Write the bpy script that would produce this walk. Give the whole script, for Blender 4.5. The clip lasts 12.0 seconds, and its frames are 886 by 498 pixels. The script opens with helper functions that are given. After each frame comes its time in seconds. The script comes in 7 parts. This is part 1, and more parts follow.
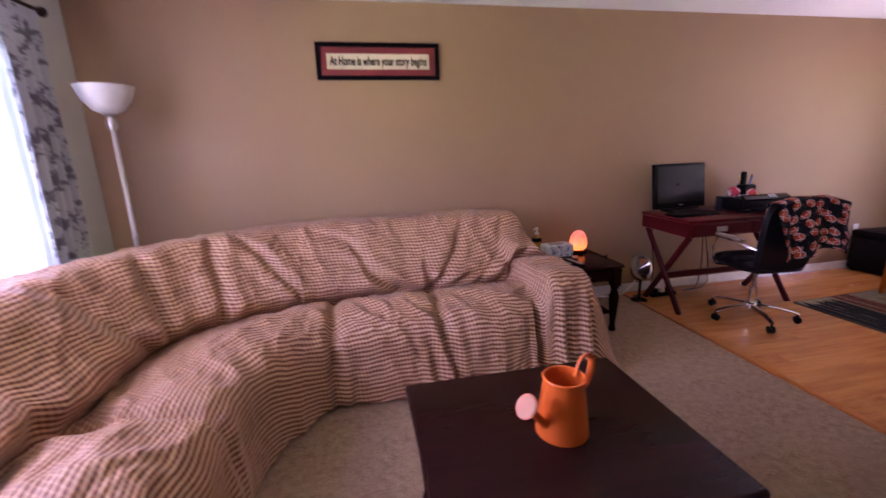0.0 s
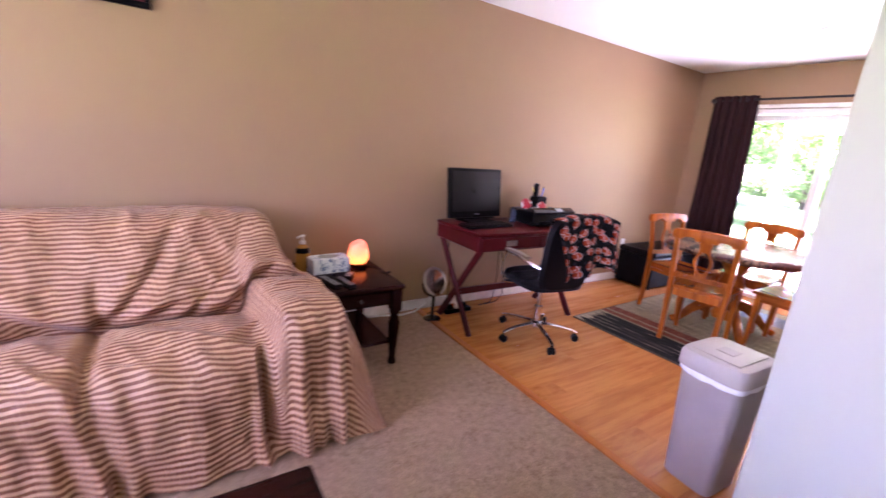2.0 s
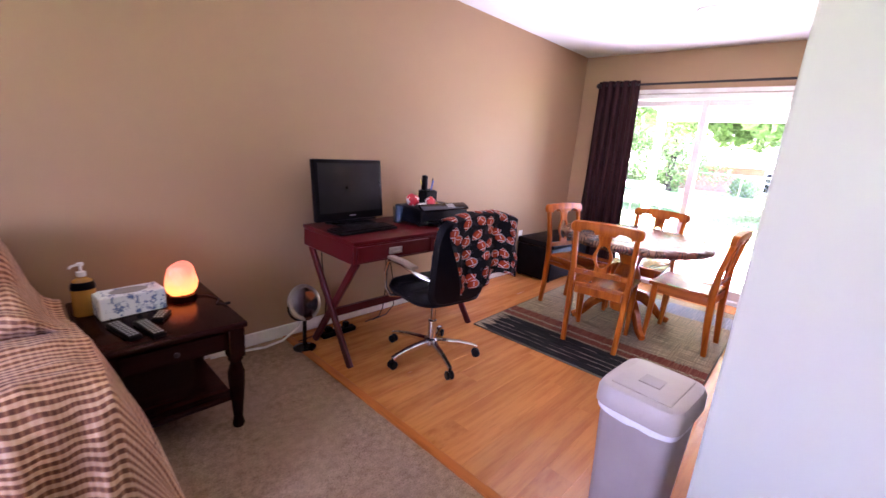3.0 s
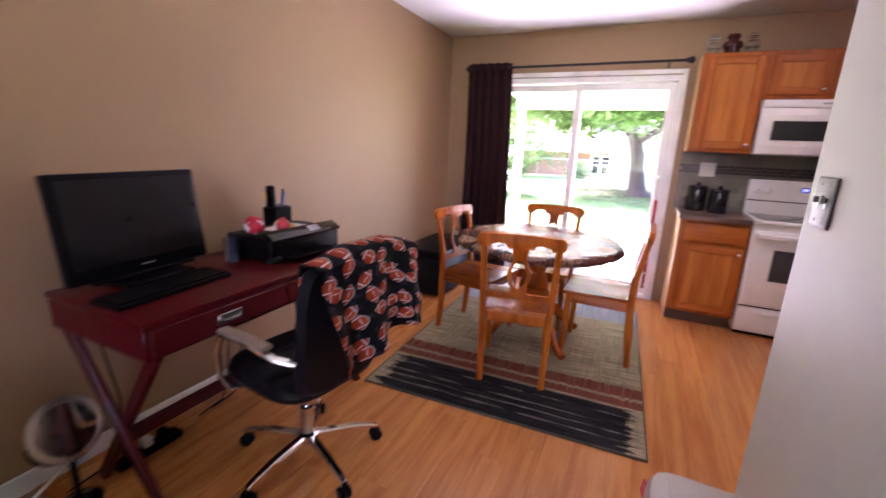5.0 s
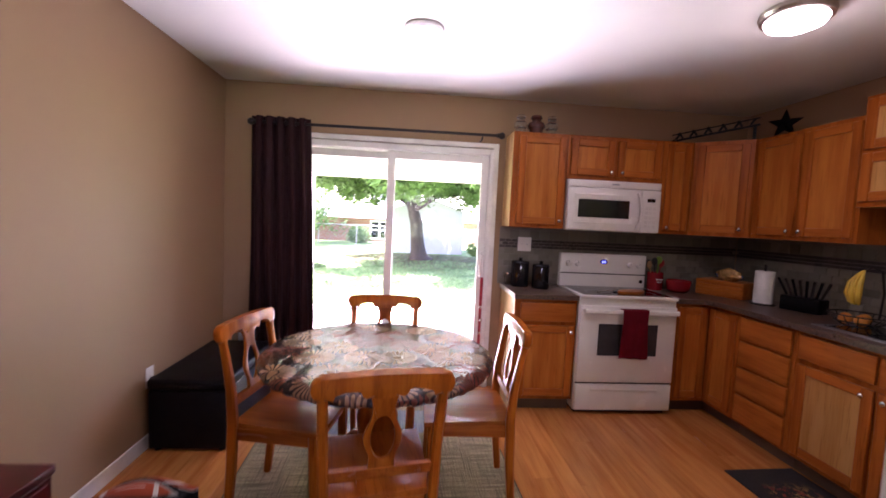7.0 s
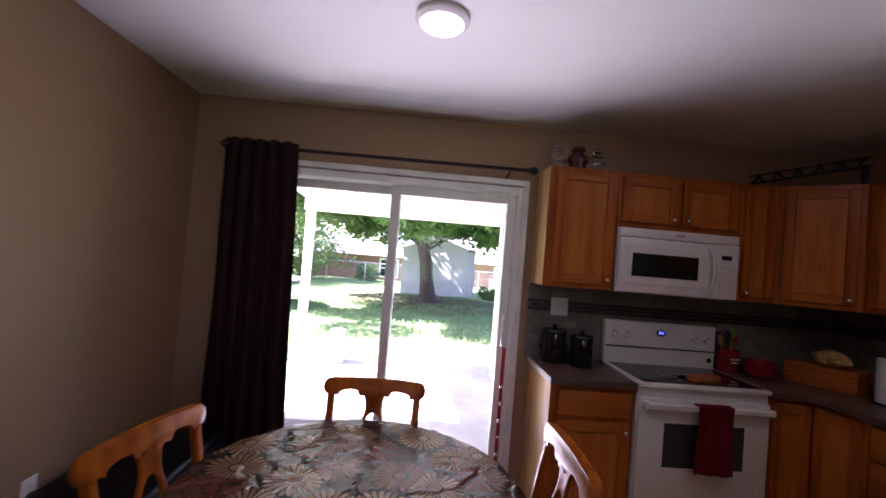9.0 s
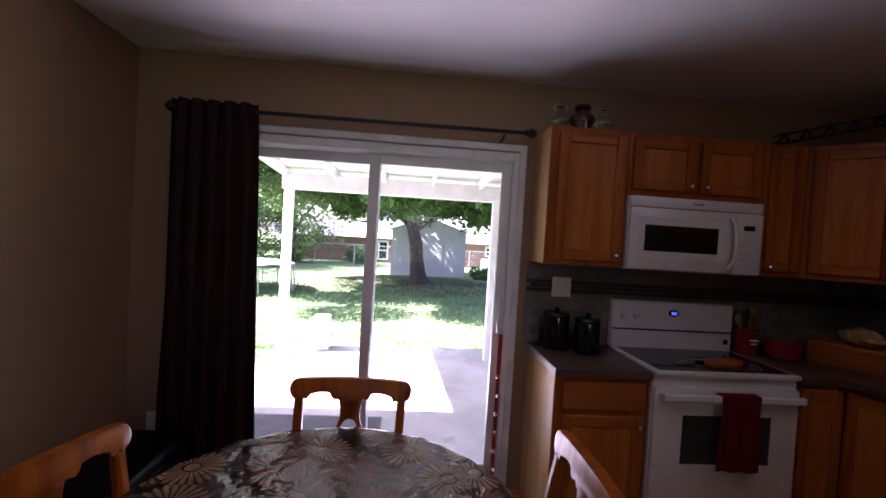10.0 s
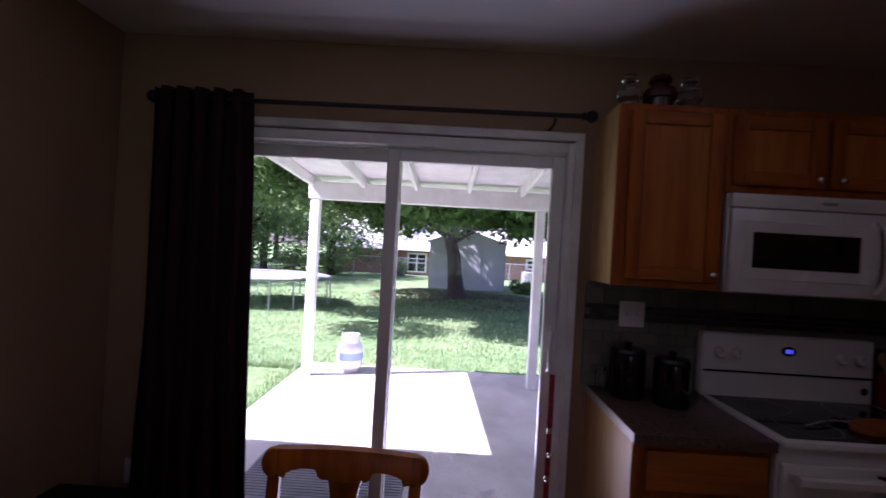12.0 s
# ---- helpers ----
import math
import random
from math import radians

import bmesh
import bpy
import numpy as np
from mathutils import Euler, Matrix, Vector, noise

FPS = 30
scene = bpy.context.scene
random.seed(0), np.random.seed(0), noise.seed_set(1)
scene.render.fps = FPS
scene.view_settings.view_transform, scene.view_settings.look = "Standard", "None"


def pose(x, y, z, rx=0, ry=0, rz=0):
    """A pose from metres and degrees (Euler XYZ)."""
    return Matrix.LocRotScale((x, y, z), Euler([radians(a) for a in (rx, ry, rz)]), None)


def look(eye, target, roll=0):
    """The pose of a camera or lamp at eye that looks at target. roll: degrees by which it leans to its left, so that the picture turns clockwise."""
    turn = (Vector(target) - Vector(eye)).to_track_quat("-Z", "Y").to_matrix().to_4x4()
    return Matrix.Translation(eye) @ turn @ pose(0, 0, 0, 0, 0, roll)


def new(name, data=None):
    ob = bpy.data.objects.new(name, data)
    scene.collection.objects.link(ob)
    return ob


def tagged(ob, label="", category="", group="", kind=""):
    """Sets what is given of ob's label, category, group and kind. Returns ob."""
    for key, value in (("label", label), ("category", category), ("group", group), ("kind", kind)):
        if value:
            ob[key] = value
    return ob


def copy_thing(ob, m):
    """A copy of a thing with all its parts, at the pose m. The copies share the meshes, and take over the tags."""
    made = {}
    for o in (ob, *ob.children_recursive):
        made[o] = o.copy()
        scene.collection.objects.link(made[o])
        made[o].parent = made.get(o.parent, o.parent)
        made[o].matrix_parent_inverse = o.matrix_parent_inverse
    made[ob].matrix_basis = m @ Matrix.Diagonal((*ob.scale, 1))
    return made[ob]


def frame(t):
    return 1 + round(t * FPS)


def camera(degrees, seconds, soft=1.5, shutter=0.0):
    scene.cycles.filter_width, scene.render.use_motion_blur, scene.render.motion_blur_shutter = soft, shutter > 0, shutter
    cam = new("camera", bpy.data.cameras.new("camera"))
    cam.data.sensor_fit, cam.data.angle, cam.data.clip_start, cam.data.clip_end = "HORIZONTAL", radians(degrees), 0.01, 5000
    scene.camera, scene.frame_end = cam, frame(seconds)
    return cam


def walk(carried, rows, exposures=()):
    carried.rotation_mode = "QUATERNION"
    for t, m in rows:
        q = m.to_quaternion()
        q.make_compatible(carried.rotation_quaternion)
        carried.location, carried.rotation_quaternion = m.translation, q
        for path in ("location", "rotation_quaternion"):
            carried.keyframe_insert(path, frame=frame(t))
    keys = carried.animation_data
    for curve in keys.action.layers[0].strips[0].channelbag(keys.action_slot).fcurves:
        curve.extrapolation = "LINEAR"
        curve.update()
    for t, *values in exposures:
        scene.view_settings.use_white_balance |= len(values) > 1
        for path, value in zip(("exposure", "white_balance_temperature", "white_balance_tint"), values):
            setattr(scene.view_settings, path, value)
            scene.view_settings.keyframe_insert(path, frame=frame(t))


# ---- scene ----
cam = camera(93.3, 12.0, shutter=0.5)
PATH = [
    (0, (1.795, 1.028, 1.401), (2.179, 2.933, 0.929), -1.9),
    (0.5, (1.954, 1.189, 1.433), (2.508, 3.017, 0.84), 0.9),
    (1, (2.067, 1.311, 1.379), (2.905, 3.05, 0.857), 1.8),
    (1.5, (2.282, 1.415, 1.368), (3.203, 3.131, 0.912), 2.5),
    (2, (2.519, 1.536, 1.36), (3.594, 3.153, 0.879), 5.0),
    (2.5, (2.777, 1.755, 1.376), (4.147, 3.15, 0.954), 3.3),
    (3, (3.007, 1.874, 1.348), (4.421, 3.202, 0.86), 4.5),
    (5, (3.604, 2.45, 1.348), (5.371, 3.256, 0.869), 2.5),
    (5.5, (3.814, 2.612, 1.384), (5.762, 2.908, 1.045), 3.7),
    (6, (4.004, 2.724, 1.386), (5.983, 2.668, 1.103), 2.2),
    (6.5, (4.213, 2.81, 1.382), (6.194, 2.851, 1.107), 3.1),
    (7, (4.407, 2.918, 1.415), (6.395, 2.752, 1.278), 2.7),
    (7.2, (4.477, 2.963, 1.437), (6.462, 2.752, 1.309), 3.0),
    (8.8, (5.035, 2.864, 1.474), (7.035, 2.839, 1.493), 4.8),
    (9, (5.126, 2.89, 1.504), (7.122, 2.785, 1.548), 4.7),
    (9.5, (5.306, 2.896, 1.502), (7.297, 2.711, 1.512), 3.4),
    (10, (5.45, 2.851, 1.485), (7.443, 2.695, 1.44), 3.5),
    (10.5, (5.573, 2.775, 1.485), (7.572, 2.745, 1.433), 3.4),
    (11, (5.717, 2.759, 1.49), (7.71, 2.595, 1.46), 4.3),
    (11.5, (5.857, 2.804, 1.496), (7.852, 2.67, 1.508), 3.8),
    (12, (5.939, 2.791, 1.493), (7.939, 2.826, 1.496), 3.3),
]
EXPOSURES = [(0.0, 5.55, 6080, 70), (1.0, 6.32, 5880, 61), (1.5, 6.5, 5850, 60), (3.0, 6.4, 5800, 58), (5.0, 5.87, 6000, 54), (6.0, 5.7, 6150, 53), (6.5, 5.57, 6150, 54), (7.2, 5.13, 6100, 54), (8.8, 4.05, 5800, 49), (9.5, 3.6, 5800, 50), (10.5, 2.95, 5600, 54), (12.0, 2.25, 5500, 56)]
walk(cam, [(t, look(eye, target, roll)) for t, eye, target, roll in PATH], EXPOSURES)

# ---- world and sun ----
SUN_WAY = Vector((-0.25, 0.885, 1.0)).normalized()
world = bpy.data.worlds.new("sky")
scene.world = world
world.use_nodes = True
wn = world.node_tree.nodes
sky = wn.new("ShaderNodeTexSky")
sky.sky_type, sky.sun_disc = "NISHITA", False
sky.sun_elevation = math.asin(SUN_WAY.z)
sky.sun_rotation = math.atan2(SUN_WAY.x, SUN_WAY.y)
sky.dust_density = 2.0
world.node_tree.links.new(sky.outputs[0], wn["Background"].inputs[0])
wn["Background"].inputs[1].default_value = 0.08
sun = new("sun", bpy.data.lights.new("sun", "SUN"))
sun.data.energy, sun.data.angle, sun.data.color = 5.0, radians(0.5), (1.0, 0.95, 0.87)
sun.matrix_world = look(SUN_WAY * 30, (0, 0, 0))


def area(name, eye, target, w, h, energy, color):
    ob = new(name, bpy.data.lights.new(name, "AREA"))
    ob.data.shape, ob.data.size, ob.data.size_y, ob.data.energy, ob.data.color = "RECTANGLE", w, h, energy, color
    ob.matrix_world = look(eye, target)
    return ob


def bulb(name, at, energy, color, radius):
    ob = new(name, bpy.data.lights.new(name, "POINT"))
    ob.data.energy, ob.data.color, ob.data.shadow_soft_size = energy, color, radius
    ob.location = at
    return ob


WEST, EAST, NORTH, SOUTH, KSOUTH, CEIL = 0.05, 7.905, 4.40, -1.2, 0.0, 2.44
area("window_daylight", (WEST - 0.03, 2.5, 1.45), (2.2, 3.0, 1.2), 1.9, 1.2, 0.82, (0.93, 0.97, 1.0))
area("door_daylight", (EAST + 0.1, 2.9, 0.5), (6.0, 2.9, 2.44), 1.1, 0.7, 0.68, (0.95, 0.98, 1.0)).data.spread = radians(90)
bulb("dining_lamp_light", (6.74, 2.88, 2.33), 0.008, (1.0, 0.9, 0.78), 0.06)
bulb("kitchen_lamp_light", (6.25, 1.20, 2.30), 0.05, (1.0, 0.88, 0.74), 0.12)


# ---- materials ----
def mix_node(nt, a, b, fac, mode="MIX"):
    n = nt.nodes.new("ShaderNodeMix")
    n.data_type, n.blend_type = "RGBA", mode
    for sock, v in ((n.inputs[0], fac), (n.inputs[6], a), (n.inputs[7], b)):
        if hasattr(v, "links"):
            nt.links.new(v, sock)
        else:
            sock.default_value = v if isinstance(v, (int, float)) else (*v, 1)
    return n.outputs[2]


def math_node(nt, op, a, b=0.0, c=0.0):
    n = nt.nodes.new("ShaderNodeMath")
    n.operation = op
    for sock, v in zip(n.inputs, (a, b, c)):
        if hasattr(v, "links"):
            nt.links.new(v, sock)
        else:
            sock.default_value = v
    return n.outputs[0]


def noise_node(nt, vec, scale, detail=3.0, rough=0.55, stretch=None):
    if stretch:
        m = nt.nodes.new("ShaderNodeMapping")
        m.inputs["Scale"].default_value = stretch
        nt.links.new(vec, m.inputs[0])
        vec = m.outputs[0]
    n = nt.nodes.new("ShaderNodeTexNoise")
    n.inputs["Scale"].default_value, n.inputs["Detail"].default_value, n.inputs["Roughness"].default_value = scale, detail, rough
    nt.links.new(vec, n.inputs["Vector"])
    return n.outputs[0]


def ramp(nt, fac, lo, hi, smooth=True):
    n = nt.nodes.new("ShaderNodeMapRange")
    n.inputs[1].default_value, n.inputs[2].default_value = lo, hi
    n.interpolation_type = "SMOOTHSTEP" if smooth else "LINEAR"
    nt.links.new(fac, n.inputs[0])
    return n.outputs[0]


def base(name, rough=0.5, metal=0.0, spec=0.5):
    m = bpy.data.materials.new(name)
    m.use_nodes = True
    nt = m.node_tree
    b = nt.nodes["Principled BSDF"]
    b.inputs["Roughness"].default_value, b.inputs["Metallic"].default_value = rough, metal
    b.inputs["Specular IOR Level"].default_value = spec
    co = nt.nodes.new("ShaderNodeTexCoord")
    return m, nt, b, co


def bump(nt, b, height, strength, dist=0.01):
    n = nt.nodes.new("ShaderNodeBump")
    n.inputs["Strength"].default_value, n.inputs["Distance"].default_value = strength, dist
    nt.links.new(height, n.inputs["Height"])
    nt.links.new(n.outputs[0], b.inputs["Normal"])


def plain(name, color, rough=0.5, metal=0.0, vary=0.12, scale=6.0, fine=90.0, relief=0.08, spec=0.5):
    """Painted, moulded or cast stuff: large blotches, fine grain, slight relief."""
    m, nt, b, co = base(name, rough, metal, spec)
    big = noise_node(nt, co.outputs["Object"], scale)
    small = noise_node(nt, co.outputs["Object"], fine, 2)
    dark = tuple(c * (1 - vary) for c in color)
    light = tuple(min(1, c * (1 + vary)) for c in color)
    c = mix_node(nt, dark, light, ramp(nt, big, 0.3, 0.7))
    c = mix_node(nt, c, dark, math_node(nt, "MULTIPLY", ramp(nt, small, 0.5, 0.8), 0.5))
    nt.links.new(c, b.inputs["Base Color"])
    nt.links.new(math_node(nt, "MULTIPLY_ADD", big, 0.16, rough - 0.08), b.inputs["Roughness"])
    if relief:
        bump(nt, b, small, relief, 0.004)
    return m


def wood(name, light, dark, rough=0.38, axis=0, scale=1.0, random=0.0, spec=0.5, grain=0.55):
    """Grain along one axis of the object."""
    m, nt, b, co = base(name, rough, 0.0, spec)
    s = [9.0 * scale] * 3
    s[axis] = 0.7 * scale
    vec = co.outputs["Object"]
    info = nt.nodes.new("ShaderNodeObjectInfo")
    add = nt.nodes.new("ShaderNodeVectorMath")
    nt.links.new(vec, add.inputs[0])
    comb = nt.nodes.new("ShaderNodeCombineXYZ")
    for k in range(3):
        nt.links.new(math_node(nt, "MULTIPLY", info.outputs["Random"], 17.0 + 5 * k), comb.inputs[k])
    nt.links.new(comb.outputs[0], add.inputs[1])
    vec = add.outputs[0]
    broad = noise_node(nt, vec, 2.0, 4, 0.6, s)
    fine = noise_node(nt, vec, 9.0, 3, 0.6, s)
    c = mix_node(nt, light, dark, ramp(nt, broad, 0.35, 0.72))
    c = mix_node(nt, c, tuple(x * 0.6 for x in dark), math_node(nt, "MULTIPLY", ramp(nt, fine, 0.52, 0.75), grain))
    if random:
        v = math_node(nt, "MULTIPLY_ADD", info.outputs["Random"], random, 1 - random / 2)
        hsv = nt.nodes.new("ShaderNodeHueSaturation")
        nt.links.new(v, hsv.inputs["Value"])
        nt.links.new(c, hsv.inputs["Color"])
        c = hsv.outputs[0]
    nt.links.new(c, b.inputs["Base Color"])
    nt.links.new(math_node(nt, "MULTIPLY_ADD", broad, 0.2, rough - 0.1), b.inputs["Roughness"])
    bump(nt, b, fine, 0.1, 0.002)
    return m


def glow(name, color, strength):
    m, nt, b, co = base(name, 0.4)
    b.inputs["Base Color"].default_value = (0.9, 0.88, 0.84, 1)
    b.inputs["Emission Color"].default_value, b.inputs["Emission Strength"].default_value = (*color, 1), strength
    return m


def glass(name, rough=0.0, tint=(1, 1, 1)):
    m, nt, b, co = base(name, rough)
    b.inputs["Base Color"].default_value = (*tint, 1)
    b.inputs["Transmission Weight"].default_value = 1.0
    b.inputs["IOR"].default_value = 1.45
    return m


def pane_mat(name):
    """Window glass: clear, with a faint reflection."""
    m, nt, b, co = base(name)
    out = nt.nodes["Material Output"]
    tr, gl, mx, fr = (nt.nodes.new("ShaderNode" + k) for k in ("BsdfTransparent", "BsdfGlossy", "MixShader", "Fresnel"))
    gl.inputs["Roughness"].default_value = 0.02
    fr.inputs[0].default_value = 1.2
    smear = ramp(nt, noise_node(nt, co.outputs["Object"], 3.0), 0.5, 0.8)
    nt.links.new(math_node(nt, "MULTIPLY_ADD", smear, 0.008, fr.outputs[0]), mx.inputs[0])
    nt.links.new(tr.outputs[0], mx.inputs[1])
    nt.links.new(gl.outputs[0], mx.inputs[2])
    nt.links.new(mx.outputs[0], out.inputs[0])
    return m


def wall_paint(name, color):
    m, nt, b, co = base(name, 0.6, spec=0.35)
    v = co.outputs["Object"]
    blotch = noise_node(nt, v, 1.3, 4)
    roll = noise_node(nt, v, 160, 2)
    c = mix_node(nt, tuple(x * 0.95 for x in color), tuple(x * 1.05 for x in color), blotch)
    nt.links.new(c, b.inputs["Base Color"])
    nt.links.new(math_node(nt, "MULTIPLY_ADD", blotch, 0.12, 0.5), b.inputs["Roughness"])
    bump(nt, b, roll, 0.12, 0.002)
    return m


def ceiling_mat():
    m, nt, b, co = base("ceiling_texture", 0.85, spec=0.2)
    v = co.outputs["Object"]
    n = noise_node(nt, v, 45, 4)
    nt.links.new(mix_node(nt, (0.71, 0.725, 0.67), (0.79, 0.805, 0.75), noise_node(nt, v, 2)), b.inputs["Base Color"])
    bump(nt, b, n, 0.14, 0.005)
    return m


def carpet_mat():
    m, nt, b, co = base("carpet", 0.95, spec=0.1)
    v = co.outputs["Object"]
    tuft = noise_node(nt, v, 130, 3, 0.75)
    mid = noise_node(nt, v, 26, 5, 0.75)
    big = noise_node(nt, v, 3.0, 4, 0.65)
    c = mix_node(nt, (0.35, 0.215, 0.125), (0.58, 0.38, 0.24), ramp(nt, mid, 0.3, 0.68))
    c = mix_node(nt, c, (0.17, 0.1, 0.056), math_node(nt, "MULTIPLY", ramp(nt, tuft, 0.45, 0.68), 0.6))
    c = mix_node(nt, c, (0.49, 0.32, 0.2), math_node(nt, "MULTIPLY", ramp(nt, big, 0.4, 0.65), 0.5))
    nt.links.new(c, b.inputs["Base Color"])
    bump(nt, b, math_node(nt, "ADD", tuft, math_node(nt, "MULTIPLY", mid, 1.2)), 1.0, 0.02)
    return m


def laminate_mat():
    m = wood("laminate", (0.55, 0.22, 0.058), (0.4, 0.132, 0.03), 0.23, 0, 1.0, 0.18, grain=0.25)
    return m


def concrete_mat():
    m, nt, b, co = base("concrete", 0.8, spec=0.3)
    v = co.outputs["Object"]
    big, fine = noise_node(nt, v, 1.4, 5, 0.6), noise_node(nt, v, 50, 3)
    c = mix_node(nt, (0.43, 0.415, 0.39), (0.62, 0.6, 0.57), ramp(nt, big, 0.3, 0.7))
    c = mix_node(nt, c, (0.33, 0.31, 0.29), math_node(nt, "MULTIPLY", ramp(nt, fine, 0.5, 0.8), 0.5))
    scuff = math_node(nt, "MULTIPLY", ramp(nt, noise_node(nt, v, 1.0, 4, 0.75, (2.2, 9, 1)), 0.58, 0.66), ramp(nt, noise_node(nt, v, 1.1), 0.42, 0.6))
    c = mix_node(nt, c, (0.8, 0.79, 0.78), math_node(nt, "MULTIPLY", scuff, 0.75))
    stain = ramp(nt, noise_node(nt, v, 3.3, 4, 0.6), 0.62, 0.72)
    c = mix_node(nt, c, (0.24, 0.22, 0.2), math_node(nt, "MULTIPLY", stain, 0.5))
    nt.links.new(c, b.inputs["Base Color"])
    bump(nt, b, fine, 0.3, 0.004)
    return m


def brick_far(name):
    m, nt, b, co = base(name, 0.85)
    t = nt.nodes.new("ShaderNodeTexBrick")
    t.inputs["Scale"].default_value = 4.0
    t.inputs["Color1"].default_value, t.inputs["Color2"].default_value, t.inputs["Mortar"].default_value = (0.25, 0.09, 0.06, 1), (0.32, 0.13, 0.09, 1), (0.4, 0.36, 0.32, 1)
    sep, comb = nt.nodes.new("ShaderNodeSeparateXYZ"), nt.nodes.new("ShaderNodeCombineXYZ")
    nt.links.new(co.outputs["Object"], sep.inputs[0])
    nt.links.new(sep.outputs[1], comb.inputs[0])
    nt.links.new(sep.outputs[2], comb.inputs[1])
    nt.links.new(comb.outputs[0], t.inputs["Vector"])
    nt.links.new(t.outputs[0], b.inputs["Base Color"])
    return m


def grass_mat():
    m, nt, b, co = base("lawn", 0.9, spec=0.2)
    v = co.outputs["Object"]
    big = noise_node(nt, v, 0.6, 5, 0.65)
    mid = noise_node(nt, v, 6, 4, 0.7)
    fine = noise_node(nt, v, 45, 3, 0.7)
    c = mix_node(nt, (0.09, 0.185, 0.06), (0.18, 0.29, 0.115), ramp(nt, mid, 0.3, 0.7))
    c = mix_node(nt, c, (0.21, 0.29, 0.12), math_node(nt, "MULTIPLY", ramp(nt, big, 0.42, 0.7), 0.75))
    c = mix_node(nt, c, (0.03, 0.06, 0.012), math_node(nt, "MULTIPLY", ramp(nt, fine, 0.5, 0.7), 0.6))
    c = mix_node(nt, c, (0.16, 0.11, 0.07), ramp(nt, noise_node(nt, v, 1.7, 5, 0.7), 0.66, 0.78))
    nt.links.new(c, b.inputs["Base Color"])
    bump(nt, b, math_node(nt, "ADD", fine, mid), 0.8, 0.05)
    return m


def leaf_mat(name, a, c2):
    m, nt, b, co = base(name, 0.5, spec=0.3)
    geo = nt.nodes.new("ShaderNodeNewGeometry")
    c = mix_node(nt, a, c2, geo.outputs["Random Per Island"])
    nt.links.new(c, b.inputs["Base Color"])
    out = nt.nodes["Material Output"]
    tl = nt.nodes.new("ShaderNodeBsdfTranslucent")
    nt.links.new(mix_node(nt, c, (0.26, 0.36, 0.14), 0.5), tl.inputs[0])
    mx = nt.nodes.new("ShaderNodeMixShader")
    mx.inputs[0].default_value = 0.35
    nt.links.new(b.outputs[0], mx.inputs[1])
    nt.links.new(tl.outputs[0], mx.inputs[2])
    nt.links.new(mx.outputs[0], out.inputs[0])
    return m


M_TAN = wall_paint("tan_wall_paint", (0.325, 0.2, 0.106))
M_PALE = wall_paint("pale_wall_paint", (0.53, 0.53, 0.46))
M_CEIL = ceiling_mat()
M_CARPET = carpet_mat()
M_LAM = laminate_mat()
M_TRIM = plain("white_trim_paint", (0.75, 0.73, 0.69), 0.4)
M_VINYL = plain("white_vinyl", (0.78, 0.77, 0.74), 0.35, vary=0.05)
M_GLASS = pane_mat("window_glass")
M_OAK = wood("honey_oak", (0.42, 0.115, 0.013), (0.27, 0.062, 0.006), 0.36, 2, 1.0, 0.08, spec=0.16)
M_OAKH = wood("honey_oak_across", (0.45, 0.132, 0.018), (0.31, 0.078, 0.009), 0.36, 1, 1.0, 0.08, spec=0.16)
M_OAKX = wood("honey_oak_along", (0.45, 0.132, 0.018), (0.31, 0.078, 0.009), 0.36, 0, 1.0, 0.08, spec=0.16)
# Cabinet side veneer, its colour lightened to look lit from the sliding door.
M_OAKDAYLIT = wood("daylit_oak_veneer", (0.66, 0.42, 0.17), (0.54, 0.31, 0.11), 0.4, 2, 0.8)
M_PINE = wood("orange_pine", (0.46, 0.12, 0.007), (0.27, 0.055, 0.003), 0.34, 2, 1.0, 0.1, spec=0.15)
M_PINEX = wood("orange_pine_seat", (0.42, 0.11, 0.011), (0.27, 0.056, 0.005), 0.24, 0, 1.0, 0.1, spec=0.5)
M_DARK = wood("dark_cherry_wood", (0.022, 0.0055, 0.004), (0.014, 0.004, 0.003), 0.22, 0, spec=0.09)
M_REDW = plain("red_painted_wood", (0.065, 0.003, 0.004), 0.34, vary=0.06, scale=9, fine=70, relief=0.05, spec=0.22)
M_TOE = plain("brown_toe_kick", (0.12, 0.07, 0.045), 0.7)
M_WHITE = plain("white_enamel", (0.78, 0.76, 0.72), 0.25, vary=0.03, relief=0.0)
M_BLACK = plain("black_plastic", (0.004, 0.0037, 0.004), 0.4, spec=0.08)
M_GLOSSB = plain("black_gloss", (0.008, 0.008, 0.009), 0.08, relief=0.0)
M_LEATHER = plain("black_leatherette", (0.006, 0.0055, 0.007), 0.42, scale=10, fine=140, relief=0.3, spec=0.13)
M_CHROME = plain("chrome", (0.75, 0.75, 0.76), 0.12, 1.0, vary=0.05, relief=0.0)
M_NICKEL = plain("brushed_nickel", (0.5, 0.46, 0.41), 0.3, 1.0)
M_IRON = plain("dark_iron", (0.03, 0.025, 0.022), 0.45, 0.6)
M_CURTAIN = plain("brown_curtain", (0.026, 0.008, 0.0085), 0.75, scale=3, fine=220, relief=0.3, spec=0.2)
M_COUNTER = plain("brown_laminate_counter", (0.105, 0.064, 0.046), 0.3, vary=0.35, scale=60, fine=260, relief=0.0)
M_CONC = concrete_mat()
M_WPAINT = plain("white_outdoor_paint", (0.78, 0.77, 0.75), 0.55, vary=0.07)
M_GRASS = grass_mat()
M_BARK = plain("bark", (0.038, 0.028, 0.022), 0.9, vary=0.4, scale=5, fine=30, relief=0.8)
M_LEAF = leaf_mat("leaves", (0.06, 0.125, 0.04), (0.16, 0.28, 0.09))
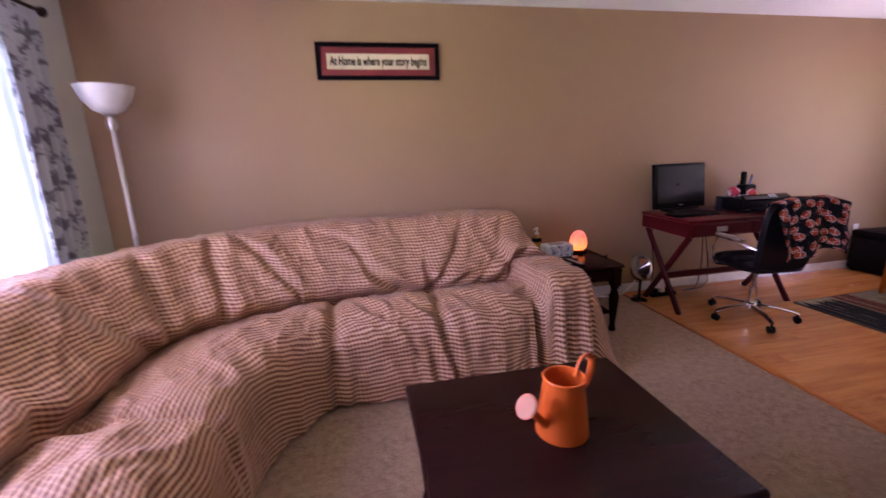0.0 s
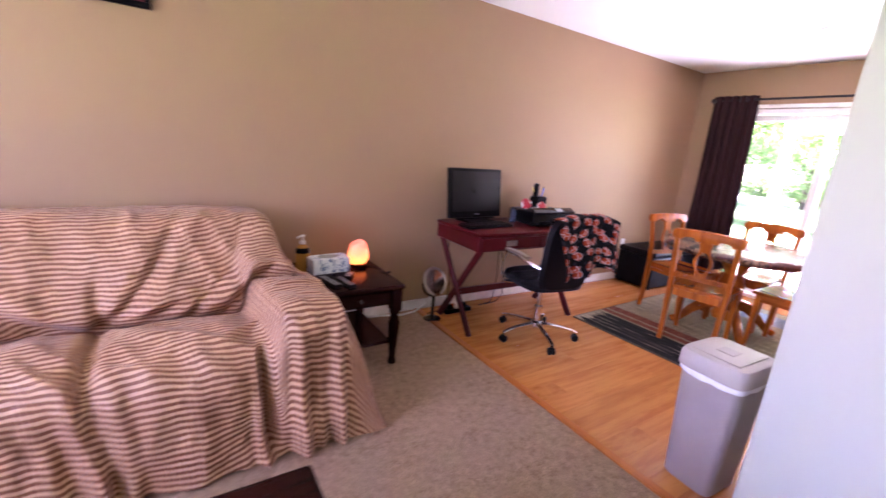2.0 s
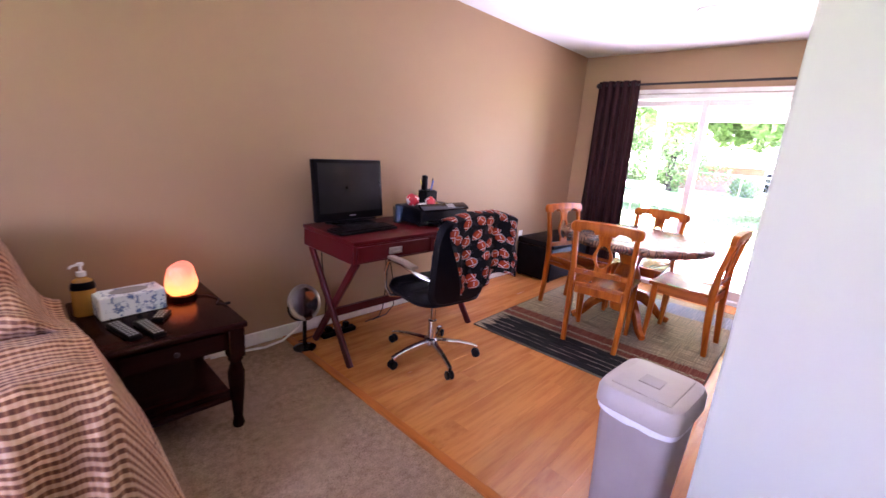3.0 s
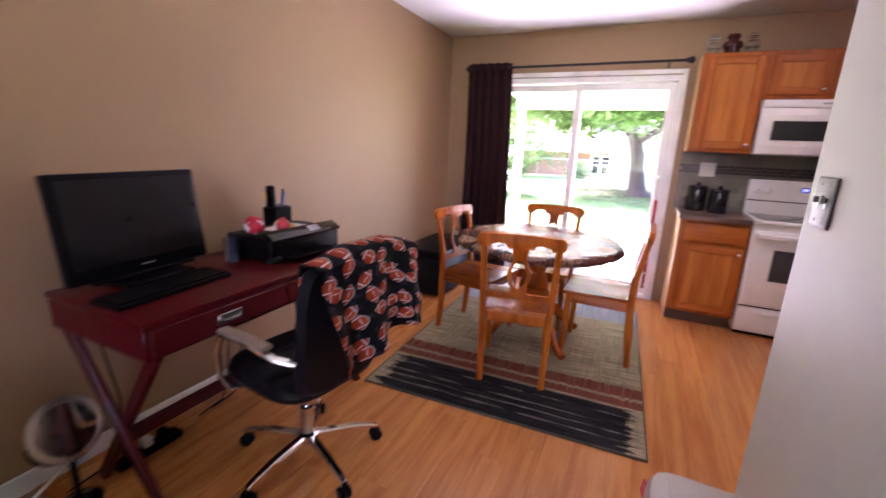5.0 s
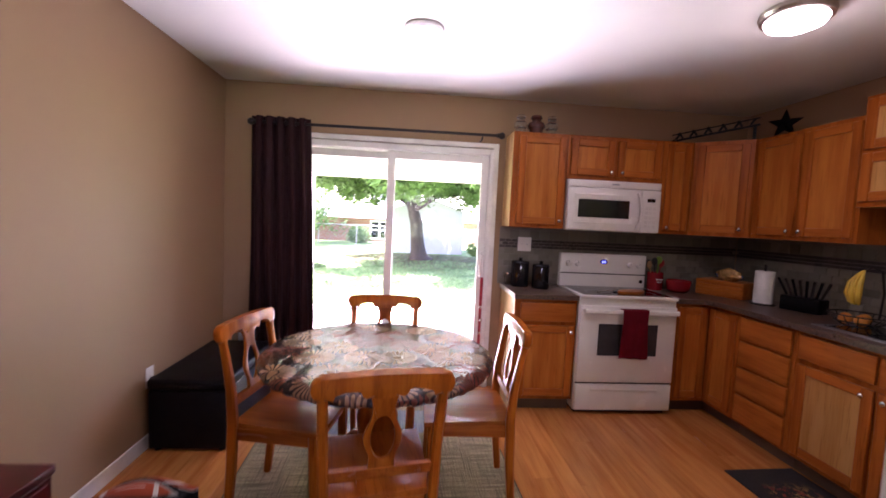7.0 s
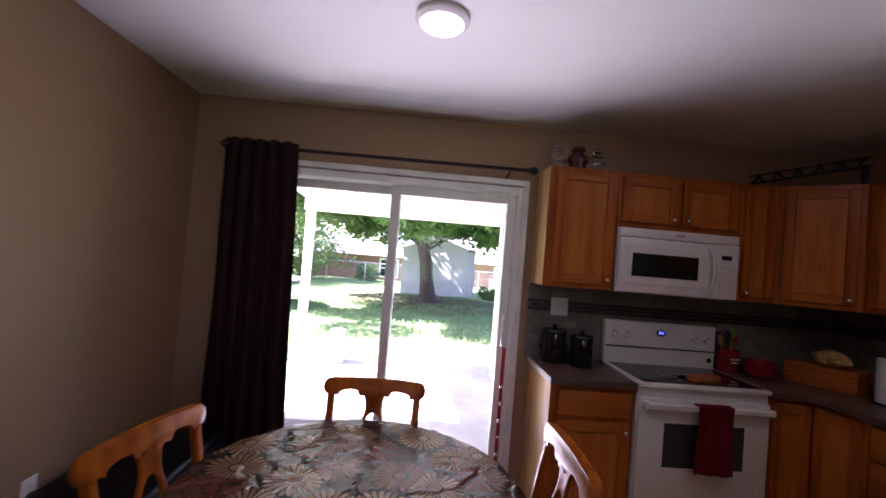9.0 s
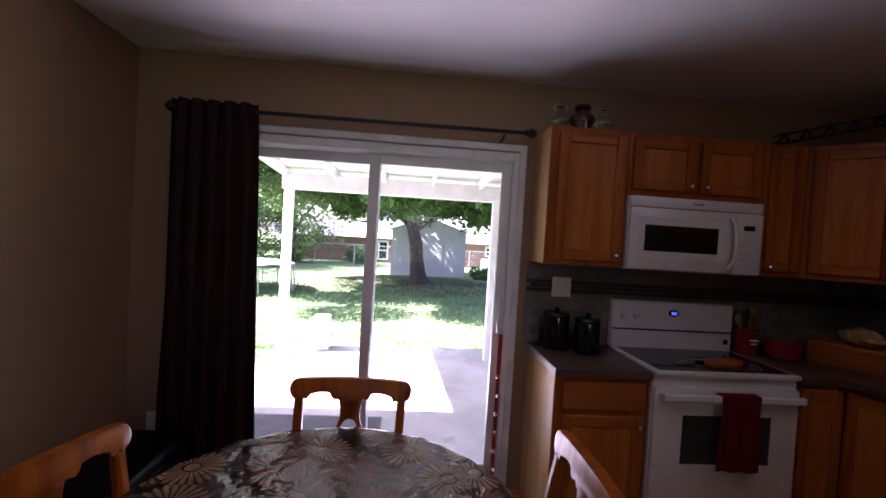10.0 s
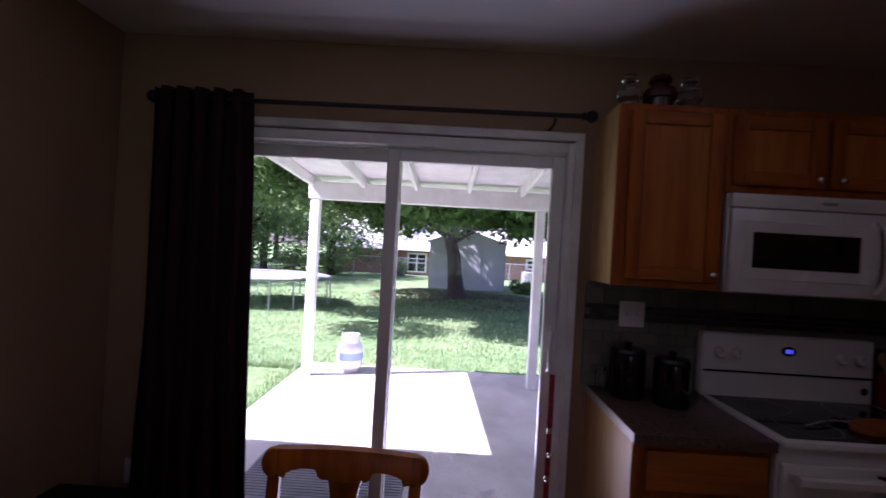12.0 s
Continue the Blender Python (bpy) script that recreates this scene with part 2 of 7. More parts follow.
M_LEAF2 = leaf_mat("dark_leaves", (0.045, 0.1, 0.028), (0.13, 0.23, 0.065))
M_SHED = plain("grey_shed_siding", (0.36, 0.38, 0.38), 0.7, vary=0.06, scale=2)
M_BRICK = brick_far("far_red_brick")
M_ROOF = plain("pale_shingle_roof", (0.5, 0.49, 0.48), 0.85, vary=0.12, scale=3, fine=20)
M_GREY = plain("grey_metal", (0.35, 0.36, 0.37), 0.45, 0.7)


# ---- mesh helpers ----
class Shape:
    """A mesh in the making."""

    def __init__(self):
        self.bm = bmesh.new()
        self.uv = None

    def box(self, a, b, bevel=0.003, seg=1, m=None):
        lo, hi = [min(p, q) for p, q in zip(a, b)], [max(p, q) for p, q in zip(a, b)]
        vs = [self.bm.verts.new((x, y, z)) for x in (lo[0], hi[0]) for y in (lo[1], hi[1]) for z in (lo[2], hi[2])]
        for f in ((0, 1, 3, 2), (4, 6, 7, 5), (0, 4, 5, 1), (2, 3, 7, 6), (0, 2, 6, 4), (1, 5, 7, 3)):
            self.bm.faces.new([vs[i] for i in f])
        bevel = min(bevel, 0.45 * min(h - l for l, h in zip(lo, hi)))
        made = vs
        if bevel > 0:
            edges = list({e for v in vs for e in v.link_edges})
            made = bmesh.ops.bevel(self.bm, geom=edges, offset=bevel, segments=seg, profile=0.5, affect="EDGES")["verts"]
        if m is not None:
            bmesh.ops.transform(self.bm, matrix=m, verts=list(set(made)))
        return self

    def lathe(self, profile, at=(0, 0, 0), seg=24, m=None, sx=1.0, sy=1.0):
        rings = []
        for r, z in profile:
            rings.append([self.bm.verts.new((sx * r * math.cos(2 * math.pi * i / seg), sy * r * math.sin(2 * math.pi * i / seg), z)) for i in range(seg)])
        for p, q in zip(rings, rings[1:]):
            for i in range(seg):
                j = (i + 1) % seg
                self.bm.faces.new((p[i], p[j], q[j], q[i]))
        ring = profile[0] == profile[-1]
        if profile[0][0] > 1e-6 and not ring:
            self.bm.faces.new(rings[0][::-1])
        if profile[-1][0] > 1e-6 and not ring:
            self.bm.faces.new(rings[-1])
        mm = Matrix.Translation(at) @ (m or Matrix())
        bmesh.ops.transform(self.bm, matrix=mm, verts=[v for r in rings for v in r])
        return self

    def tube(self, pts, r, seg=8, flat=1.0):
        """A rod through the points; r is one radius or one for each point."""
        pts = [Vector(p) for p in pts]
        rs = r if isinstance(r, (list, tuple)) else [r] * len(pts)
        rings, side = [], None
        for i, p in enumerate(pts):
            d = (pts[min(i + 1, len(pts) - 1)] - pts[max(i - 1, 0)]).normalized()
            if side is None:
                side = d.orthogonal().normalized()
            side = (side - d * side.dot(d)).normalized()
            up = d.cross(side)
            rings.append([self.bm.verts.new(p + rs[i] * (math.cos(2 * math.pi * k / seg) * side + flat * math.sin(2 * math.pi * k / seg) * up)) for k in range(seg)])
        for a, b in zip(rings, rings[1:]):
            for k in range(seg):
                j = (k + 1) % seg
                self.bm.faces.new((a[k], a[j], b[j], b[k]))
        self.bm.faces.new(rings[0][::-1])
        self.bm.faces.new(rings[-1])
        return self

    def beam(self, pts, w, h, side=(0, 1, 0)):
        """A squared bar through the points; w across (along side), h the other way; one number or one for each point."""
        pts, side = [Vector(p) for p in pts], Vector(side).normalized()
        ws = w if isinstance(w, (list, tuple)) else [w] * len(pts)
        hs = h if isinstance(h, (list, tuple)) else [h] * len(pts)
        rings = []
        for i, p in enumerate(pts):
            d = (pts[min(i + 1, len(pts) - 1)] - pts[max(i - 1, 0)]).normalized()
            up = d.cross(side).normalized()
            c = 0.22 * min(ws[i], hs[i])
            a, b = ws[i] / 2, hs[i] / 2
            ring = [(a - c, b), (a, b - c), (a, c - b), (a - c, -b), (c - a, -b), (-a, c - b), (-a, b - c), (c - a, b)]
            rings.append([self.bm.verts.new(p + x * side + y * up) for x, y in ring])
        for a, b in zip(rings, rings[1:]):
            for k in range(8):
                j = (k + 1) % 8
                self.bm.faces.new((a[k], a[j], b[j], b[k]))
        self.bm.faces.new(rings[0][::-1])
        self.bm.faces.new(rings[-1])
        return self

    def prism(self, outline, depth, m=None, hole=None, round_off=0.0):
        """An outline (x, z) extruded over depth in y; hole has as many points as the outline."""
        n = len(outline)
        m = m or Matrix()
        rings = [[self.bm.verts.new(m @ Vector((x, y, z))) for x, z in line] for line in ([outline, hole] if hole else [outline]) for y in (-depth / 2, depth / 2)]
        front, back = rings[:2]
        for i in range(n):
            j = (i + 1) % n
            self.bm.faces.new((front[i], front[j], back[j], back[i]))
        if hole:
            hf, hb = rings[2:]
            for i in range(n):
                j = (i + 1) % n
                self.bm.faces.new((front[j], front[i], hf[i], hf[j]))
                self.bm.faces.new((back[i], back[j], hb[j], hb[i]))
                self.bm.faces.new((hf[j], hf[i], hb[i], hb[j]))
        else:
            self.bm.faces.new(front[::-1])
            self.bm.faces.new(back)
        if round_off:
            edges = [self.bm.edges.get((r[i], r[(i + 1) % n])) for r in rings for i in range(n)]
            bmesh.ops.bevel(self.bm, geom=edges, offset=round_off, segments=2, profile=0.5, affect="EDGES", clamp_overlap=True)
        return self

    def sheet(self, fn, nu, nv, wrap=False, uv=None):
        """A surface fn(u, v), u and v from 0 to 1; uv gives its cloth coordinates."""
        if uv and self.uv is None:
            self.uv = self.bm.loops.layers.uv.new("cloth")
        g = [[self.bm.verts.new(fn(i / nu, j / nv)) for j in range(nv + 1)] for i in range(nu + (0 if wrap else 1))]
        for i in range(nu):
            a, b = g[i], g[(i + 1) % len(g)]
            for j in range(nv):
                f = self.bm.faces.new((a[j], b[j], b[j + 1], a[j + 1]))
                if uv:
                    for loop, (k, l) in zip(f.loops, ((i, j), (i + 1, j), (i + 1, j + 1), (i, j + 1))):
                        loop[self.uv].uv = uv(k / nu, l / nv)
        return self


def part(name, shape, material, parent=None, label="", smooth=True, thick=0.0):
    me = bpy.data.meshes.new(name)
    bmesh.ops.recalc_face_normals(shape.bm, faces=shape.bm.faces[:])
    shape.bm.to_mesh(me)
    shape.bm.free()
    if smooth:
        me.shade_smooth()
        me.set_sharp_from_angle(angle=radians(38))
    me.materials.append(material)
    ob = new(name, me)
    ob.parent = parent
    if thick:
        so = ob.modifiers.new("thickness", "SOLIDIFY")
        so.thickness, so.offset = thick, -1
    if label:
        ob["label"] = label
    return ob


def thing(name, m, label, category, group=""):
    ob = new(name)
    ob.empty_display_size = 0.1
    ob.matrix_world = m if isinstance(m, Matrix) else Matrix.Translation(m)
    return tagged(ob, label, category, group)


def structure(name, shape, material, label="", smooth=False):
    return tagged(part(name, shape, material, None, label, smooth), kind="structure")


# ---- room shell ----
T = 0.14


def room():
    s = Shape().box((WEST - T, NORTH, 0), (EAST + T, NORTH + T, CEIL), 0)
    structure("wall_north", s, M_TAN, "long tan painted living room wall")
    w0, w1, z0, z1 = 1.55, 3.72, 0.75, 2.1
    s = Shape().box((WEST - T, SOUTH, 0), (WEST, w0, CEIL), 0).box((WEST - T, w1, 0), (WEST, NORTH, CEIL), 0)
    s.box((WEST - T, w0, 0), (WEST, w1, z0), 0).box((WEST - T, w0, z1), (WEST, w1, CEIL), 0)
    structure("wall_west", s, M_PALE, "pale green-white painted window wall")
    d0, d1, dz = 2.22, 3.95, 2.02
    s = Shape().box((EAST, KSOUTH - T, 0), (EAST + T, d0, CEIL), 0).box((EAST, d1, 0), (EAST + T, NORTH, CEIL), 0)
    s.box((EAST, d0, dz), (EAST + T, d1, CEIL), 0)
    structure("wall_east", s, M_TAN, "tan painted wall around the sliding door")
    # Unseen wall and eaves, added to cast the shadow along the patio's house side.
    structure("wall_exterior_unseen", Shape().box((EAST, NORTH + T, -0.2), (EAST + T, 9.5, 2.6), 0), M_PALE, "unseen plain house wall north of the room, under the shading eaves")
    structure("roof", Shape().box((WEST - 0.5, SOUTH - 0.5, CEIL + 0.16), (EAST + 0.56, 9.9, CEIL + 0.3), 0), M_TRIM, "unseen house roof, its wide eaves added to shade the patio")
    structure("wall_south", Shape().box((WEST - T, SOUTH - T, 0), (4.31, SOUTH, CEIL), 0), M_PALE, "pale painted back wall")
    structure("wall_kitchen", Shape().box((5.09, KSOUTH - T, 0), (EAST, KSOUTH, CEIL), 0), M_TAN, "tan painted kitchen wall behind the cabinets")
    structure("wall_partition", Shape().box((4.31, SOUTH - T, 0), (5.09, 2.02, CEIL), 0.008, 2), M_PALE, "pale painted partition wall end between living room and kitchen")
    s = Shape().box((WEST - T, SOUTH - T, CEIL), (EAST + T, NORTH + T, CEIL + 0.15), 0)
    structure("ceiling", s, M_CEIL, "white lightly textured ceiling")
    s = Shape()
    s.sheet(lambda u, v: (WEST + u * (4.2 - WEST), SOUTH + v * (NORTH - SOUTH), 0.004 * noise.noise((u * 40, v * 55, 0))), 80, 100)
    structure("floor_carpet", s, M_CARPET, "tan plush living room carpet", True)
    structure("subfloor", Shape().box((WEST - T, SOUTH - T, -0.12), (EAST + T, NORTH + T, -0.02), 0), M_TOE)
    s = Shape().box((4.175, 2.06, -0.01), (4.225, NORTH, 0.009), 0.004, 2)
    structure("trim_threshold", s, M_OAKH, "oak strip between carpet and laminate")
    s = Shape().box((WEST, NORTH - 0.014, 0), (EAST, NORTH, 0.085), 0.004)
    structure("baseboard", s, M_TRIM, "white painted baseboard")
    s = Shape().box((EAST - 0.014, 3.99, 0), (EAST, NORTH - 0.014, 0.085), 0.004)
    structure("baseboard", s, M_TRIM, "white painted baseboard")
    s = Shape().box((WEST, SOUTH, 0), (WEST + 0.014, NORTH - 0.014, 0.085), 0.004)
    structure("baseboard", s, M_TRIM, "white painted baseboard")


room()


def sliding_door():
    d0, d1, dz = 2.22, 3.95, 2.02
    door = tagged(new("door_1"), "white vinyl sliding glass patio door, closed", "door", kind="structure")
    s = Shape()
    for a, b in (((EAST - 0.02, d0, 0), (EAST + T, d0 + 0.05, dz)), ((EAST - 0.02, d1 - 0.05, 0), (EAST + T, d1, dz)), ((EAST - 0.02, d0 + 0.05, dz - 0.05), (EAST + T, d1 - 0.05, dz)), ((EAST - 0.02, d0 + 0.05, -0.02), (EAST + T + 0.03, d1 - 0.05, 0.035))):
        s.box(a, b, 0.004)
    part("door_frame", s, M_VINYL, door)
    s = Shape()
    s.box((EAST - 0.035, d0 - 0.02, 0), (EAST - 0.003, d0 + 0.02, dz + 0.02), 0.004).box((EAST - 0.035, d0 - 0.02, dz + 0.005), (EAST - 0.003, d1 + 0.03, dz + 0.045), 0.004)
    part("casing", s, M_TRIM, door)
    mid = 3.08
    for k, (a, b, x) in enumerate(((d0 + 0.05, mid + 0.035, EAST + 0.02), (mid - 0.03, d1 - 0.05, EAST + 0.07))):
        s = Shape()
        f = 0.06
        s.box((x, a, 0.04), (x + 0.04, a + f, dz - 0.055), 0.004).box((x, b - f, 0.04), (x + 0.04, b, dz - 0.055), 0.004)
        s.box((x, a + f, dz - 0.055 - f), (x + 0.04, b - f, dz - 0.055), 0.004).box((x, a + f, 0.04), (x + 0.04, b - f, 0.13), 0.004)
        leaf = part("sash", s, M_VINYL, door)
        pane = part("pane", Shape().box((x + 0.017, a + f, 0.13), (x + 0.022, b - f, dz - 0.055 - f), 0), M_GLASS, leaf, smooth=False)
        pane.visible_shadow = False
        if k == 0:
            s = Shape().tube([(x - 0.005, a + 0.03, 0.95), (x - 0.05, a + 0.035, 0.965), (x - 0.058, a + 0.04, 1.05), (x - 0.05, a + 0.035, 1.135), (x - 0.005, a + 0.03, 1.15)], 0.012)
            part("door_handle", s, M_WHITE, leaf)


sliding_door()


def west_window():
    w0, w1, z0, z1 = 1.55, 3.72, 0.75, 2.1
    win = tagged(new("window_1"), "white framed living room window with daylight", "window", kind="structure")
    s = Shape()
    for a, b in (((w0, z0), (w0 + 0.05, z1)), ((w1 - 0.05, z0), (w1, z1)), ((w0 + 0.05, z0), (w1 - 0.05, z0 + 0.05)), ((w0 + 0.05, z1 - 0.05), (w1 - 0.05, z1)), ((2.61, z0 + 0.05), (2.66, z1 - 0.05))):
        s.box((WEST - T, a[0], a[1]), (WEST - 0.07, b[0], b[1]), 0.004)
    part("window_frame", s, M_VINYL, win)
    part("window_sill", Shape().box((WEST - 0.07, w0, z0 - 0.02), (WEST + 0.03, w1, z0 + 0.004), 0.004), M_TRIM, win)
    for a, b in ((w0 + 0.05, 2.61), (2.66, w1 - 0.05)):
        p = part("pane", Shape().box((WEST - 0.11, a, z0 + 0.05), (WEST - 0.105, b, z1 - 0.05), 0), M_GLASS, win, smooth=False)
        p.visible_shadow = False


west_window()


# ---- outdoors ----
GROUND = -0.16


def outdoors():
    s = Shape()
    s.sheet(lambda u, v: (8.07 + 80 * u * u, -60 + 130 * v, GROUND + (0.05 * noise.noise((u * 60, v * 30, 3)) if u > 0.2 else 0) - 0.4 * u * u), 60, 60)
    structure("ground", s, M_GRASS, "green lawn with bare and mown patches", True)
    s = Shape().sheet(lambda u, v: (-300 + 600 * u, -300 + 600 * v, -0.75), 8, 8)
    structure("ground_far", s, M_GRASS, "lawn reaching to the horizon")
    s = Shape().box((EAST + T, -2.5, -0.3), (11.35, 4.56, -0.06), 0.012, 2)
    structure("pavement_patio", s, M_CONC, "poured concrete patio slab")
    roof = thing("patio_cover", (EAST + T, 4.5, -0.06), "white painted wooden patio cover with open rafters", "patio cover")
    o = Vector((EAST + T, 4.5, -0.06))

    def rel(p):
        return Vector(p) - o

    for y in (4.39, 1.77, -0.9):
        part("post", Shape().box(rel((10.765, y - 0.05, -0.06)), rel((10.865, y + 0.05, 1.999)), 0.006), M_WPAINT, roof)
    part("beam", Shape().box(rel((10.76, -1.2, 2.0)), rel((10.87, 4.47, 2.2)), 0.006), M_WPAINT, roof)
    for k in range(10):
        y = 4.44 - 0.61 * k
        part("rafter", Shape().beam([rel((EAST + T, y, 2.36)), rel((11.15, y, 2.19))], 0.045, 0.12), M_WPAINT, roof)
    part("roof_deck", Shape().beam([rel((EAST + T, 1.63, 2.436)), rel((11.2, 1.63, 2.266))], 5.75, 0.03), M_WPAINT, roof)
    s = Shape().beam([(0, 0, 0), (0.86, 0, 0)], 1.05, 0.015)
    for k in range(28):
        s.box((0.01 + k * 0.03, -0.51, 0.006), (0.028 + k * 0.03, 0.51, 0.013), 0.002)
    mat = thing("door_mat", (8.12, 3.53, -0.051), "grey ribbed outdoor door mat on the concrete", "door mat")
    part("mat", s, plain("grey_rubber", (0.16, 0.16, 0.165), 0.8), mat)
    tank = thing("propane_tank", (11.08, 3.95, -0.06), "white steel propane cylinder with pale blue band", "gas cylinder")
    part("cylinder", Shape().lathe([(0.1, 0), (0.11, 0.03), (0.145, 0.06), (0.155, 0.12), (0.155, 0.26), (0.14, 0.32), (0.09, 0.36), (0.05, 0.37)]), M_WPAINT, tank)
    part("collar", Shape().lathe([(0.1, 0.345), (0.105, 0.35), (0.105, 0.45), (0.095, 0.45), (0.092, 0.35)], seg=20), M_WPAINT, tank)
    part("valve", Shape().lathe([(0.03, 0.36), (0.03, 0.4), (0.018, 0.41), (0.018, 0.44)], seg=10), M_NICKEL, tank)
    part("label_band", Shape().lathe([(0.1565, 0.15), (0.1575, 0.16), (0.1575, 0.23), (0.1565, 0.24)]), plain("pale_blue_print", (0.3, 0.42, 0.55), 0.5), tank)


outdoors()


def grass_blades():
    """Tufts standing along the slab and over the near lawn."""
    rng = random.Random(31)
    verts, faces = [], []
    for k in range(34000):
        if k < 7000:
            x, y = 11.36 + abs(rng.gauss(0, 0.12)), rng.uniform(-2.4, 6.5)
        elif k < 9000:
            x, y = rng.uniform(8.3, 11.4), 4.57 + abs(rng.gauss(0, 0.15))
        else:
            x, y = 11.36 + 9.0 * rng.random() ** 1.6, rng.uniform(-2.5, 9.0)
        if noise.noise((x * 0.9, y * 0.9, 2)) < -0.28:
            continue
        a, h = rng.uniform(0, 6.283), rng.uniform(0.025, 0.075)
        c, d, w = math.cos(a), math.sin(a), 0.006 + 0.0008 * (x - 11)
        i = len(verts)
        verts += [(x - d * w, y + c * w, GROUND - 0.01), (x + d * w, y - c * w, GROUND - 0.01), (x + c * h * 0.6, y + d * h * 0.6, GROUND + h)]
        faces.append((i, i + 1, i + 2))
    me = bpy.data.meshes.new("grass")
    me.from_pydata(verts, [], faces)
    me.materials.append(leaf_mat("grass_blades", (0.12, 0.24, 0.09), (0.25, 0.37, 0.17)))
    tagged(new("grass", me), "short green lawn grass beside the concrete slab", "grass", kind="stuff")


grass_blades()


def shed():
    m = thing("garden_shed", (24.8, 2.0, GROUND - 0.1), "grey-white gabled garden shed on the lawn", "shed")
    out = [(-1.72, 0), (1.72, 0), (1.72, 2.15), (0.05, 2.68), (-1.72, 2.15)]
    part("wall", Shape().prism(out, 3.0, pose(1.5, 0, 0, 0, 0, 90)), M_SHED, m, smooth=False)
    for a, b in (((1.85, 2.09), (0.05, 2.72)), ((-1.75, 2.12), (0.05, 2.72))):
        part("roof", Shape().beam([(1.5, a[0], a[1]), (1.5, b[0], b[1])], 3.3, 0.05, (1, 0, 0)), M_ROOF, m, smooth=False)
    for k in range(15):
        y = -1.68 + k * 0.24
        part("batten", Shape().box((-0.015, y - 0.012, 0.05), (0.002, y + 0.012, 2.1), 0.003), M_SHED, m)
    for y in (-0.62, 0.0):
        d = part("door", Shape().box((-0.04, y, 0.1), (-0.016, y + 0.6, 1.95), 0.005), M_SHED, m)
        for a, b in (((y + 0.03, 0.15), (y + 0.57, 0.75)), ((y + 0.57, 0.15), (y + 0.03, 0.75))):
            part("brace", Shape().beam([(-0.045, a[0], a[1]), (-0.045, b[0], b[1])], 0.02, 0.035, (1, 0, 0)), M_SHED, d)


shed()


def far_house():
    m = thing("brick_house", (33.5, 2.0, GROUND - 0.3), "single-storey red brick house with pale roof behind a fence", "house")
    part("wall", Shape().box((0, -14, 0), (8, 9, 1.95), 0), M_BRICK, m, smooth=False)
    s = Shape().prism([(-0.6, 1.9), (8.6, 1.9), (4, 4.3)], 24.0, pose(0, -2.5, 0))
    part("roof", s, M_ROOF, m, smooth=False)
    part("fascia", Shape().box((-0.62, -14.5, 1.78), (-0.55, 9.5, 1.95), 0), M_WPAINT, m)
    for y, w, z0 in ((2.3, 1.3, 0.35), (-5.2, 1.0, 0.95), (-9, 1.2, 0.9)):
        wnd = part("window", Shape().box((-0.06, y, z0), (0.02, y + w, 1.65), 0.01), M_WPAINT, m)
        for k in range(2):
            for j in range(2):
                part("pane", Shape().box((-0.068, y + 0.1 + k * (w - 0.12) / 2, z0 + 0.1 + j * (1.5 - z0) / 2), (-0.062, y + (k + 1) * (w - 0.12) / 2, z0 + 0.02 + (j + 1) * (1.5 - z0) / 2), 0), M_GLOSSB, wnd)
    unit = thing("air_conditioner", (32.2, -2.2, GROUND - 0.3), "grey outdoor air conditioning unit by the brick house", "air conditioner")
    s = Shape().box((-0.4, -0.4, 0), (0.4, 0.4, 0.85), 0.03)
    part("case", s, M_GREY, unit)
    for k in range(8):
        part("slat", Shape().box((-0.415, -0.36, 0.1 + k * 0.09), (-0.4, 0.36, 0.14 + k * 0.09), 0.003), M_GREY, unit)


far_house()


def fence():
    m = thing("chain_link_fence", (29.5, 0, GROUND - 0.15), "grey chain-link garden fence with steel posts", "fence")
    for k in range(18):
        y = -16 + 2.2 * k
        part("post", Shape().tube([(0, y, 0), (0, y, 1.25)], 0.03), M_GREY, m)
    part("top_rail", Shape().tube([(0, -16, 1.2), (0, 22, 1.2)], 0.025), M_GREY, m)
    s = Shape()
    for k in range(150):
        y = -16 + 0.25 * k
        s.tube([(0, y, 0.02), (0, y + 1.15, 1.18)], 0.004, 3)
        s.tube([(0, y + 1.15, 0.02), (0, y, 1.18)], 0.004, 3)
    tagged(part("mesh_wire", s, M_GREY, m, smooth=False), kind="stuff")


fence()


def leaf_cloud(centres, count, size, seed, gap=0.35):
    """Many small folded leaves round the given clumps (centre, radius)."""
    rng = random.Random(seed)
    verts, faces = [], []
    total = sum(r * r for _, r in centres)
    for c, r in centres:
        for _ in range(int(count * r * r / total)):
            d = Vector((rng.gauss(0, 1), rng.gauss(0, 1), rng.gauss(0, 0.8))).normalized()
            p = Vector(c) + d * r * (0.45 + 0.55 * rng.random() ** 0.6)
            if noise.noise(p * 0.9) < -gap:
                continue
            a = Vector((rng.gauss(0, 1), rng.gauss(0, 1), rng.gauss(0, 0.6))).normalized()
            b = a.cross(Vector((rng.gauss(0, 1), rng.gauss(0, 1), rng.gauss(0, 1)))).normalized()
            n = a.cross(b)
            q = size * (0.6 + 0.8 * rng.random())
            k = len(verts)
            verts += [p - a * q, p + b * q * 0.5 + n * q * 0.2, p + a * q, p - b * q * 0.5 + n * q * 0.2]
            faces += [(k, k + 1, k + 2), (k, k + 2, k + 3)]
    me = bpy.data.meshes.new("crown")
    me.from_pydata(verts, [], faces)
    return me


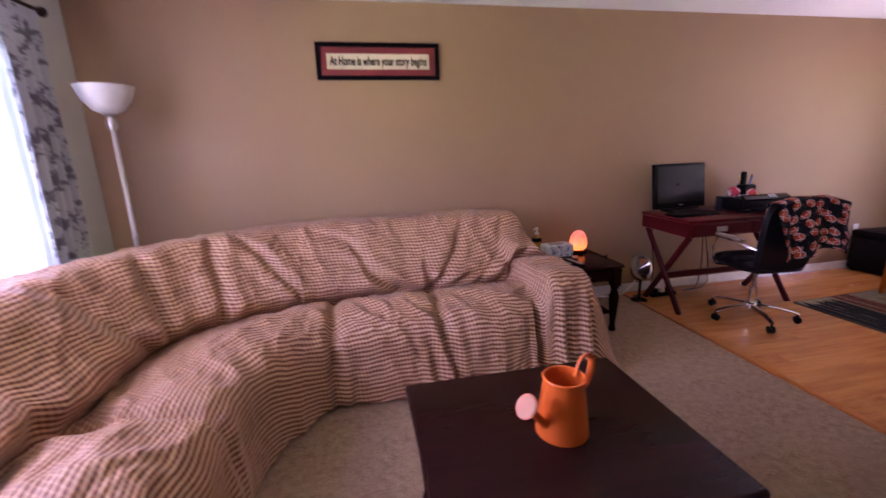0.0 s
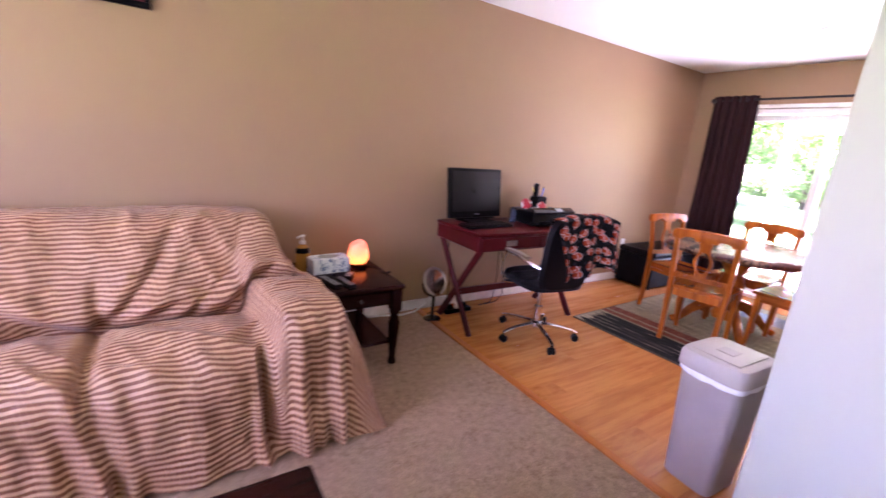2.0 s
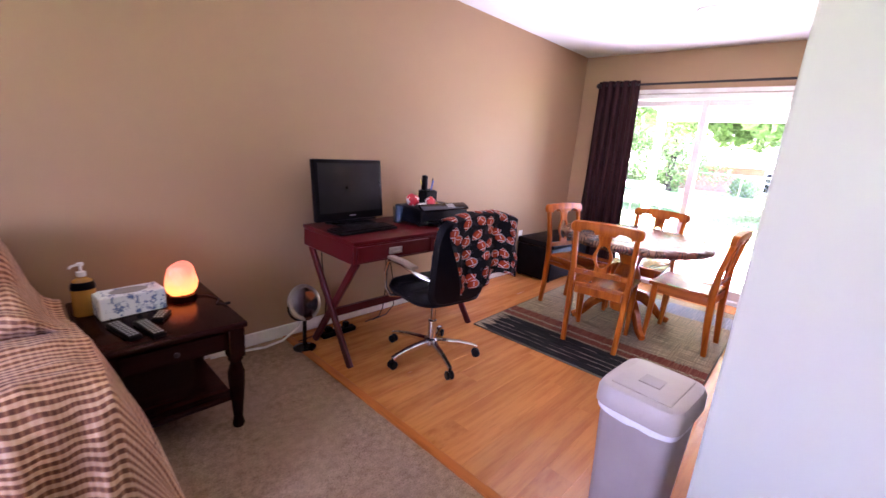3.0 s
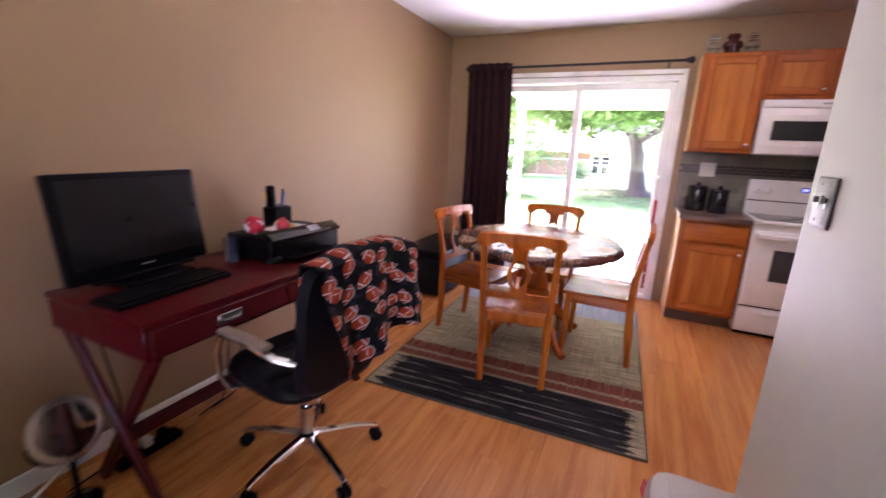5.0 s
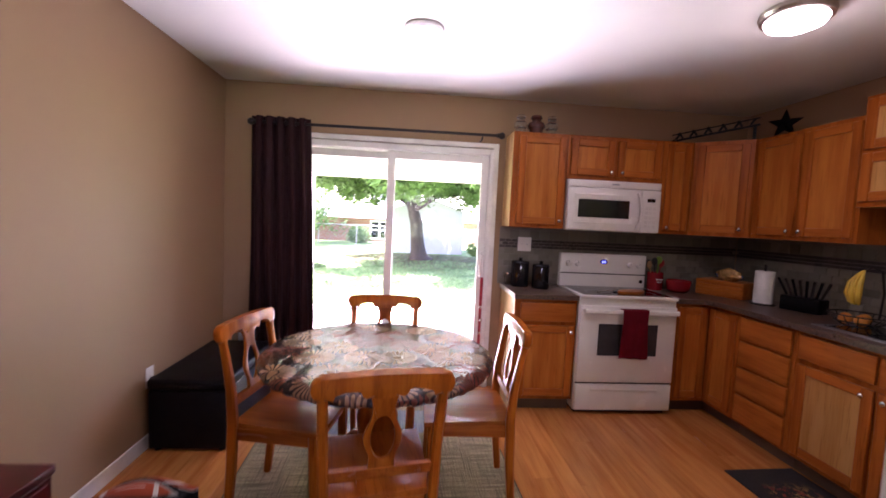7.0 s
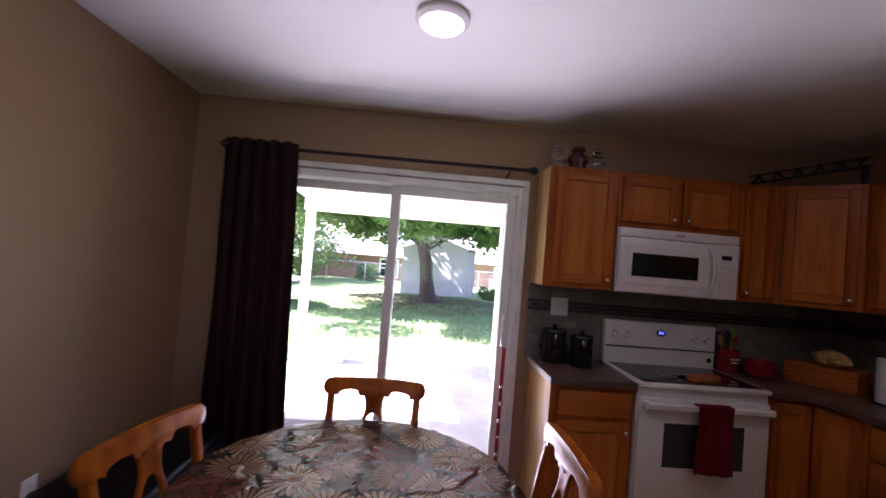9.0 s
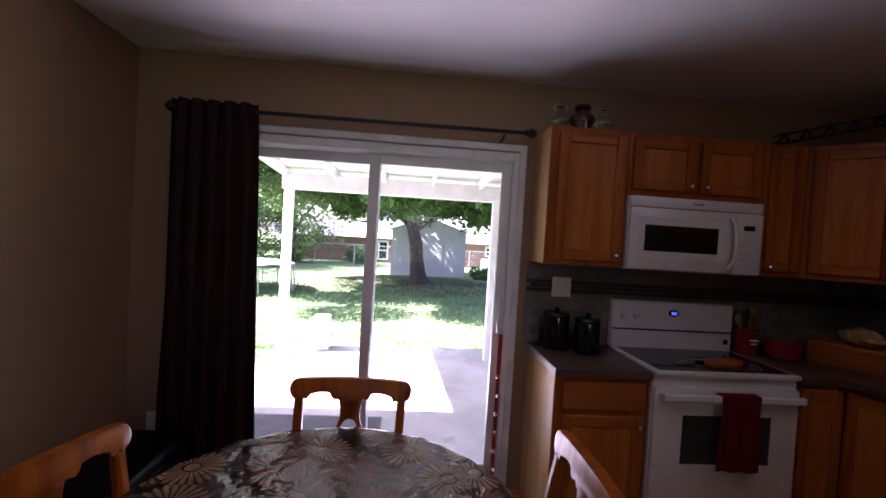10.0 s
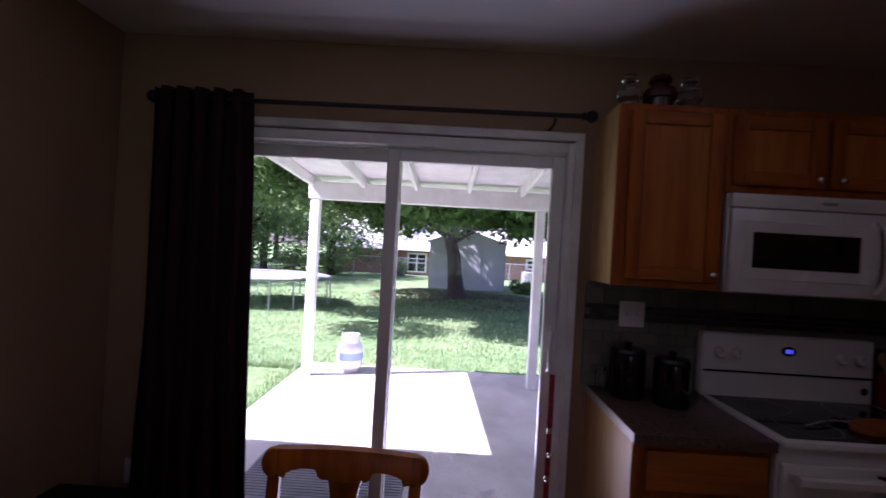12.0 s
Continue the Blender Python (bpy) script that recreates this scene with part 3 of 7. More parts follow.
def tree(at, trunk, limbs, clumps, count, size, seed, label, material):
    m = thing("tree", at, label, "tree", "garden trees")
    s = Shape()
    s.tube([p for p, _ in trunk], [r for _, r in trunk], 12)
    for pts in limbs:
        n = len(pts)
        s.tube([p for p in pts], [0.13 * (1 - 0.75 * i / (n - 1)) for i in range(n)], 7)
    part("trunk", s, M_BARK, m)
    me = leaf_cloud(clumps, count, size, seed)
    me.materials.append(material)
    ob = new("crown", me)
    ob.parent = m


def trees():
    rng = random.Random(4)
    clumps = [((rng.uniform(-7.5, 2.5), rng.uniform(-3.2, 5.0), rng.uniform(3.3, 6.3)), rng.uniform(0.9, 1.6)) for _ in range(110)]
    clumps += [((rng.uniform(-2.6, 0.0), rng.uniform(-4.6, 3.6), rng.uniform(2.55, 3.1)), rng.uniform(0.3, 0.6)) for _ in range(30)]
    tree((20.9, 2.55, GROUND - 0.05), [((0, -0.1, -0.05), 0.56), ((0, -0.05, 0.15), 0.38), ((0, -0.02, 0.4), 0.3), ((0, 0.04, 0.9), 0.26), ((0, 0.1, 1.5), 0.25), ((0, 0.3, 2.2), 0.21), ((0, 0.42, 3.4), 0.18)],
         [[(0, 0.3, 1.9), (-0.4, -0.5, 2.45), (-0.8, -1.8, 2.75), (-1.0, -3.6, 3.0)], [(0, 0.4, 2.2), (-0.3, 1.3, 2.8), (-0.6, 2.8, 3.2)], [(0, 0.45, 2.6), (-1.2, 0.6, 3.2), (-2.6, 0.4, 3.4)], [(0, 0.45, 2.9), (1, -0.8, 3.8), (1.6, -2.2, 4.4)]],
         clumps, 150000, 0.11, 5, "broad shade tree with a leaning trunk on the lawn", M_LEAF2)
    for k, (x, y, h, r) in enumerate(((26, 12.5, 6.5, 2.6), (29, 9.3, 5.5, 2.2), (23, 14.5, 7.5, 3.0), (31, 14.0, 8, 3.0), (36, 6.5, 7.5, 3.0), (20.5, 17.5, 7, 3.2), (37, -11.5, 8, 3.2), (32, 19, 8, 3.4), (45, 13, 11, 5), (47, 20, 12, 5.5), (42, 27, 12, 5.5), (47, 3, 10, 5), (46, -5, 10, 5), (33, 27, 11, 5), (27, 22, 10, 4.5))):
        cl = [((rng.uniform(-r, r) * 0.8, rng.uniform(-r, r) * 0.8, rng.uniform(0.22 if k in (0, 2) else 0.3, 1.0) * h), rng.uniform(0.7, 1.3) * (1.6 if h > 9.5 else 1)) for _ in range(34)]
        tree((x, y, GROUND - 0.3), [((0, 0, 0), 0.24), ((0.1, 0.05, 0.4 * h), 0.18), ((0, 0.2, 0.85 * h), 0.06)],
             [[(0.05, 0, 0.3 * h), (0.3, 0.8, 0.5 * h), (0.2, 1.5, 0.7 * h)], [(0.05, 0, 0.35 * h), (-0.2, -0.8, 0.55 * h), (0, -1.5, 0.72 * h)]],
             cl, 9000 if h > 9.5 else 8500, 0.24 if h > 9.5 else 0.1, 20 + k, "leafy garden tree along the fence", M_LEAF)
    for k, (x, y, r) in enumerate(((24.3, -0.4, 0.5), (31.5, 5.9, 0.9), (29.6, 9.6, 1.3), (31, -3.6, 0.7), (30, 11.8, 1.4))):
        m = thing("bush", (x, y, GROUND - 0.2), "low green garden bush", "bush", "garden bushes")
        me = leaf_cloud([((rng.uniform(-r, r) * 0.5, rng.uniform(-r, r) * 0.6, r * rng.uniform(0.3, 0.9)), r * 0.55) for _ in range(9)], 1800, 0.08, 60 + k, 0.6)
        me.materials.append(M_LEAF if k != 0 else M_LEAF2)
        new("crown", me).parent = m


trees()


def leaf_litter():
    """Dry leaves and twigs under the shade tree."""
    rng = random.Random(77)
    verts, faces = [], []
    for _ in range(5200):
        a, r = rng.uniform(0, 6.283), 2.6 * rng.random() ** 0.6
        x, y = 20.6 + r * 1.1 * math.cos(a), 2.3 + r * 1.25 * math.sin(a)
        t, q = rng.uniform(0, 6.283), rng.uniform(0.03, 0.07)
        c, d, k = q * math.cos(t), q * math.sin(t), len(verts)
        z = GROUND - 0.03 + rng.uniform(0, 0.02)
        verts += [(x - c, y - d, z), (x + d * 0.5, y - c * 0.5, z + 0.02), (x + c, y + d, z + 0.01), (x - d * 0.5, y + c * 0.5, z + 0.025)]
        faces += [(k, k + 1, k + 2), (k, k + 2, k + 3)]
    me = bpy.data.meshes.new("leaf_litter")
    me.from_pydata(verts, [], faces)
    me.materials.append(leaf_mat("dry_leaves", (0.05, 0.035, 0.025), (0.16, 0.11, 0.075)))
    tagged(new("leaf_litter", me), "dry brown leaves lying under the shade tree", "leaves", kind="stuff")


leaf_litter()


def trampoline():
    m = thing("trampoline", (17.3, 7.85, GROUND - 0.03), "round garden trampoline with grey mat and steel legs", "trampoline")
    r = 1.75
    part("mat", Shape().lathe([(0.001, 0.72), (r - 0.25, 0.73), (r - 0.24, 0.722), (0.001, 0.712)], seg=40), plain("worn_grey_mat", (0.2, 0.19, 0.22), 0.6), m)
    part("pad", Shape().lathe([(r - 0.27, 0.745), (r - 0.05, 0.76), (r + 0.02, 0.745), (r - 0.05, 0.73), (r - 0.27, 0.735), (r - 0.27, 0.745)], seg=40), plain("grey_blue_vinyl", (0.2, 0.22, 0.27), 0.5), m)
    part("frame", Shape().tube([(r * math.cos(a), r * math.sin(a), 0.72) for a in (2 * math.pi * k / 40 for k in range(41))], 0.022), M_GREY, m)
    for k in range(6):
        a = 2 * math.pi * k / 6 + 0.5
        b = a + 0.32
        p, q = [(r * math.cos(c), r * math.sin(c)) for c in (a, b)]
        s = Shape().tube([(*p, 0.72), (p[0] * 1.03, p[1] * 1.03, 0.03), (q[0] * 1.03, q[1] * 1.03, 0.03), (*q, 0.72)], 0.02, 8)
        part("leg", s, M_GREY, m)


trampoline()


# ---- living room ----
def smooth_line(pts, n):
    """n + 1 points along a polyline, rounded at its bends."""
    pts = [Vector(p) for p in pts]
    for _ in range(3):
        out = [pts[0]]
        for a, b in zip(pts, pts[1:]):
            out += [a.lerp(b, 0.25), a.lerp(b, 0.75)]
        pts = out + [pts[-1]]
    ls = [0.0]
    for a, b in zip(pts, pts[1:]):
        ls.append(ls[-1] + (b - a).length)
    res, i = [], 0
    for k in range(n + 1):
        t = ls[-1] * k / n
        while i < len(pts) - 2 and ls[i + 1] < t:
            i += 1
        res.append(pts[i].lerp(pts[i + 1], (t - ls[i]) / max(1e-6, ls[i + 1] - ls[i])))
    return res


def throw_mat():
    """Small brown and cream check, woven, in metres of cloth."""
    m, nt, b, co = base("checked_throw", 0.58, spec=0.4)
    sep = nt.nodes.new("ShaderNodeSeparateXYZ")
    wob = nt.nodes.new("ShaderNodeUVMap")
    wob.uv_map = "cloth"
    nt.links.new(wob.outputs[0], sep.inputs[0])
    v = co.outputs["Object"]
    fuzz = noise_node(nt, v, 260, 2)
    big = noise_node(nt, v, 4, 3)
    p = 0.0245
    ragged = math_node(nt, "MULTIPLY", math_node(nt, "SUBTRACT", fuzz, 0.5), 0.16)
    fu = math_node(nt, "FRACT", math_node(nt, "DIVIDE", sep.outputs[0], p * 0.9))
    fv = math_node(nt, "ADD", math_node(nt, "FRACT", math_node(nt, "DIVIDE", sep.outputs[1], p)), ragged)
    a = ramp(nt, math_node(nt, "ABSOLUTE", math_node(nt, "SUBTRACT", fu, 0.5)), 0.3, 0.4)
    c = ramp(nt, math_node(nt, "ABSOLUTE", math_node(nt, "SUBTRACT", fv, 0.5)), 0.2, 0.29)
    brown = mix_node(nt, (0.13, 0.031, 0.008), (0.33, 0.13, 0.05), a)
    cream = mix_node(nt, (0.57, 0.318, 0.178), (0.66, 0.42, 0.27), a)
    col = mix_node(nt, cream, brown, c)
    col = mix_node(nt, col, (0.22, 0.105, 0.05), math_node(nt, "MULTIPLY", fuzz, 0.22))
    col = mix_node(nt, col, (0.25, 0.12, 0.06), math_node(nt, "MULTIPLY", ramp(nt, big, 0.5, 0.8), 0.25))
    nt.links.new(col, b.inputs["Base Color"])
    b.inputs["Sheen Weight"].default_value = 0.1
    b.inputs["Sheen Roughness"].default_value = 0.4
    bump(nt, b, math_node(nt, "ADD", math_node(nt, "MULTIPLY", c, -0.5), fuzz), 0.4, 0.004)
    return m


def sofa():
    """A corner sofa wholly covered by a checked throw: a strip swept round the corner."""
    n = 260
    front = smooth_line([(1.18, 0.75), (1.22, 2.5), (1.27, 2.9), (1.55, 3.26), (2.0, 3.22), (2.8, 3.2), (3.13, 3.22)], n)
    crease = smooth_line([(0.72, 0.75), (0.74, 2.5), (0.72, 3.1), (0.86, 3.42), (1.2, 3.52), (1.55, 3.69), (2.0, 3.7), (2.8, 3.69), (3.12, 3.68)], n)
    ridge = smooth_line([(0.42, 0.75), (0.42, 2.5), (0.47, 3.15), (0.72, 3.62), (1.3, 3.95), (1.9, 3.99), (2.8, 3.98), (3.1, 3.98)], n)
    rear = smooth_line([(0.17, 0.75), (0.17, 2.6), (0.25, 3.35), (1.05, 4.15), (1.8, 4.25), (2.8, 4.26), (3.1, 4.26)], n)
    m = thing("sectional_sofa", (1.6, 3.2, 0), "corner sofa covered by a crumpled brown and cream checked throw", "sofa")
    o = Vector((1.6, 3.2, 0))

    def at(line, u):
        x = u * n
        i = min(int(x), n - 1)
        return line[i].lerp(line[i + 1], x - i)

    def hump(x, c, w):
        return math.exp(-((x - c) / w) ** 2)

    def step(x, c, w):
        return 1 / (1 + math.exp(-max(-60, min(60, (x - c) / w))))

    def ridge_noise(x, y, sharp=3.0):
        return max(0.0, 1 - sharp * abs(noise.noise((x, y, 3.7))))

    FOLDS = [(2.21, 0.47, 2.5, 0.86, 0.042, 0.03), (2.6, 0.55, 2.82, 0.88, 0.026, 0.025), (2.34, 0.5, 2.72, 0.72, 0.02, 0.022), (2.0, 0.5, 1.45, 0.72, 0.034, 0.035), (1.85, 0.62, 1.5, 0.86, 0.035, 0.03), (2.8, 0.6, 2.98, 0.86, 0.022, 0.022)]

    def near(line, p):
        return min(range(n + 1), key=lambda i: (line[i] - Vector(p)).length) / n

    # folds up the corner's back cushions: from the crease to the top
    CORNER_FOLDS = [(near(crease, a), near(ridge, b), deep, wd) for a, b, deep, wd in (((0.73, 3.16), (0.44, 2.95), 0.045, 0.045), ((0.76, 3.27), (0.62, 3.45), 0.05, 0.032), ((0.98, 3.46), (0.9, 3.74), 0.042, 0.028), ((1.45, 3.64), (1.0, 3.8), 0.045, 0.026))]

    # stations down the profile: 0 front hem, 4 seat edge, 7 crease, 11 top, 15 rear hem
    def sections(run):
        f, c, r, b = (at(l, run) for l in (front, crease, ridge, rear))
        north = c.y > 3.5
        arm = step(c.x, 2.8, 0.01) if north else 0.0
        gone = step(c.x, 3.03, 0.02) if north else 0.0
        west = 0.0 if north else step(2.5, c.y, 0.05)
        seat = (0.445 + 0.075 * west) * (1 - arm) + 0.60 * arm
        top = 0.9 * (1 - gone) + 0.585 * gone
        rise = 1 - arm
        low = top - 0.09 * (1 - gone)
        round_arm = 0.03 * arm * (1 - ((c.x - 2.96) / 0.18) ** 2 if arm > 0.05 else 0)
        inw = (b - f).normalized().to_3d()
        q = lambda p, d, z: Vector((p.x + inw.x * d, p.y + inw.y * d, z))
        return inw, [q(f, -0.04, 0.012), q(f, -0.035, 0.14), q(f, -0.02, seat - 0.2), q(f, -0.005, seat - 0.07), q(f, 0.07, seat + 0.012 + round_arm), q(f.lerp(c, 0.45), 0, seat + 0.05 * rise + 0.03 + round_arm - 0.02), q(f.lerp(c, 0.85), 0, seat + 0.02 + round_arm), q(c, 0.02, seat - 0.008 * rise + 0.02 * arm), q(c, -0.005 - 0.01 * rise, seat + 0.11 * (1 - gone) + 0.03 * gone), q(c.lerp(r, 0.3), -0.02, seat * 0.5 + low * 0.5 + 0.03), q(c.lerp(r, 0.72), -0.015, low), q(r, 0, top), q(r.lerp(b, 0.55), 0, top + 0.01), q(b, -0.015, top - 0.05), q(b, 0, 0.35), q(b, 0, 0.03)]

    WEIGHT = (0.14, 0.13, 0.13, 0.12, 0.2, 0.17, 0.07, 0.12, 0.15, 0.16, 0.14, 0.12, 0.08, 0.18, 0.12)
    total = sum(WEIGHT)

    def spline(ps, v):
        t, i = v * total, 0
        while i < len(WEIGHT) - 1 and t > WEIGHT[i]:
            t -= WEIGHT[i]
            i += 1
        t = min(1.0, t / WEIGHT[i])
        p0, p1, p2, p3 = ps[max(i - 1, 0)], ps[i], ps[i + 1], ps[min(i + 2, len(ps) - 1)]
        p = 0.5 * ((2 * p1) + (p2 - p0) * t + (2 * p0 - 5 * p1 + 4 * p2 - p3) * t * t + (3 * p1 - p0 - 3 * p2 + p3) * t ** 3)
        return p, i + t

    def point(u, v):
        run = min(u / 0.93, 1.0)
        drop = max(0.0, (u - 0.93) / 0.07)
        inward, ps = sections(run)
        p, k = spline(ps, v)
        x, y, z = p.x, p.y, p.z
        s = run * 4.6
        north = step(y, 3.05, 0.05) * step(x, 1.4, 0.05)
        armed = step(x, 2.79, 0.02) * (y > 3.0)
        w = Vector((x * 2.0, y * 2.0, z * 2.0))
        soft = noise.noise(w + Vector((3, 1, 0)))
        front_zone = step(3.9, k, 0.25)
        seat_zone = step(k, 3.2, 0.25) * step(7.2, k, 0.15)
        back_zone = step(k, 7.3, 0.15) * step(12.0, k, 0.3)
        low = max(0.0, 1 - z / 0.47)
        # cloth hanging at the front: folds that widen downwards, bunched at the cushion gaps
        bunch = hump(x, 2.22, 0.12) * north + 0.7 * hump(x, 1.62, 0.1) * step(y, 3.0, 0.05) + 0.6 * hump(y, 2.52, 0.12) * step(1.5, x, 0.05) + 0.9 * hump(x, 2.8, 0.07) * north
        hang = ridge_noise(s * 2.3 + 0.5 * soft, z * 1.6, 2.0) * 0.04 + ridge_noise(s * 5.2 + 0.8 * soft, z * 2.2 + 5, 1.9) * 0.017
        hang += bunch * 0.028 * math.sin(s * 52 + 4 * soft)
        push = front_zone * (0.35 + low) * hang * (0.55 + 0.45 * step(x, 1.75, 0.08))
        push -= 0.1 * front_zone * north * hump(x, 2.8, 0.024) * min(1, z / 0.1)
        push += front_zone * armed * north * (0.024 * math.sin(x * 41 + 1.5 * soft) + 0.018 * math.sin(x * 73 + 1)) * (1.15 - z / 0.62)
        # slack cloth over the seats: creases running off the gaps, and a pulled look near the front edge
        pull = ridge_noise(s * 4.6 + 1.4 * z + k * 0.35, k * 0.55 + 2, 2.4) * 0.017 + ridge_noise(s * 2.0 + 11, k * 0.9 + 1.3 * soft, 2.4) * 0.015
        lift = seat_zone * pull * (1 - 0.7 * armed)
        # gaps between the cushions
        gap = (hump(x, 2.22, 0.03) + hump(x, 1.61, 0.035)) * step(y, 3.0, 0.04)
        gap = max(gap, hump(y, 2.54, 0.03) * step(1.3, x, 0.05))
        wide = (hump(x, 2.22, 0.11) + hump(x, 1.61, 0.11)) * step(y, 3.0, 0.04) + hump(y, 2.54, 0.1) * step(1.3, x, 0.05) + hump(x, 2.78, 0.06) * north * (1 - armed)
        lift -= (0.04 * gap + 0.01 * wide) * seat_zone
        push -= (0.03 * gap + 0.01 * wide) * max(front_zone * min(1, z / 0.25), 0.6 * seat_zone)
        # the back: cloth pulled up and outwards from the gaps in long slanting folds
        if north > 0.5 and x < 3.02:
            if x > 2.08:
                q, r = (x - 2.22) * 0.64 + (z - 0.46) * 0.77, (x - 2.22) * 0.77 - (z - 0.46) * 0.64
            else:
                q, r = -(x - 1.62) * 0.75 + (z - 0.46) * 0.66, (x - 1.62) * 0.66 + (z - 0.46) * 0.75
            blend = min(1.0, abs(x - 2.08) / 0.1)
            for x0, z0, x1, z1, deep, wd in FOLDS:
                ex, ez = x1 - x0, z1 - z0
                t = max(0.0, min(1.0, ((x - x0) * ex + (z - z0) * ez) / (ex * ex + ez * ez)))
                bow = 0.05 * math.sin(math.pi * t)
                side = ((x - x0) * ez - (z - z0) * ex) / math.hypot(ex, ez) - bow
                fade = max(0.0, 1 - 2.2 * max(0.0, math.hypot(x - x0 - t * ex, z - z0 - t * ez) - 0.12)) * (1 - 0.55 * t)
                push += back_zone * fade * deep * (0.7 * hump(side, wd * 1.9, wd * 1.3) - hump(side, 0, wd) + 0.35 * hump(side, -wd * 2, wd * 1.5))
            push += back_zone * blend * (0.022 * ridge_noise(q * 0.9 + 7, r * 3.6 + 0.5 * soft, 2.6) + 0.011 * ridge_noise(q * 1.6 + 1, r * 8.5 + 0.8 * soft, 2.4))
            push -= 0.045 * back_zone * hump(x, 2.22, 0.035) * step(0.64, z, 0.04)
            push += 0.02 * back_zone * ridge_noise(x * 1.3 + 4, z * 2.0, 2.2)
        else:
            climb = max(0.0, min(1.0, (k - 7.3) / 3.9))
            for r0, r1, deep, wd in CORNER_FOLDS:
                side = (run - r0 - (r1 - r0) * climb) * 4.6
                push += back_zone * deep * (0.6 * hump(side, wd * 2.2, wd * 1.6) - hump(side, 0, wd) + 0.5 * hump(side, -wd * 2.2, wd * 1.8))
            push -= 0.05 * back_zone * hump(y, 2.45, 0.06) * step(1.2, x, 0.1)
            push += back_zone * (0.026 * ridge_noise(s * 1.7 + z * 2.6, z * 1.3 + 2, 2.3) + 0.011 * ridge_noise(s * 5.0 - z * 5, z * 2 + 8, 2.3))
        fine = 0.009 * ridge_noise(w.x * 3.6 + w.z * 2, w.y * 3.6 - w.z * 2, 2.6) + 0.005 * ridge_noise(w.x * 8 - w.z * 3, w.y * 8 + w.z * 3, 2.4) + 0.010 * soft
        p = p - inward * (push + fine * 0.8)
        z += lift + fine * min(1, z / 0.2)
        hem = 0.012 + front_zone * 0.03 * max(0.0, noise.noise((s * 3.0, 9, 0)))
        z = max(z, hem)
        if drop:
            arc = math.sin(min(1.0, drop * 2.2) * math.pi / 2)
            top = z * (1 - drop) ** 1.1 + 0.012
            sway = 0.03 * ridge_noise(k * 0.9, drop * 0.7 + 3, 2.2) * drop + 0.012 * soft
            free = step(3.62, p.y, 0.03)
            pleat = 0.022 * drop * math.sin(p.y * 34 + 2 * soft)
            return (p.x + free * (0.035 * arc + 0.13 * drop + sway + pleat) + 0.01 * drop - o.x, p.y - o.y - (0.02 * drop if k < 4 else 0), max(min(z, top + 0.02 * (1 - drop)), 0.012))
        return (p.x - o.x, p.y - o.y, z)

    nu, nv = 520, 230
    grid = [[Vector(point(i / nu, j / nv)) for j in range(nv + 1)] for i in range(nu + 1)]
    # cloth coordinates in metres: down each column, and along one row
    along = [0.0]
    for i in range(nu):
        along.append(along[-1] + 0.5 * ((grid[i + 1][40] - grid[i][40]).length + (grid[i + 1][150] - grid[i][150]).length))
    down = []
    for col in grid:
        ls = [0.0]
        for p, q in zip(col, col[1:]):
            ls.append(ls[-1] + (q - p).length)
        down.append(ls)
    reach = 30
    even = []
    for i in range(nu + 1):
        near = range(max(0, i - reach), min(nu, i + reach) + 1)
        even.append([sum(down[k][j] - down[k][110] for k in near) / len(near) for j in range(nv + 1)])
    s = Shape().sheet(lambda u, v: grid[round(u * nu)][round(v * nv)], nu, nv, uv=lambda u, v: (along[round(u * nu)], even[round(u * nu)][round(v * nv)]))
    part("throw", s, throw_mat(), m)
    for x, y in ((2.9, 3.34), (2.98, 4.12)):
        part("foot", Shape().box((x - o.x, y - o.y, 0.0), (x + 0.07 - o.x, y + 0.07 - o.y, 0.08), 0.01), M_DARK, m)


sofa()


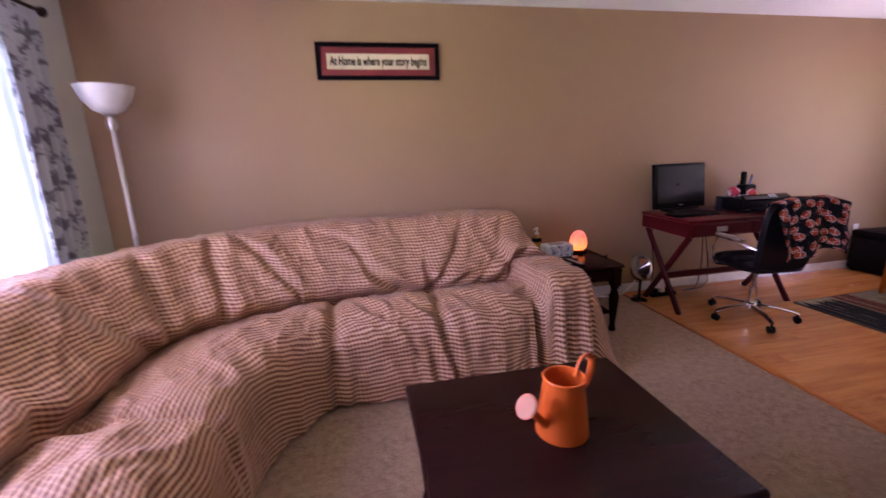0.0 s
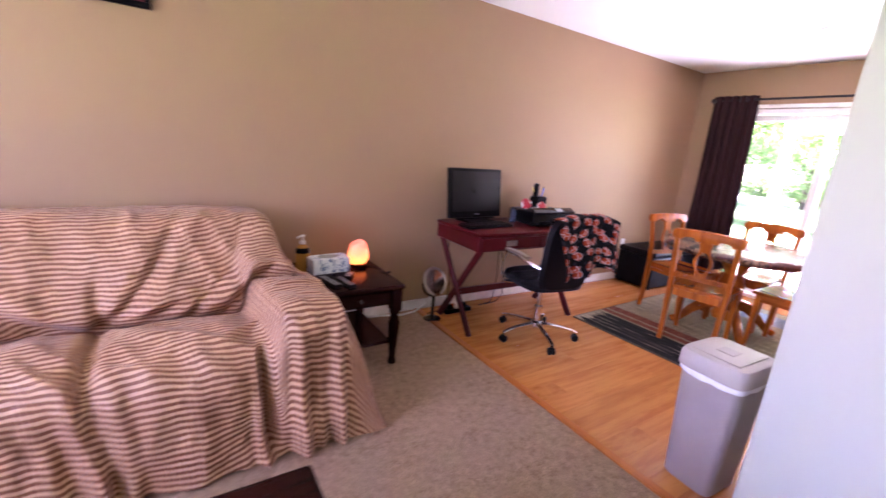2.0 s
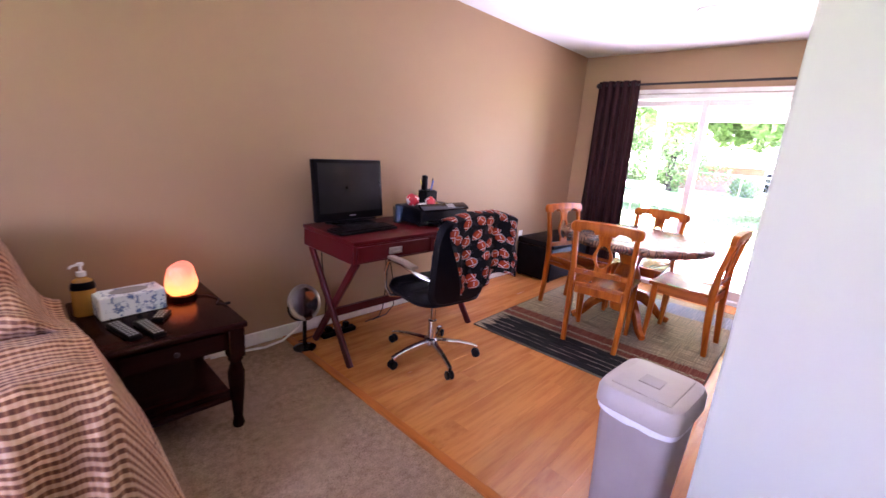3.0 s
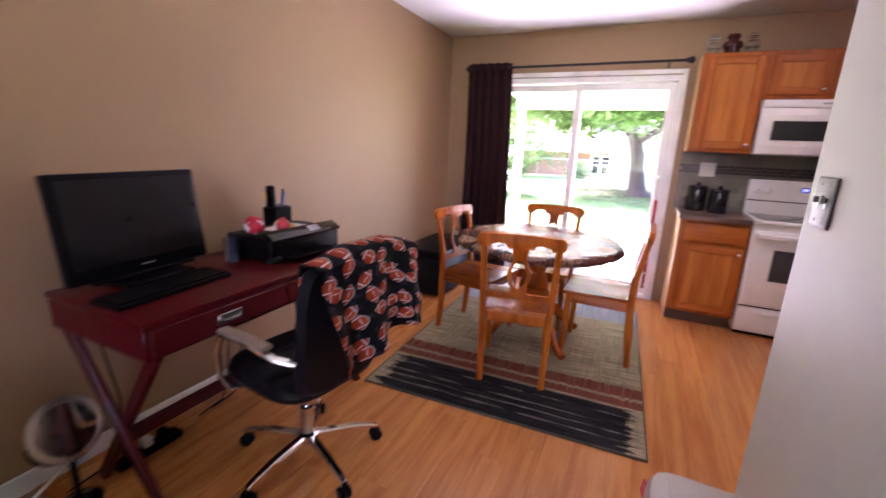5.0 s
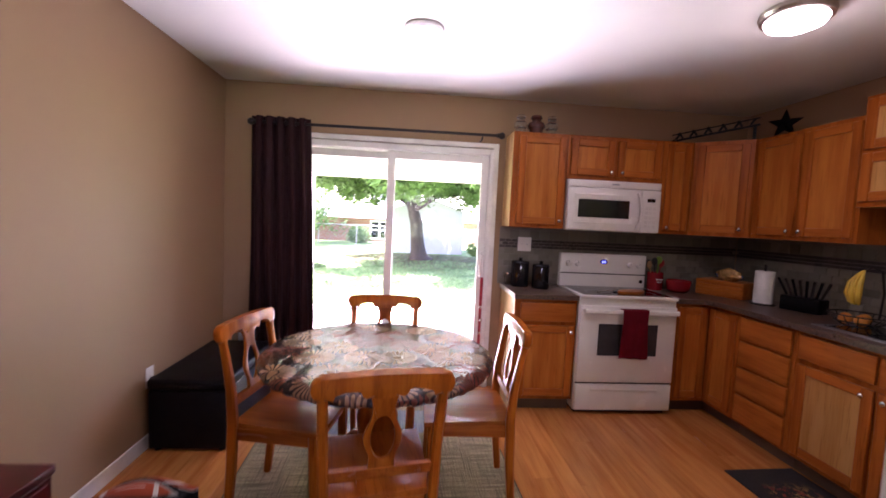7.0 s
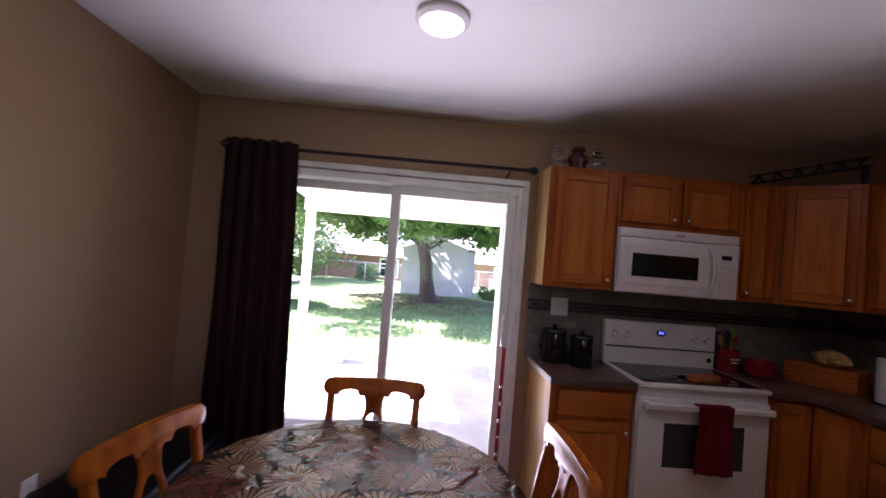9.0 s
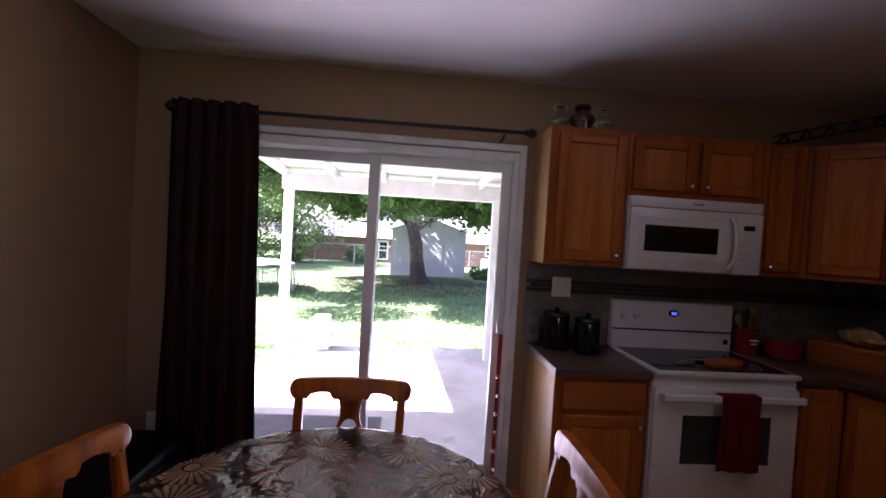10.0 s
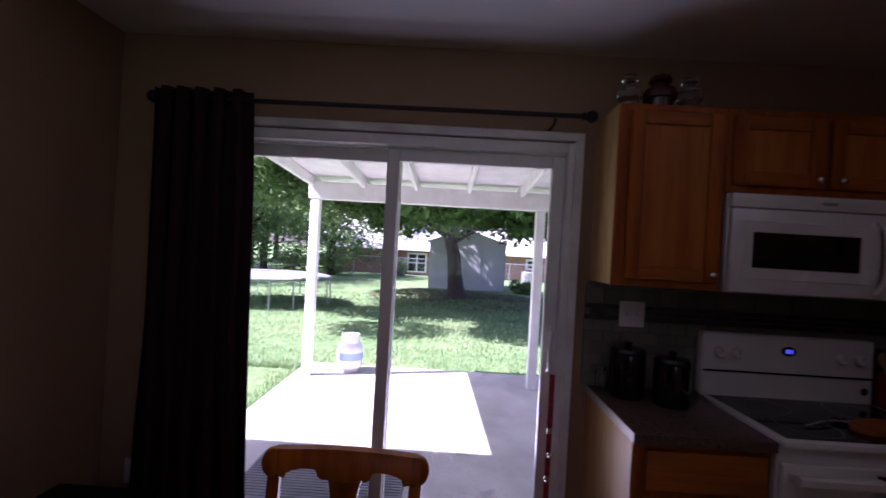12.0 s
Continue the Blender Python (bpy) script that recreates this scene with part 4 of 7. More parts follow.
def coffee_table():
    x0, x1, y0, y1, h = 1.92, 2.79, 1.74, 2.49, 0.51
    m = thing("coffee_table", ((x0 + x1) / 2, (y0 + y1) / 2, 0), "dark cherry wood coffee table with rounded edges", "coffee table")
    a, b = (x1 - x0) / 2, (y1 - y0) / 2
    part("tabletop", Shape().box((-a, -b, h - 0.035), (a, b, h), 0.014, 3), M_DARK, m)
    for sx in (-1, 1):
        for sy in (-1, 1):
            part("leg", Shape().lathe([(0.03, 0), (0.034, 0.03), (0.022, 0.07), (0.03, 0.16), (0.037, 0.28), (0.024, 0.34), (0.036, 0.36), (0.036, h - 0.037)], (sx * (a - 0.07), sy * (b - 0.07), 0), 16), M_DARK, m)
    for sx in (-1, 1):
        part("apron", Shape().box((sx * (a - 0.07) - 0.01, -b + 0.1, h - 0.14), (sx * (a - 0.07) + 0.01, b - 0.1, h - 0.037)), M_DARK, m)
        part("apron", Shape().box((-a + 0.1, sx * (b - 0.07) - 0.01, h - 0.14), (a - 0.1, sx * (b - 0.07) + 0.01, h - 0.037)), M_DARK, m)
    # orange watering can
    w = thing("watering_can", pose(2.378, 2.095, h, 0, 0, 200), "small orange enamelled metal watering can", "watering can")
    orange = plain("orange_enamel", (0.75, 0.13, 0.015), 0.3, vary=0.06, relief=0.02)
    part("body", Shape().lathe([(0.082, 0), (0.084, 0.004), (0.062, 0.185), (0.064, 0.19), (0.06, 0.19), (0.078, 0.008), (0.001, 0.006)], seg=28), orange, w)
    part("rim", Shape().tube([(0.063 * math.cos(t), 0.063 * math.sin(t), 0.19) for t in (2 * math.pi * k / 28 for k in range(29))], 0.004), orange, w)
    part("spout", Shape().tube([(0.07, 0, 0.05), (0.10, 0, 0.08), (0.135, 0, 0.125)], [0.016, 0.013, 0.012]), orange, w)
    rose = Shape().lathe([(0.012, -0.02), (0.036, 0.012), (0.038, 0.016)], (0.142, 0, 0.135), 20, pose(0, 0, 0, 0, 50, 0))
    part("rose", rose, orange, w)
    face = Shape().lathe([(0.036, 0.0165), (0.034, 0.02), (0.001, 0.023)], (0.142, 0, 0.135), 20, pose(0, 0, 0, 0, 50, 0))
    part("rose_face", face, plain("pale_peach_enamel", (0.5, 0.19, 0.09), 0.6), w)
    part("handle", Shape().tube(smooth_line([(-0.052, 0, 0.175), (-0.065, 0, 0.225), (-0.1, 0, 0.24), (-0.13, 0, 0.215), (-0.125, 0, 0.165), (-0.1, 0, 0.13), (-0.066, 0, 0.115)], 22), 0.012, 10, 0.4), orange, w)


coffee_table()


def picture():
    x0, x1, z0, z1 = 1.585, 2.487, 1.904, 2.16
    m = thing("framed_sign", ((x0 + x1) / 2, NORTH - 0.002, (z0 + z1) / 2), "black framed red and cream sign with black lettering on the wall", "picture")
    a, b = (x1 - x0) / 2, (z1 - z0) / 2
    f = 0.03
    fr = Shape()
    fr.box((-a, -0.028, -b), (a, 0, -b + f), 0.005).box((-a, -0.028, b - f), (a, 0, b), 0.005)
    fr.box((-a, -0.028, -b + f), (-a + f, 0, b - f), 0.005).box((a - f, -0.028, -b + f), (a, 0, b - f), 0.005)
    part("frame", fr, M_BLACK, m)
    part("mount", Shape().box((-a + f, -0.012, -b + f), (a - f, -0.002, b - f), 0), plain("dark_red_mount", (0.2, 0.02, 0.02), 0.7), m)
    part("panel", Shape().box((-a + 0.075, -0.016, -b + 0.075), (a - 0.075, -0.0125, b - 0.075), 0), plain("cream_card", (0.62, 0.52, 0.36), 0.8), m)
    cu = bpy.data.curves.new("lettering", "FONT")
    cu.body, cu.size, cu.align_x, cu.align_y, cu.extrude, cu.shear, cu.offset = "At Home is where your story begins", 0.068, "CENTER", "CENTER", 0.0006, 0.1, 0.0016
    tmp = new("lettering", cu)
    bpy.context.view_layer.update()
    me = bpy.data.meshes.new_from_object(tmp.evaluated_get(bpy.context.evaluated_depsgraph_get()))
    bpy.data.objects.remove(tmp)
    me.materials.clear()
    me.materials.append(M_BLACK)
    t = new("lettering", me)
    t.parent = m
    w = max(v.co.x for v in me.vertices) - min(v.co.x for v in me.vertices)
    k = (2 * a - 0.19) / w
    t.matrix_basis = pose(0, -0.0172, 0, 90, 0, 0) @ Matrix.Diagonal((k, 1.25, 1, 1))


picture()


# ---- dining area ----
def outline_hole(outline, cx, cz, rx, rz):
    res = []
    for x, z in outline:
        a = math.atan2((z - cz) / rz, (x - cx) / rx)
        res.append((cx + rx * math.cos(a), cz + rz * math.sin(a)))
    return res


def dining_chair():
    m = thing("dining_chair", Matrix(), "orange-stained pine dining chair with keyhole splat back", "chair", "chairs round the dining table")
    seat = Shape()

    def seat_top(u, v):
        x, y = -0.2 + 0.42 * u, (v - 0.5) * (0.37 + 0.07 * u)
        dip = 0.012 * math.exp(-((u - 0.42) / 0.3) ** 2) * (0.5 + 0.5 * math.cos(2 * math.pi * (v - 0.5) * 1.2 + math.pi)) + 0.006
        edge = min(u, 1 - u, v, 1 - v)
        return (x, y, 0.458 - dip * min(1, edge * 8) - (0.006 if edge < 0.01 else 0))

    seat.sheet(seat_top, 14, 14)
    seat.sheet(lambda u, v: (-0.2 + 0.42 * u, (v - 0.5) * (0.37 + 0.07 * u) * 0.97, 0.428), 2, 2)
    ring = [(u, v) for u, v in [(k / 14, 0) for k in range(14)] + [(1, k / 14) for k in range(14)] + [(1 - k / 14, 1) for k in range(14)] + [(0, 1 - k / 14) for k in range(15)]]

    def side(a, b):
        u, v = ring[round(a * 56)]
        p = Vector(seat_top(u, v))
        q = Vector((p.x, p.y * 0.97, 0.428))
        return p.lerp(q, b)

    seat.sheet(side, 56, 1)
    part("seat", seat, M_PINEX, m)
    post = [(-0.225, 0, 0.0), (-0.205, 0, 0.22), (-0.195, 0, 0.45), (-0.203, 0, 0.6), (-0.226, 0, 0.74), (-0.248, 0, 0.85)]
    for sy in (-1, 1):
        pts = [(x, sy * (0.178 + 0.022 * z / 0.85), z) for x, _, z in post]
        part("leg", Shape().beam(pts, [0.034, 0.036, 0.038, 0.036, 0.034, 0.034], [0.034, 0.042, 0.046, 0.04, 0.034, 0.032]), M_PINE, m)
        part("leg", Shape().beam([(0.195, sy * 0.185, 0), (0.185, sy * 0.185, 0.2), (0.18, sy * 0.185, 0.43)], [0.03, 0.036, 0.042], [0.03, 0.036, 0.042]), M_PINE, m)
        part("apron", Shape().box((-0.18, sy * 0.18 - 0.01, 0.37), (0.165, sy * 0.18 + 0.01, 0.428), 0.002), M_PINEX, m)
    part("apron", Shape().box((0.172, -0.165, 0.37), (0.192, 0.165, 0.428), 0.002), M_PINE, m)
    part("apron", Shape().box((-0.205, -0.16, 0.372), (-0.187, 0.16, 0.428), 0.002), M_PINE, m)
    tilt = pose(-0.2, 0, 0.5, 0, -7.5, 0) @ pose(0, 0, -0.5, 0, 0, 90)
    crest, n = [], 30
    for k in range(n + 1):
        y = -0.205 + 0.41 * k / n
        crest.append((y, 0.897 + 0.009 * math.cos(y * 7.5)))
    for k in range(1, 9):
        a = math.pi / 2 - math.pi * k / 9
        crest.append((0.207 + 0.031 * math.cos(a), 0.859 + 0.039 * math.sin(a)))
    for k in range(n + 1):
        y = 0.2 - 0.4 * k / n
        q = abs(y)
        z = 0.822
        if q > 0.045:
            t = min(1.0, (q - 0.045) / 0.14)
            z = 0.822 + 0.03 * math.sin(math.pi * t ** 0.8) ** 0.7 if t < 1 else 0.82
        crest.append((y, z))
    for k in range(1, 9):
        a = -math.pi / 2 - math.pi * k / 9
        crest.append((-0.207 + 0.031 * math.cos(a), 0.859 + 0.039 * math.sin(a)))
    part("crest_rail", Shape().prism(crest, 0.04, tilt, None, 0.013), M_PINE, m)

    def half(z):
        t = (z - 0.545) / 0.29
        return 0.036 + 0.030 * math.exp(-((t - 0.42) / 0.2) ** 2) + 0.012 * max(0, (0.2 - t) / 0.2) + 0.014 * max(0, (t - 0.75) / 0.25) ** 1.5
    zs = [0.545 + 0.29 * k / 22 for k in range(23)]
    out = [(half(z), z) for z in zs] + [(half(zs[-1]) * (1 - 2 * k / 6), zs[-1]) for k in range(1, 6)] + [(-half(z), z) for z in reversed(zs)] + [(-half(zs[0]) * (1 - 2 * k / 6), zs[0]) for k in range(1, 6)]
    part("splat", Shape().prism(out, 0.014, tilt, outline_hole(out, 0, 0.668, 0.041, 0.082), 0.0035), M_PINE, m)
    part("back_rail", Shape().prism([(-0.19, 0.52), (0.19, 0.52), (0.19, 0.556), (-0.19, 0.556)], 0.02, tilt), M_PINEX, m)
    return m


def place_chairs():
    first = dining_chair()
    spots = ((5.996, 3.02, 11.0), (6.445, 3.443, -100.6), (6.52, 2.585, 89.0), (6.87, 3.05, 180.0))
    first.matrix_world = pose(spots[0][0], spots[0][1], 0.012, 0, 0, spots[0][2])
    for x, y, h in spots[1:]:
        copy_thing(first, pose(x, y, 0.012, 0, 0, h))


place_chairs()


def cloth_mat():
    """Dark vinyl tablecloth printed with cream and rust flowers."""
    m, nt, b, co = base("flowered_vinyl", 0.27, spec=0.5)
    v = co.outputs["Object"]
    vor = nt.nodes.new("ShaderNodeTexVoronoi")
    vor.voronoi_dimensions = "2D"
    vor.inputs["Scale"].default_value = 5.6
    vor.inputs["Randomness"].default_value = 0.75
    nt.links.new(v, vor.inputs["Vector"])
    sub = nt.nodes.new("ShaderNodeVectorMath")
    sub.operation = "SUBTRACT"
    sc = nt.nodes.new("ShaderNodeVectorMath")
    sc.operation = "SCALE"
    nt.links.new(v, sc.inputs[0])
    sc.inputs["Scale"].default_value = 1.0
    nt.links.new(sc.outputs[0], sub.inputs[0])
    nt.links.new(vor.outputs["Position"], sub.inputs[1])
    sep = nt.nodes.new("ShaderNodeSeparateXYZ")
    nt.links.new(sub.outputs[0], sep.inputs[0])
    ang = math_node(nt, "ARCTAN2", sep.outputs[1], sep.outputs[0])
    petal = math_node(nt, "MULTIPLY_ADD", math_node(nt, "COSINE", math_node(nt, "MULTIPLY", ang, 23.0)), 0.05, 0.5)
    dist = vor.outputs["Distance"]
    flower = math_node(nt, "LESS_THAN", dist, petal)
    rays = ramp(nt, math_node(nt, "COSINE", math_node(nt, "MULTIPLY", ang, 23.0)), -0.95, 0.2)
    gaps = math_node(nt, "MAXIMUM", math_node(nt, "LESS_THAN", dist, 0.12), math_node(nt, "MULTIPLY", rays, math_node(nt, "GREATER_THAN", dist, 0.16)))
    ring = math_node(nt, "MULTIPLY", math_node(nt, "MULTIPLY", flower, gaps), math_node(nt, "MULTIPLY_ADD", noise_node(nt, v, 60, 3), 0.6, 0.45))
    sepc = nt.nodes.new("ShaderNodeSeparateColor")
    nt.links.new(vor.outputs["Color"], sepc.inputs[0])
    tone = mix_node(nt, (0.4, 0.21, 0.105), (0.22, 0.05, 0.027), math_node(nt, "GREATER_THAN", sepc.outputs[0], 0.55))
    leafy = ramp(nt, noise_node(nt, v, 11, 4, 0.7), 0.5, 0.58)
    ground = mix_node(nt, (0.035, 0.022, 0.02), (0.085, 0.045, 0.034), leafy)
    c = mix_node(nt, ground, tone, math_node(nt, "MULTIPLY", ring, 0.85))
    nt.links.new(c, b.inputs["Base Color"])
    n = noise_node(nt, v, 7, 4, 0.6)
    crease = ramp(nt, math_node(nt, "ABSOLUTE", math_node(nt, "SUBTRACT", noise_node(nt, v, 3.2, 3, 0.5), 0.5)), 0.0, 0.05)
    bump(nt, b, math_node(nt, "ADD", n, math_node(nt, "MULTIPLY", crease, 0.5)), 0.6, 0.02)
    return m


def dining_table():
    c = (6.5, 3.04, 0.012)
    m = thing("dining_table", c, "round pedestal dining table of orange pine", "table")
    part("tabletop", Shape().lathe([(0.001, 0.69), (0.53, 0.69), (0.545, 0.7), (0.545, 0.72), (0.53, 0.728), (0.001, 0.728)], seg=56), M_PINEX, m)
    part("pedestal", Shape().lathe([(0.09, 0.1), (0.1, 0.14), (0.075, 0.2), (0.095, 0.3), (0.105, 0.4), (0.07, 0.5), (0.085, 0.54), (0.12, 0.6), (0.16, 0.69)], seg=24), M_PINE, m)
    for k in range(4):
        a = math.pi / 4 + k * math.pi / 2
        d = Vector((math.cos(a), math.sin(a), 0))
        pts = [d * 0.06 + Vector((0, 0, 0.24)), d * 0.16 + Vector((0, 0, 0.22)), d * 0.26 + Vector((0, 0, 0.14)), d * 0.34 + Vector((0, 0, 0.05)), d * 0.41 + Vector((0, 0, 0.022))]
        part("leg", Shape().beam(pts, [0.06, 0.06, 0.055, 0.05, 0.045], [0.1, 0.085, 0.065, 0.05, 0.044], (-d.y, d.x, 0)), M_PINEX, m)
    cl = thing("tablecloth", (c[0], c[1], 0.748), "dark flowered vinyl tablecloth with gathered elastic hem", "tablecloth")

    def top(u, v):
        a = 2 * math.pi * u
        q = Vector((math.cos(a), math.sin(a), 0))
        if v < 0.72:
            r = 0.55 * (v / 0.72)
            z = 0.004 * noise.noise(q * r * 5) + 0.006 * max(0, 1 - 2.4 * abs(noise.noise(q * r * 3.2 + Vector((4, 2, 1))))) * (r / 0.55)
            return (r * q.x, r * q.y, z)
        t = (v - 0.72) / 0.28
        ruffle = math.sin(a * 46 + 3 * noise.noise(q * 3)) * (0.6 + 0.4 * noise.noise(q * 6))
        r = 0.55 + 0.022 * math.sin(math.pi * min(1, t * 1.1)) + 0.008 * ruffle * t - 0.03 * max(0, t - 0.75) * 4
        z = -0.065 * t + 0.006 * noise.noise(q * 9 + Vector((0, 0, t * 3)))
        return (r * q.x, r * q.y, z)

    part("cloth", Shape().sheet(top, 300, 34, wrap=True), cloth_mat(), cl)


dining_table()


def rug_mat():
    """Woven bands across the length: black, rust, sage and blue-grey with ragged weft lines."""
    m, nt, b, co = base("banded_rug", 0.95, spec=0.1)
    v = co.outputs["Object"]
    sep = nt.nodes.new("ShaderNodeSeparateXYZ")
    nt.links.new(v, sep.inputs[0])
    x = math_node(nt, "ADD", sep.outputs[0], 1.05)
    weft = noise_node(nt, v, 1.0, 3, 0.6, (3, 130, 1))
    warp = noise_node(nt, v, 1.0, 3, 0.6, (150, 4, 1))
    ends = math_node(nt, "ABSOLUTE", sep.outputs[1])
    rag = math_node(nt, "MULTIPLY", math_node(nt, "SUBTRACT", noise_node(nt, v, 1.0, 2, 0.5, (75, 2.0, 1)), 0.5), 0.25)
    xx = math_node(nt, "ADD", x, math_node(nt, "MULTIPLY", math_node(nt, "SUBTRACT", weft, 0.5), 0.10))
    sage = mix_node(nt, (0.15, 0.12, 0.07), (0.43, 0.35, 0.215), ramp(nt, warp, 0.35, 0.65))
    sage = mix_node(nt, sage, (0.13, 0.12, 0.075), math_node(nt, "MULTIPLY", ramp(nt, weft, 0.45, 0.65), 0.7))
    black = mix_node(nt, (0.006, 0.006, 0.007), (0.036, 0.034, 0.034), ramp(nt, warp, 0.4, 0.7))
    rust = mix_node(nt, (0.13, 0.03, 0.018), (0.2, 0.075, 0.04), ramp(nt, weft, 0.4, 0.65))
    blue = mix_node(nt, (0.16, 0.19, 0.23), (0.3, 0.31, 0.32), ramp(nt, weft, 0.4, 0.65))
    col = mix_node(nt, sage, rust, math_node(nt, "LESS_THAN", xx, 0.6))
    col = mix_node(nt, col, sage, math_node(nt, "COMPARE", xx, 0.475, 0.012))
    inner = math_node(nt, "LESS_THAN", math_node(nt, "ADD", ends, rag), 0.68)
    blk = math_node(nt, "MULTIPLY", math_node(nt, "LESS_THAN", xx, 0.37), inner)
    col = mix_node(nt, col, sage, math_node(nt, "LESS_THAN", xx, 0.39))
    col = mix_node(nt, col, black, blk)
    for c0 in (0.09, 0.15, 0.21, 0.3):
        line = math_node(nt, "MULTIPLY", math_node(nt, "COMPARE", math_node(nt, "ADD", x, math_node(nt, "MULTIPLY", weft, 0.012)), c0, 0.004), math_node(nt, "GREATER_THAN", warp, 0.53))
        col = mix_node(nt, col, (0.36, 0.31, 0.22), math_node(nt, "MULTIPLY", line, inner))
    col = mix_node(nt, col, blue, math_node(nt, "MULTIPLY", math_node(nt, "GREATER_THAN", xx, 1.62), math_node(nt, "LESS_THAN", xx, 1.95)))
    nt.links.new(col, b.inputs["Base Color"])
    bump(nt, b, math_node(nt, "ADD", weft, warp), 0.7, 0.006)
    return m


def rug():
    m = thing("area_rug", pose(6.49, 3.03, 0.0, 0, 0, 2.2), "banded woven area rug in black, rust, sage and blue-grey", "rug")

    def f(u, v):
        return (-1.05 + 2.1 * u, -0.75 + 1.5 * v, 0.0115 + 0.0012 * noise.noise((u * 9, v * 7, 0)))
    part("woven_field", Shape().sheet(f, 30, 22), rug_mat(), m)
    bind = plain("dark_rug_binding", (0.09, 0.075, 0.05), 0.95, spec=0.1)
    for a, b in (((-1.05, -0.75), (1.05, -0.742)), ((-1.05, 0.742), (1.05, 0.75)), ((-1.056, -0.75), (-1.048, 0.75)), ((1.048, -0.75), (1.056, 0.75))):
        part("binding", Shape().box((a[0], a[1], 0.0), (b[0], b[1], 0.013), 0.002), bind, m)


rug()


def storage_bench():
    m = thing("storage_ottoman", (7.26, 4.14, 0), "black leatherette storage bench in the corner", "ottoman")
    part("body", Shape().box((-0.4, -0.205, 0.015), (0.4, 0.23, 0.36), 0.015, 2), M_LEATHER, m)
    part("lid", Shape().box((-0.41, -0.213, 0.364), (0.41, 0.235, 0.43), 0.02, 3), M_LEATHER, m)
    for x in (-0.36, 0.36):
        for y in (-0.17, 0.19):
            part("foot", Shape().lathe([(0.02, 0), (0.022, 0.016)], (x, y, 0), 10), M_BLACK, m)


storage_bench()


def curtain_and_rod():
    m = thing("curtain_rod", (7.79, 3.18, 2.11), "dark metal curtain rod with ball finials above the sliding door", "curtain rod")
    part("rod", Shape().tube([(0, -0.95, 0.005), (0, 0.95, -0.005)], 0.011, 12), M_IRON, m)
    for s, z in ((-1, 0.005), (1, -0.005)):
        part("finial", Shape().lathe([(0.011, -0.03), (0.02, -0.025), (0.014, -0.015), (0.026, 0.005), (0.028, 0.018), (0.018, 0.035), (0.001, 0.04)], (0, s * 0.965, z), 14, pose(0, 0, 0, -90 * s, 0, 0)), M_IRON, m)
    for y in (-0.82, 0.9):
        part("bracket", Shape().tube([(0.138, y, -0.03), (0.02, y, -0.03), (0, y, -0.012)], 0.007), M_IRON, m)
    c = thing("door_curtain", (7.79, 3.92, 0.0), "dark brown grommet curtain panel, drawn open", "curtain")

    def drape(u, v):
        spread = 0.44 + 0.03 * v
        y = 0.235 - spread * u - 0.06 * v * (u > 0.5) * (u - 0.5) * 2
        amp = 0.034 * (0.7 + 0.3 * v)
        x = amp * math.sin(2 * math.pi * 5.5 * u + 0.6 * math.sin(5 * v + u * 4)) + 0.012 * noise.noise((u * 6, v * 3, 0))
        return (x, y + 0.008 * math.sin(2 * math.pi * 11 * u), 2.15 - 2.125 * v)
    part("panel", Shape().sheet(drape, 150, 60), M_CURTAIN, c, thick=0.003)
    for k in range(6):
        u = (k + 0.5) / 6
        part("grommet", Shape().lathe([(0.018, -0.003), (0.024, 0), (0.018, 0.003), (0.016, 0), (0.018, -0.003)], (0, 0.235 - 0.44 * u, 2.11), 14, pose(0, 0, 0, 90, 0, 0)), M_IRON, c)


curtain_and_rod()


# ---- desk corner ----
def desk():
    x0, x1, y0, y1 = 4.285, 5.44, 3.745, 4.30
    m = thing("writing_desk", (x0, y0, 0), "red painted campaign desk with crossed legs and inset pulls", "desk")
    w, d = x1 - x0, y1 - y0
    part("desktop", Shape().box((-0.005, -0.005, 0.765), (w + 0.005, d, 0.788), 0.004, 2), M_REDW, m)
    part("case", Shape().box((0, 0, 0.655), (w, d - 0.005, 0.763), 0.004), M_REDW, m)
    for k in range(2):
        a = 0.02 + k * (w - 0.02) / 2
        dr = part("drawer", Shape().box((a, -0.009, 0.667), (a + (w - 0.06) / 2, 0.004, 0.755), 0.003), M_REDW, m)
        c = a + (w - 0.06) / 4
        part("pull", Shape().box((c - 0.05, -0.0115, 0.69), (c + 0.05, -0.007, 0.73), 0.002).tube([(c - 0.035, -0.014, 0.715), (c - 0.03, -0.018, 0.703), (c + 0.03, -0.018, 0.703), (c + 0.035, -0.014, 0.715)], 0.003, 6), M_NICKEL, dr)
    for x in (0.035, w - 0.035):
        part("leg", Shape().beam([(x - 0.012, 0.035, 0.0), (x - 0.012, d - 0.06, 0.655)], 0.024, 0.05, (1, 0, 0)), M_REDW, m)
        part("leg", Shape().beam([(x + 0.013, d - 0.06, 0.0), (x + 0.013, 0.035, 0.655)], 0.024, 0.05, (1, 0, 0)), M_REDW, m)
    part("stretcher", Shape().box((0.04, d / 2 - 0.03, 0.25), (w - 0.04, d / 2, 0.3), 0.004), M_REDW, m)


desk()


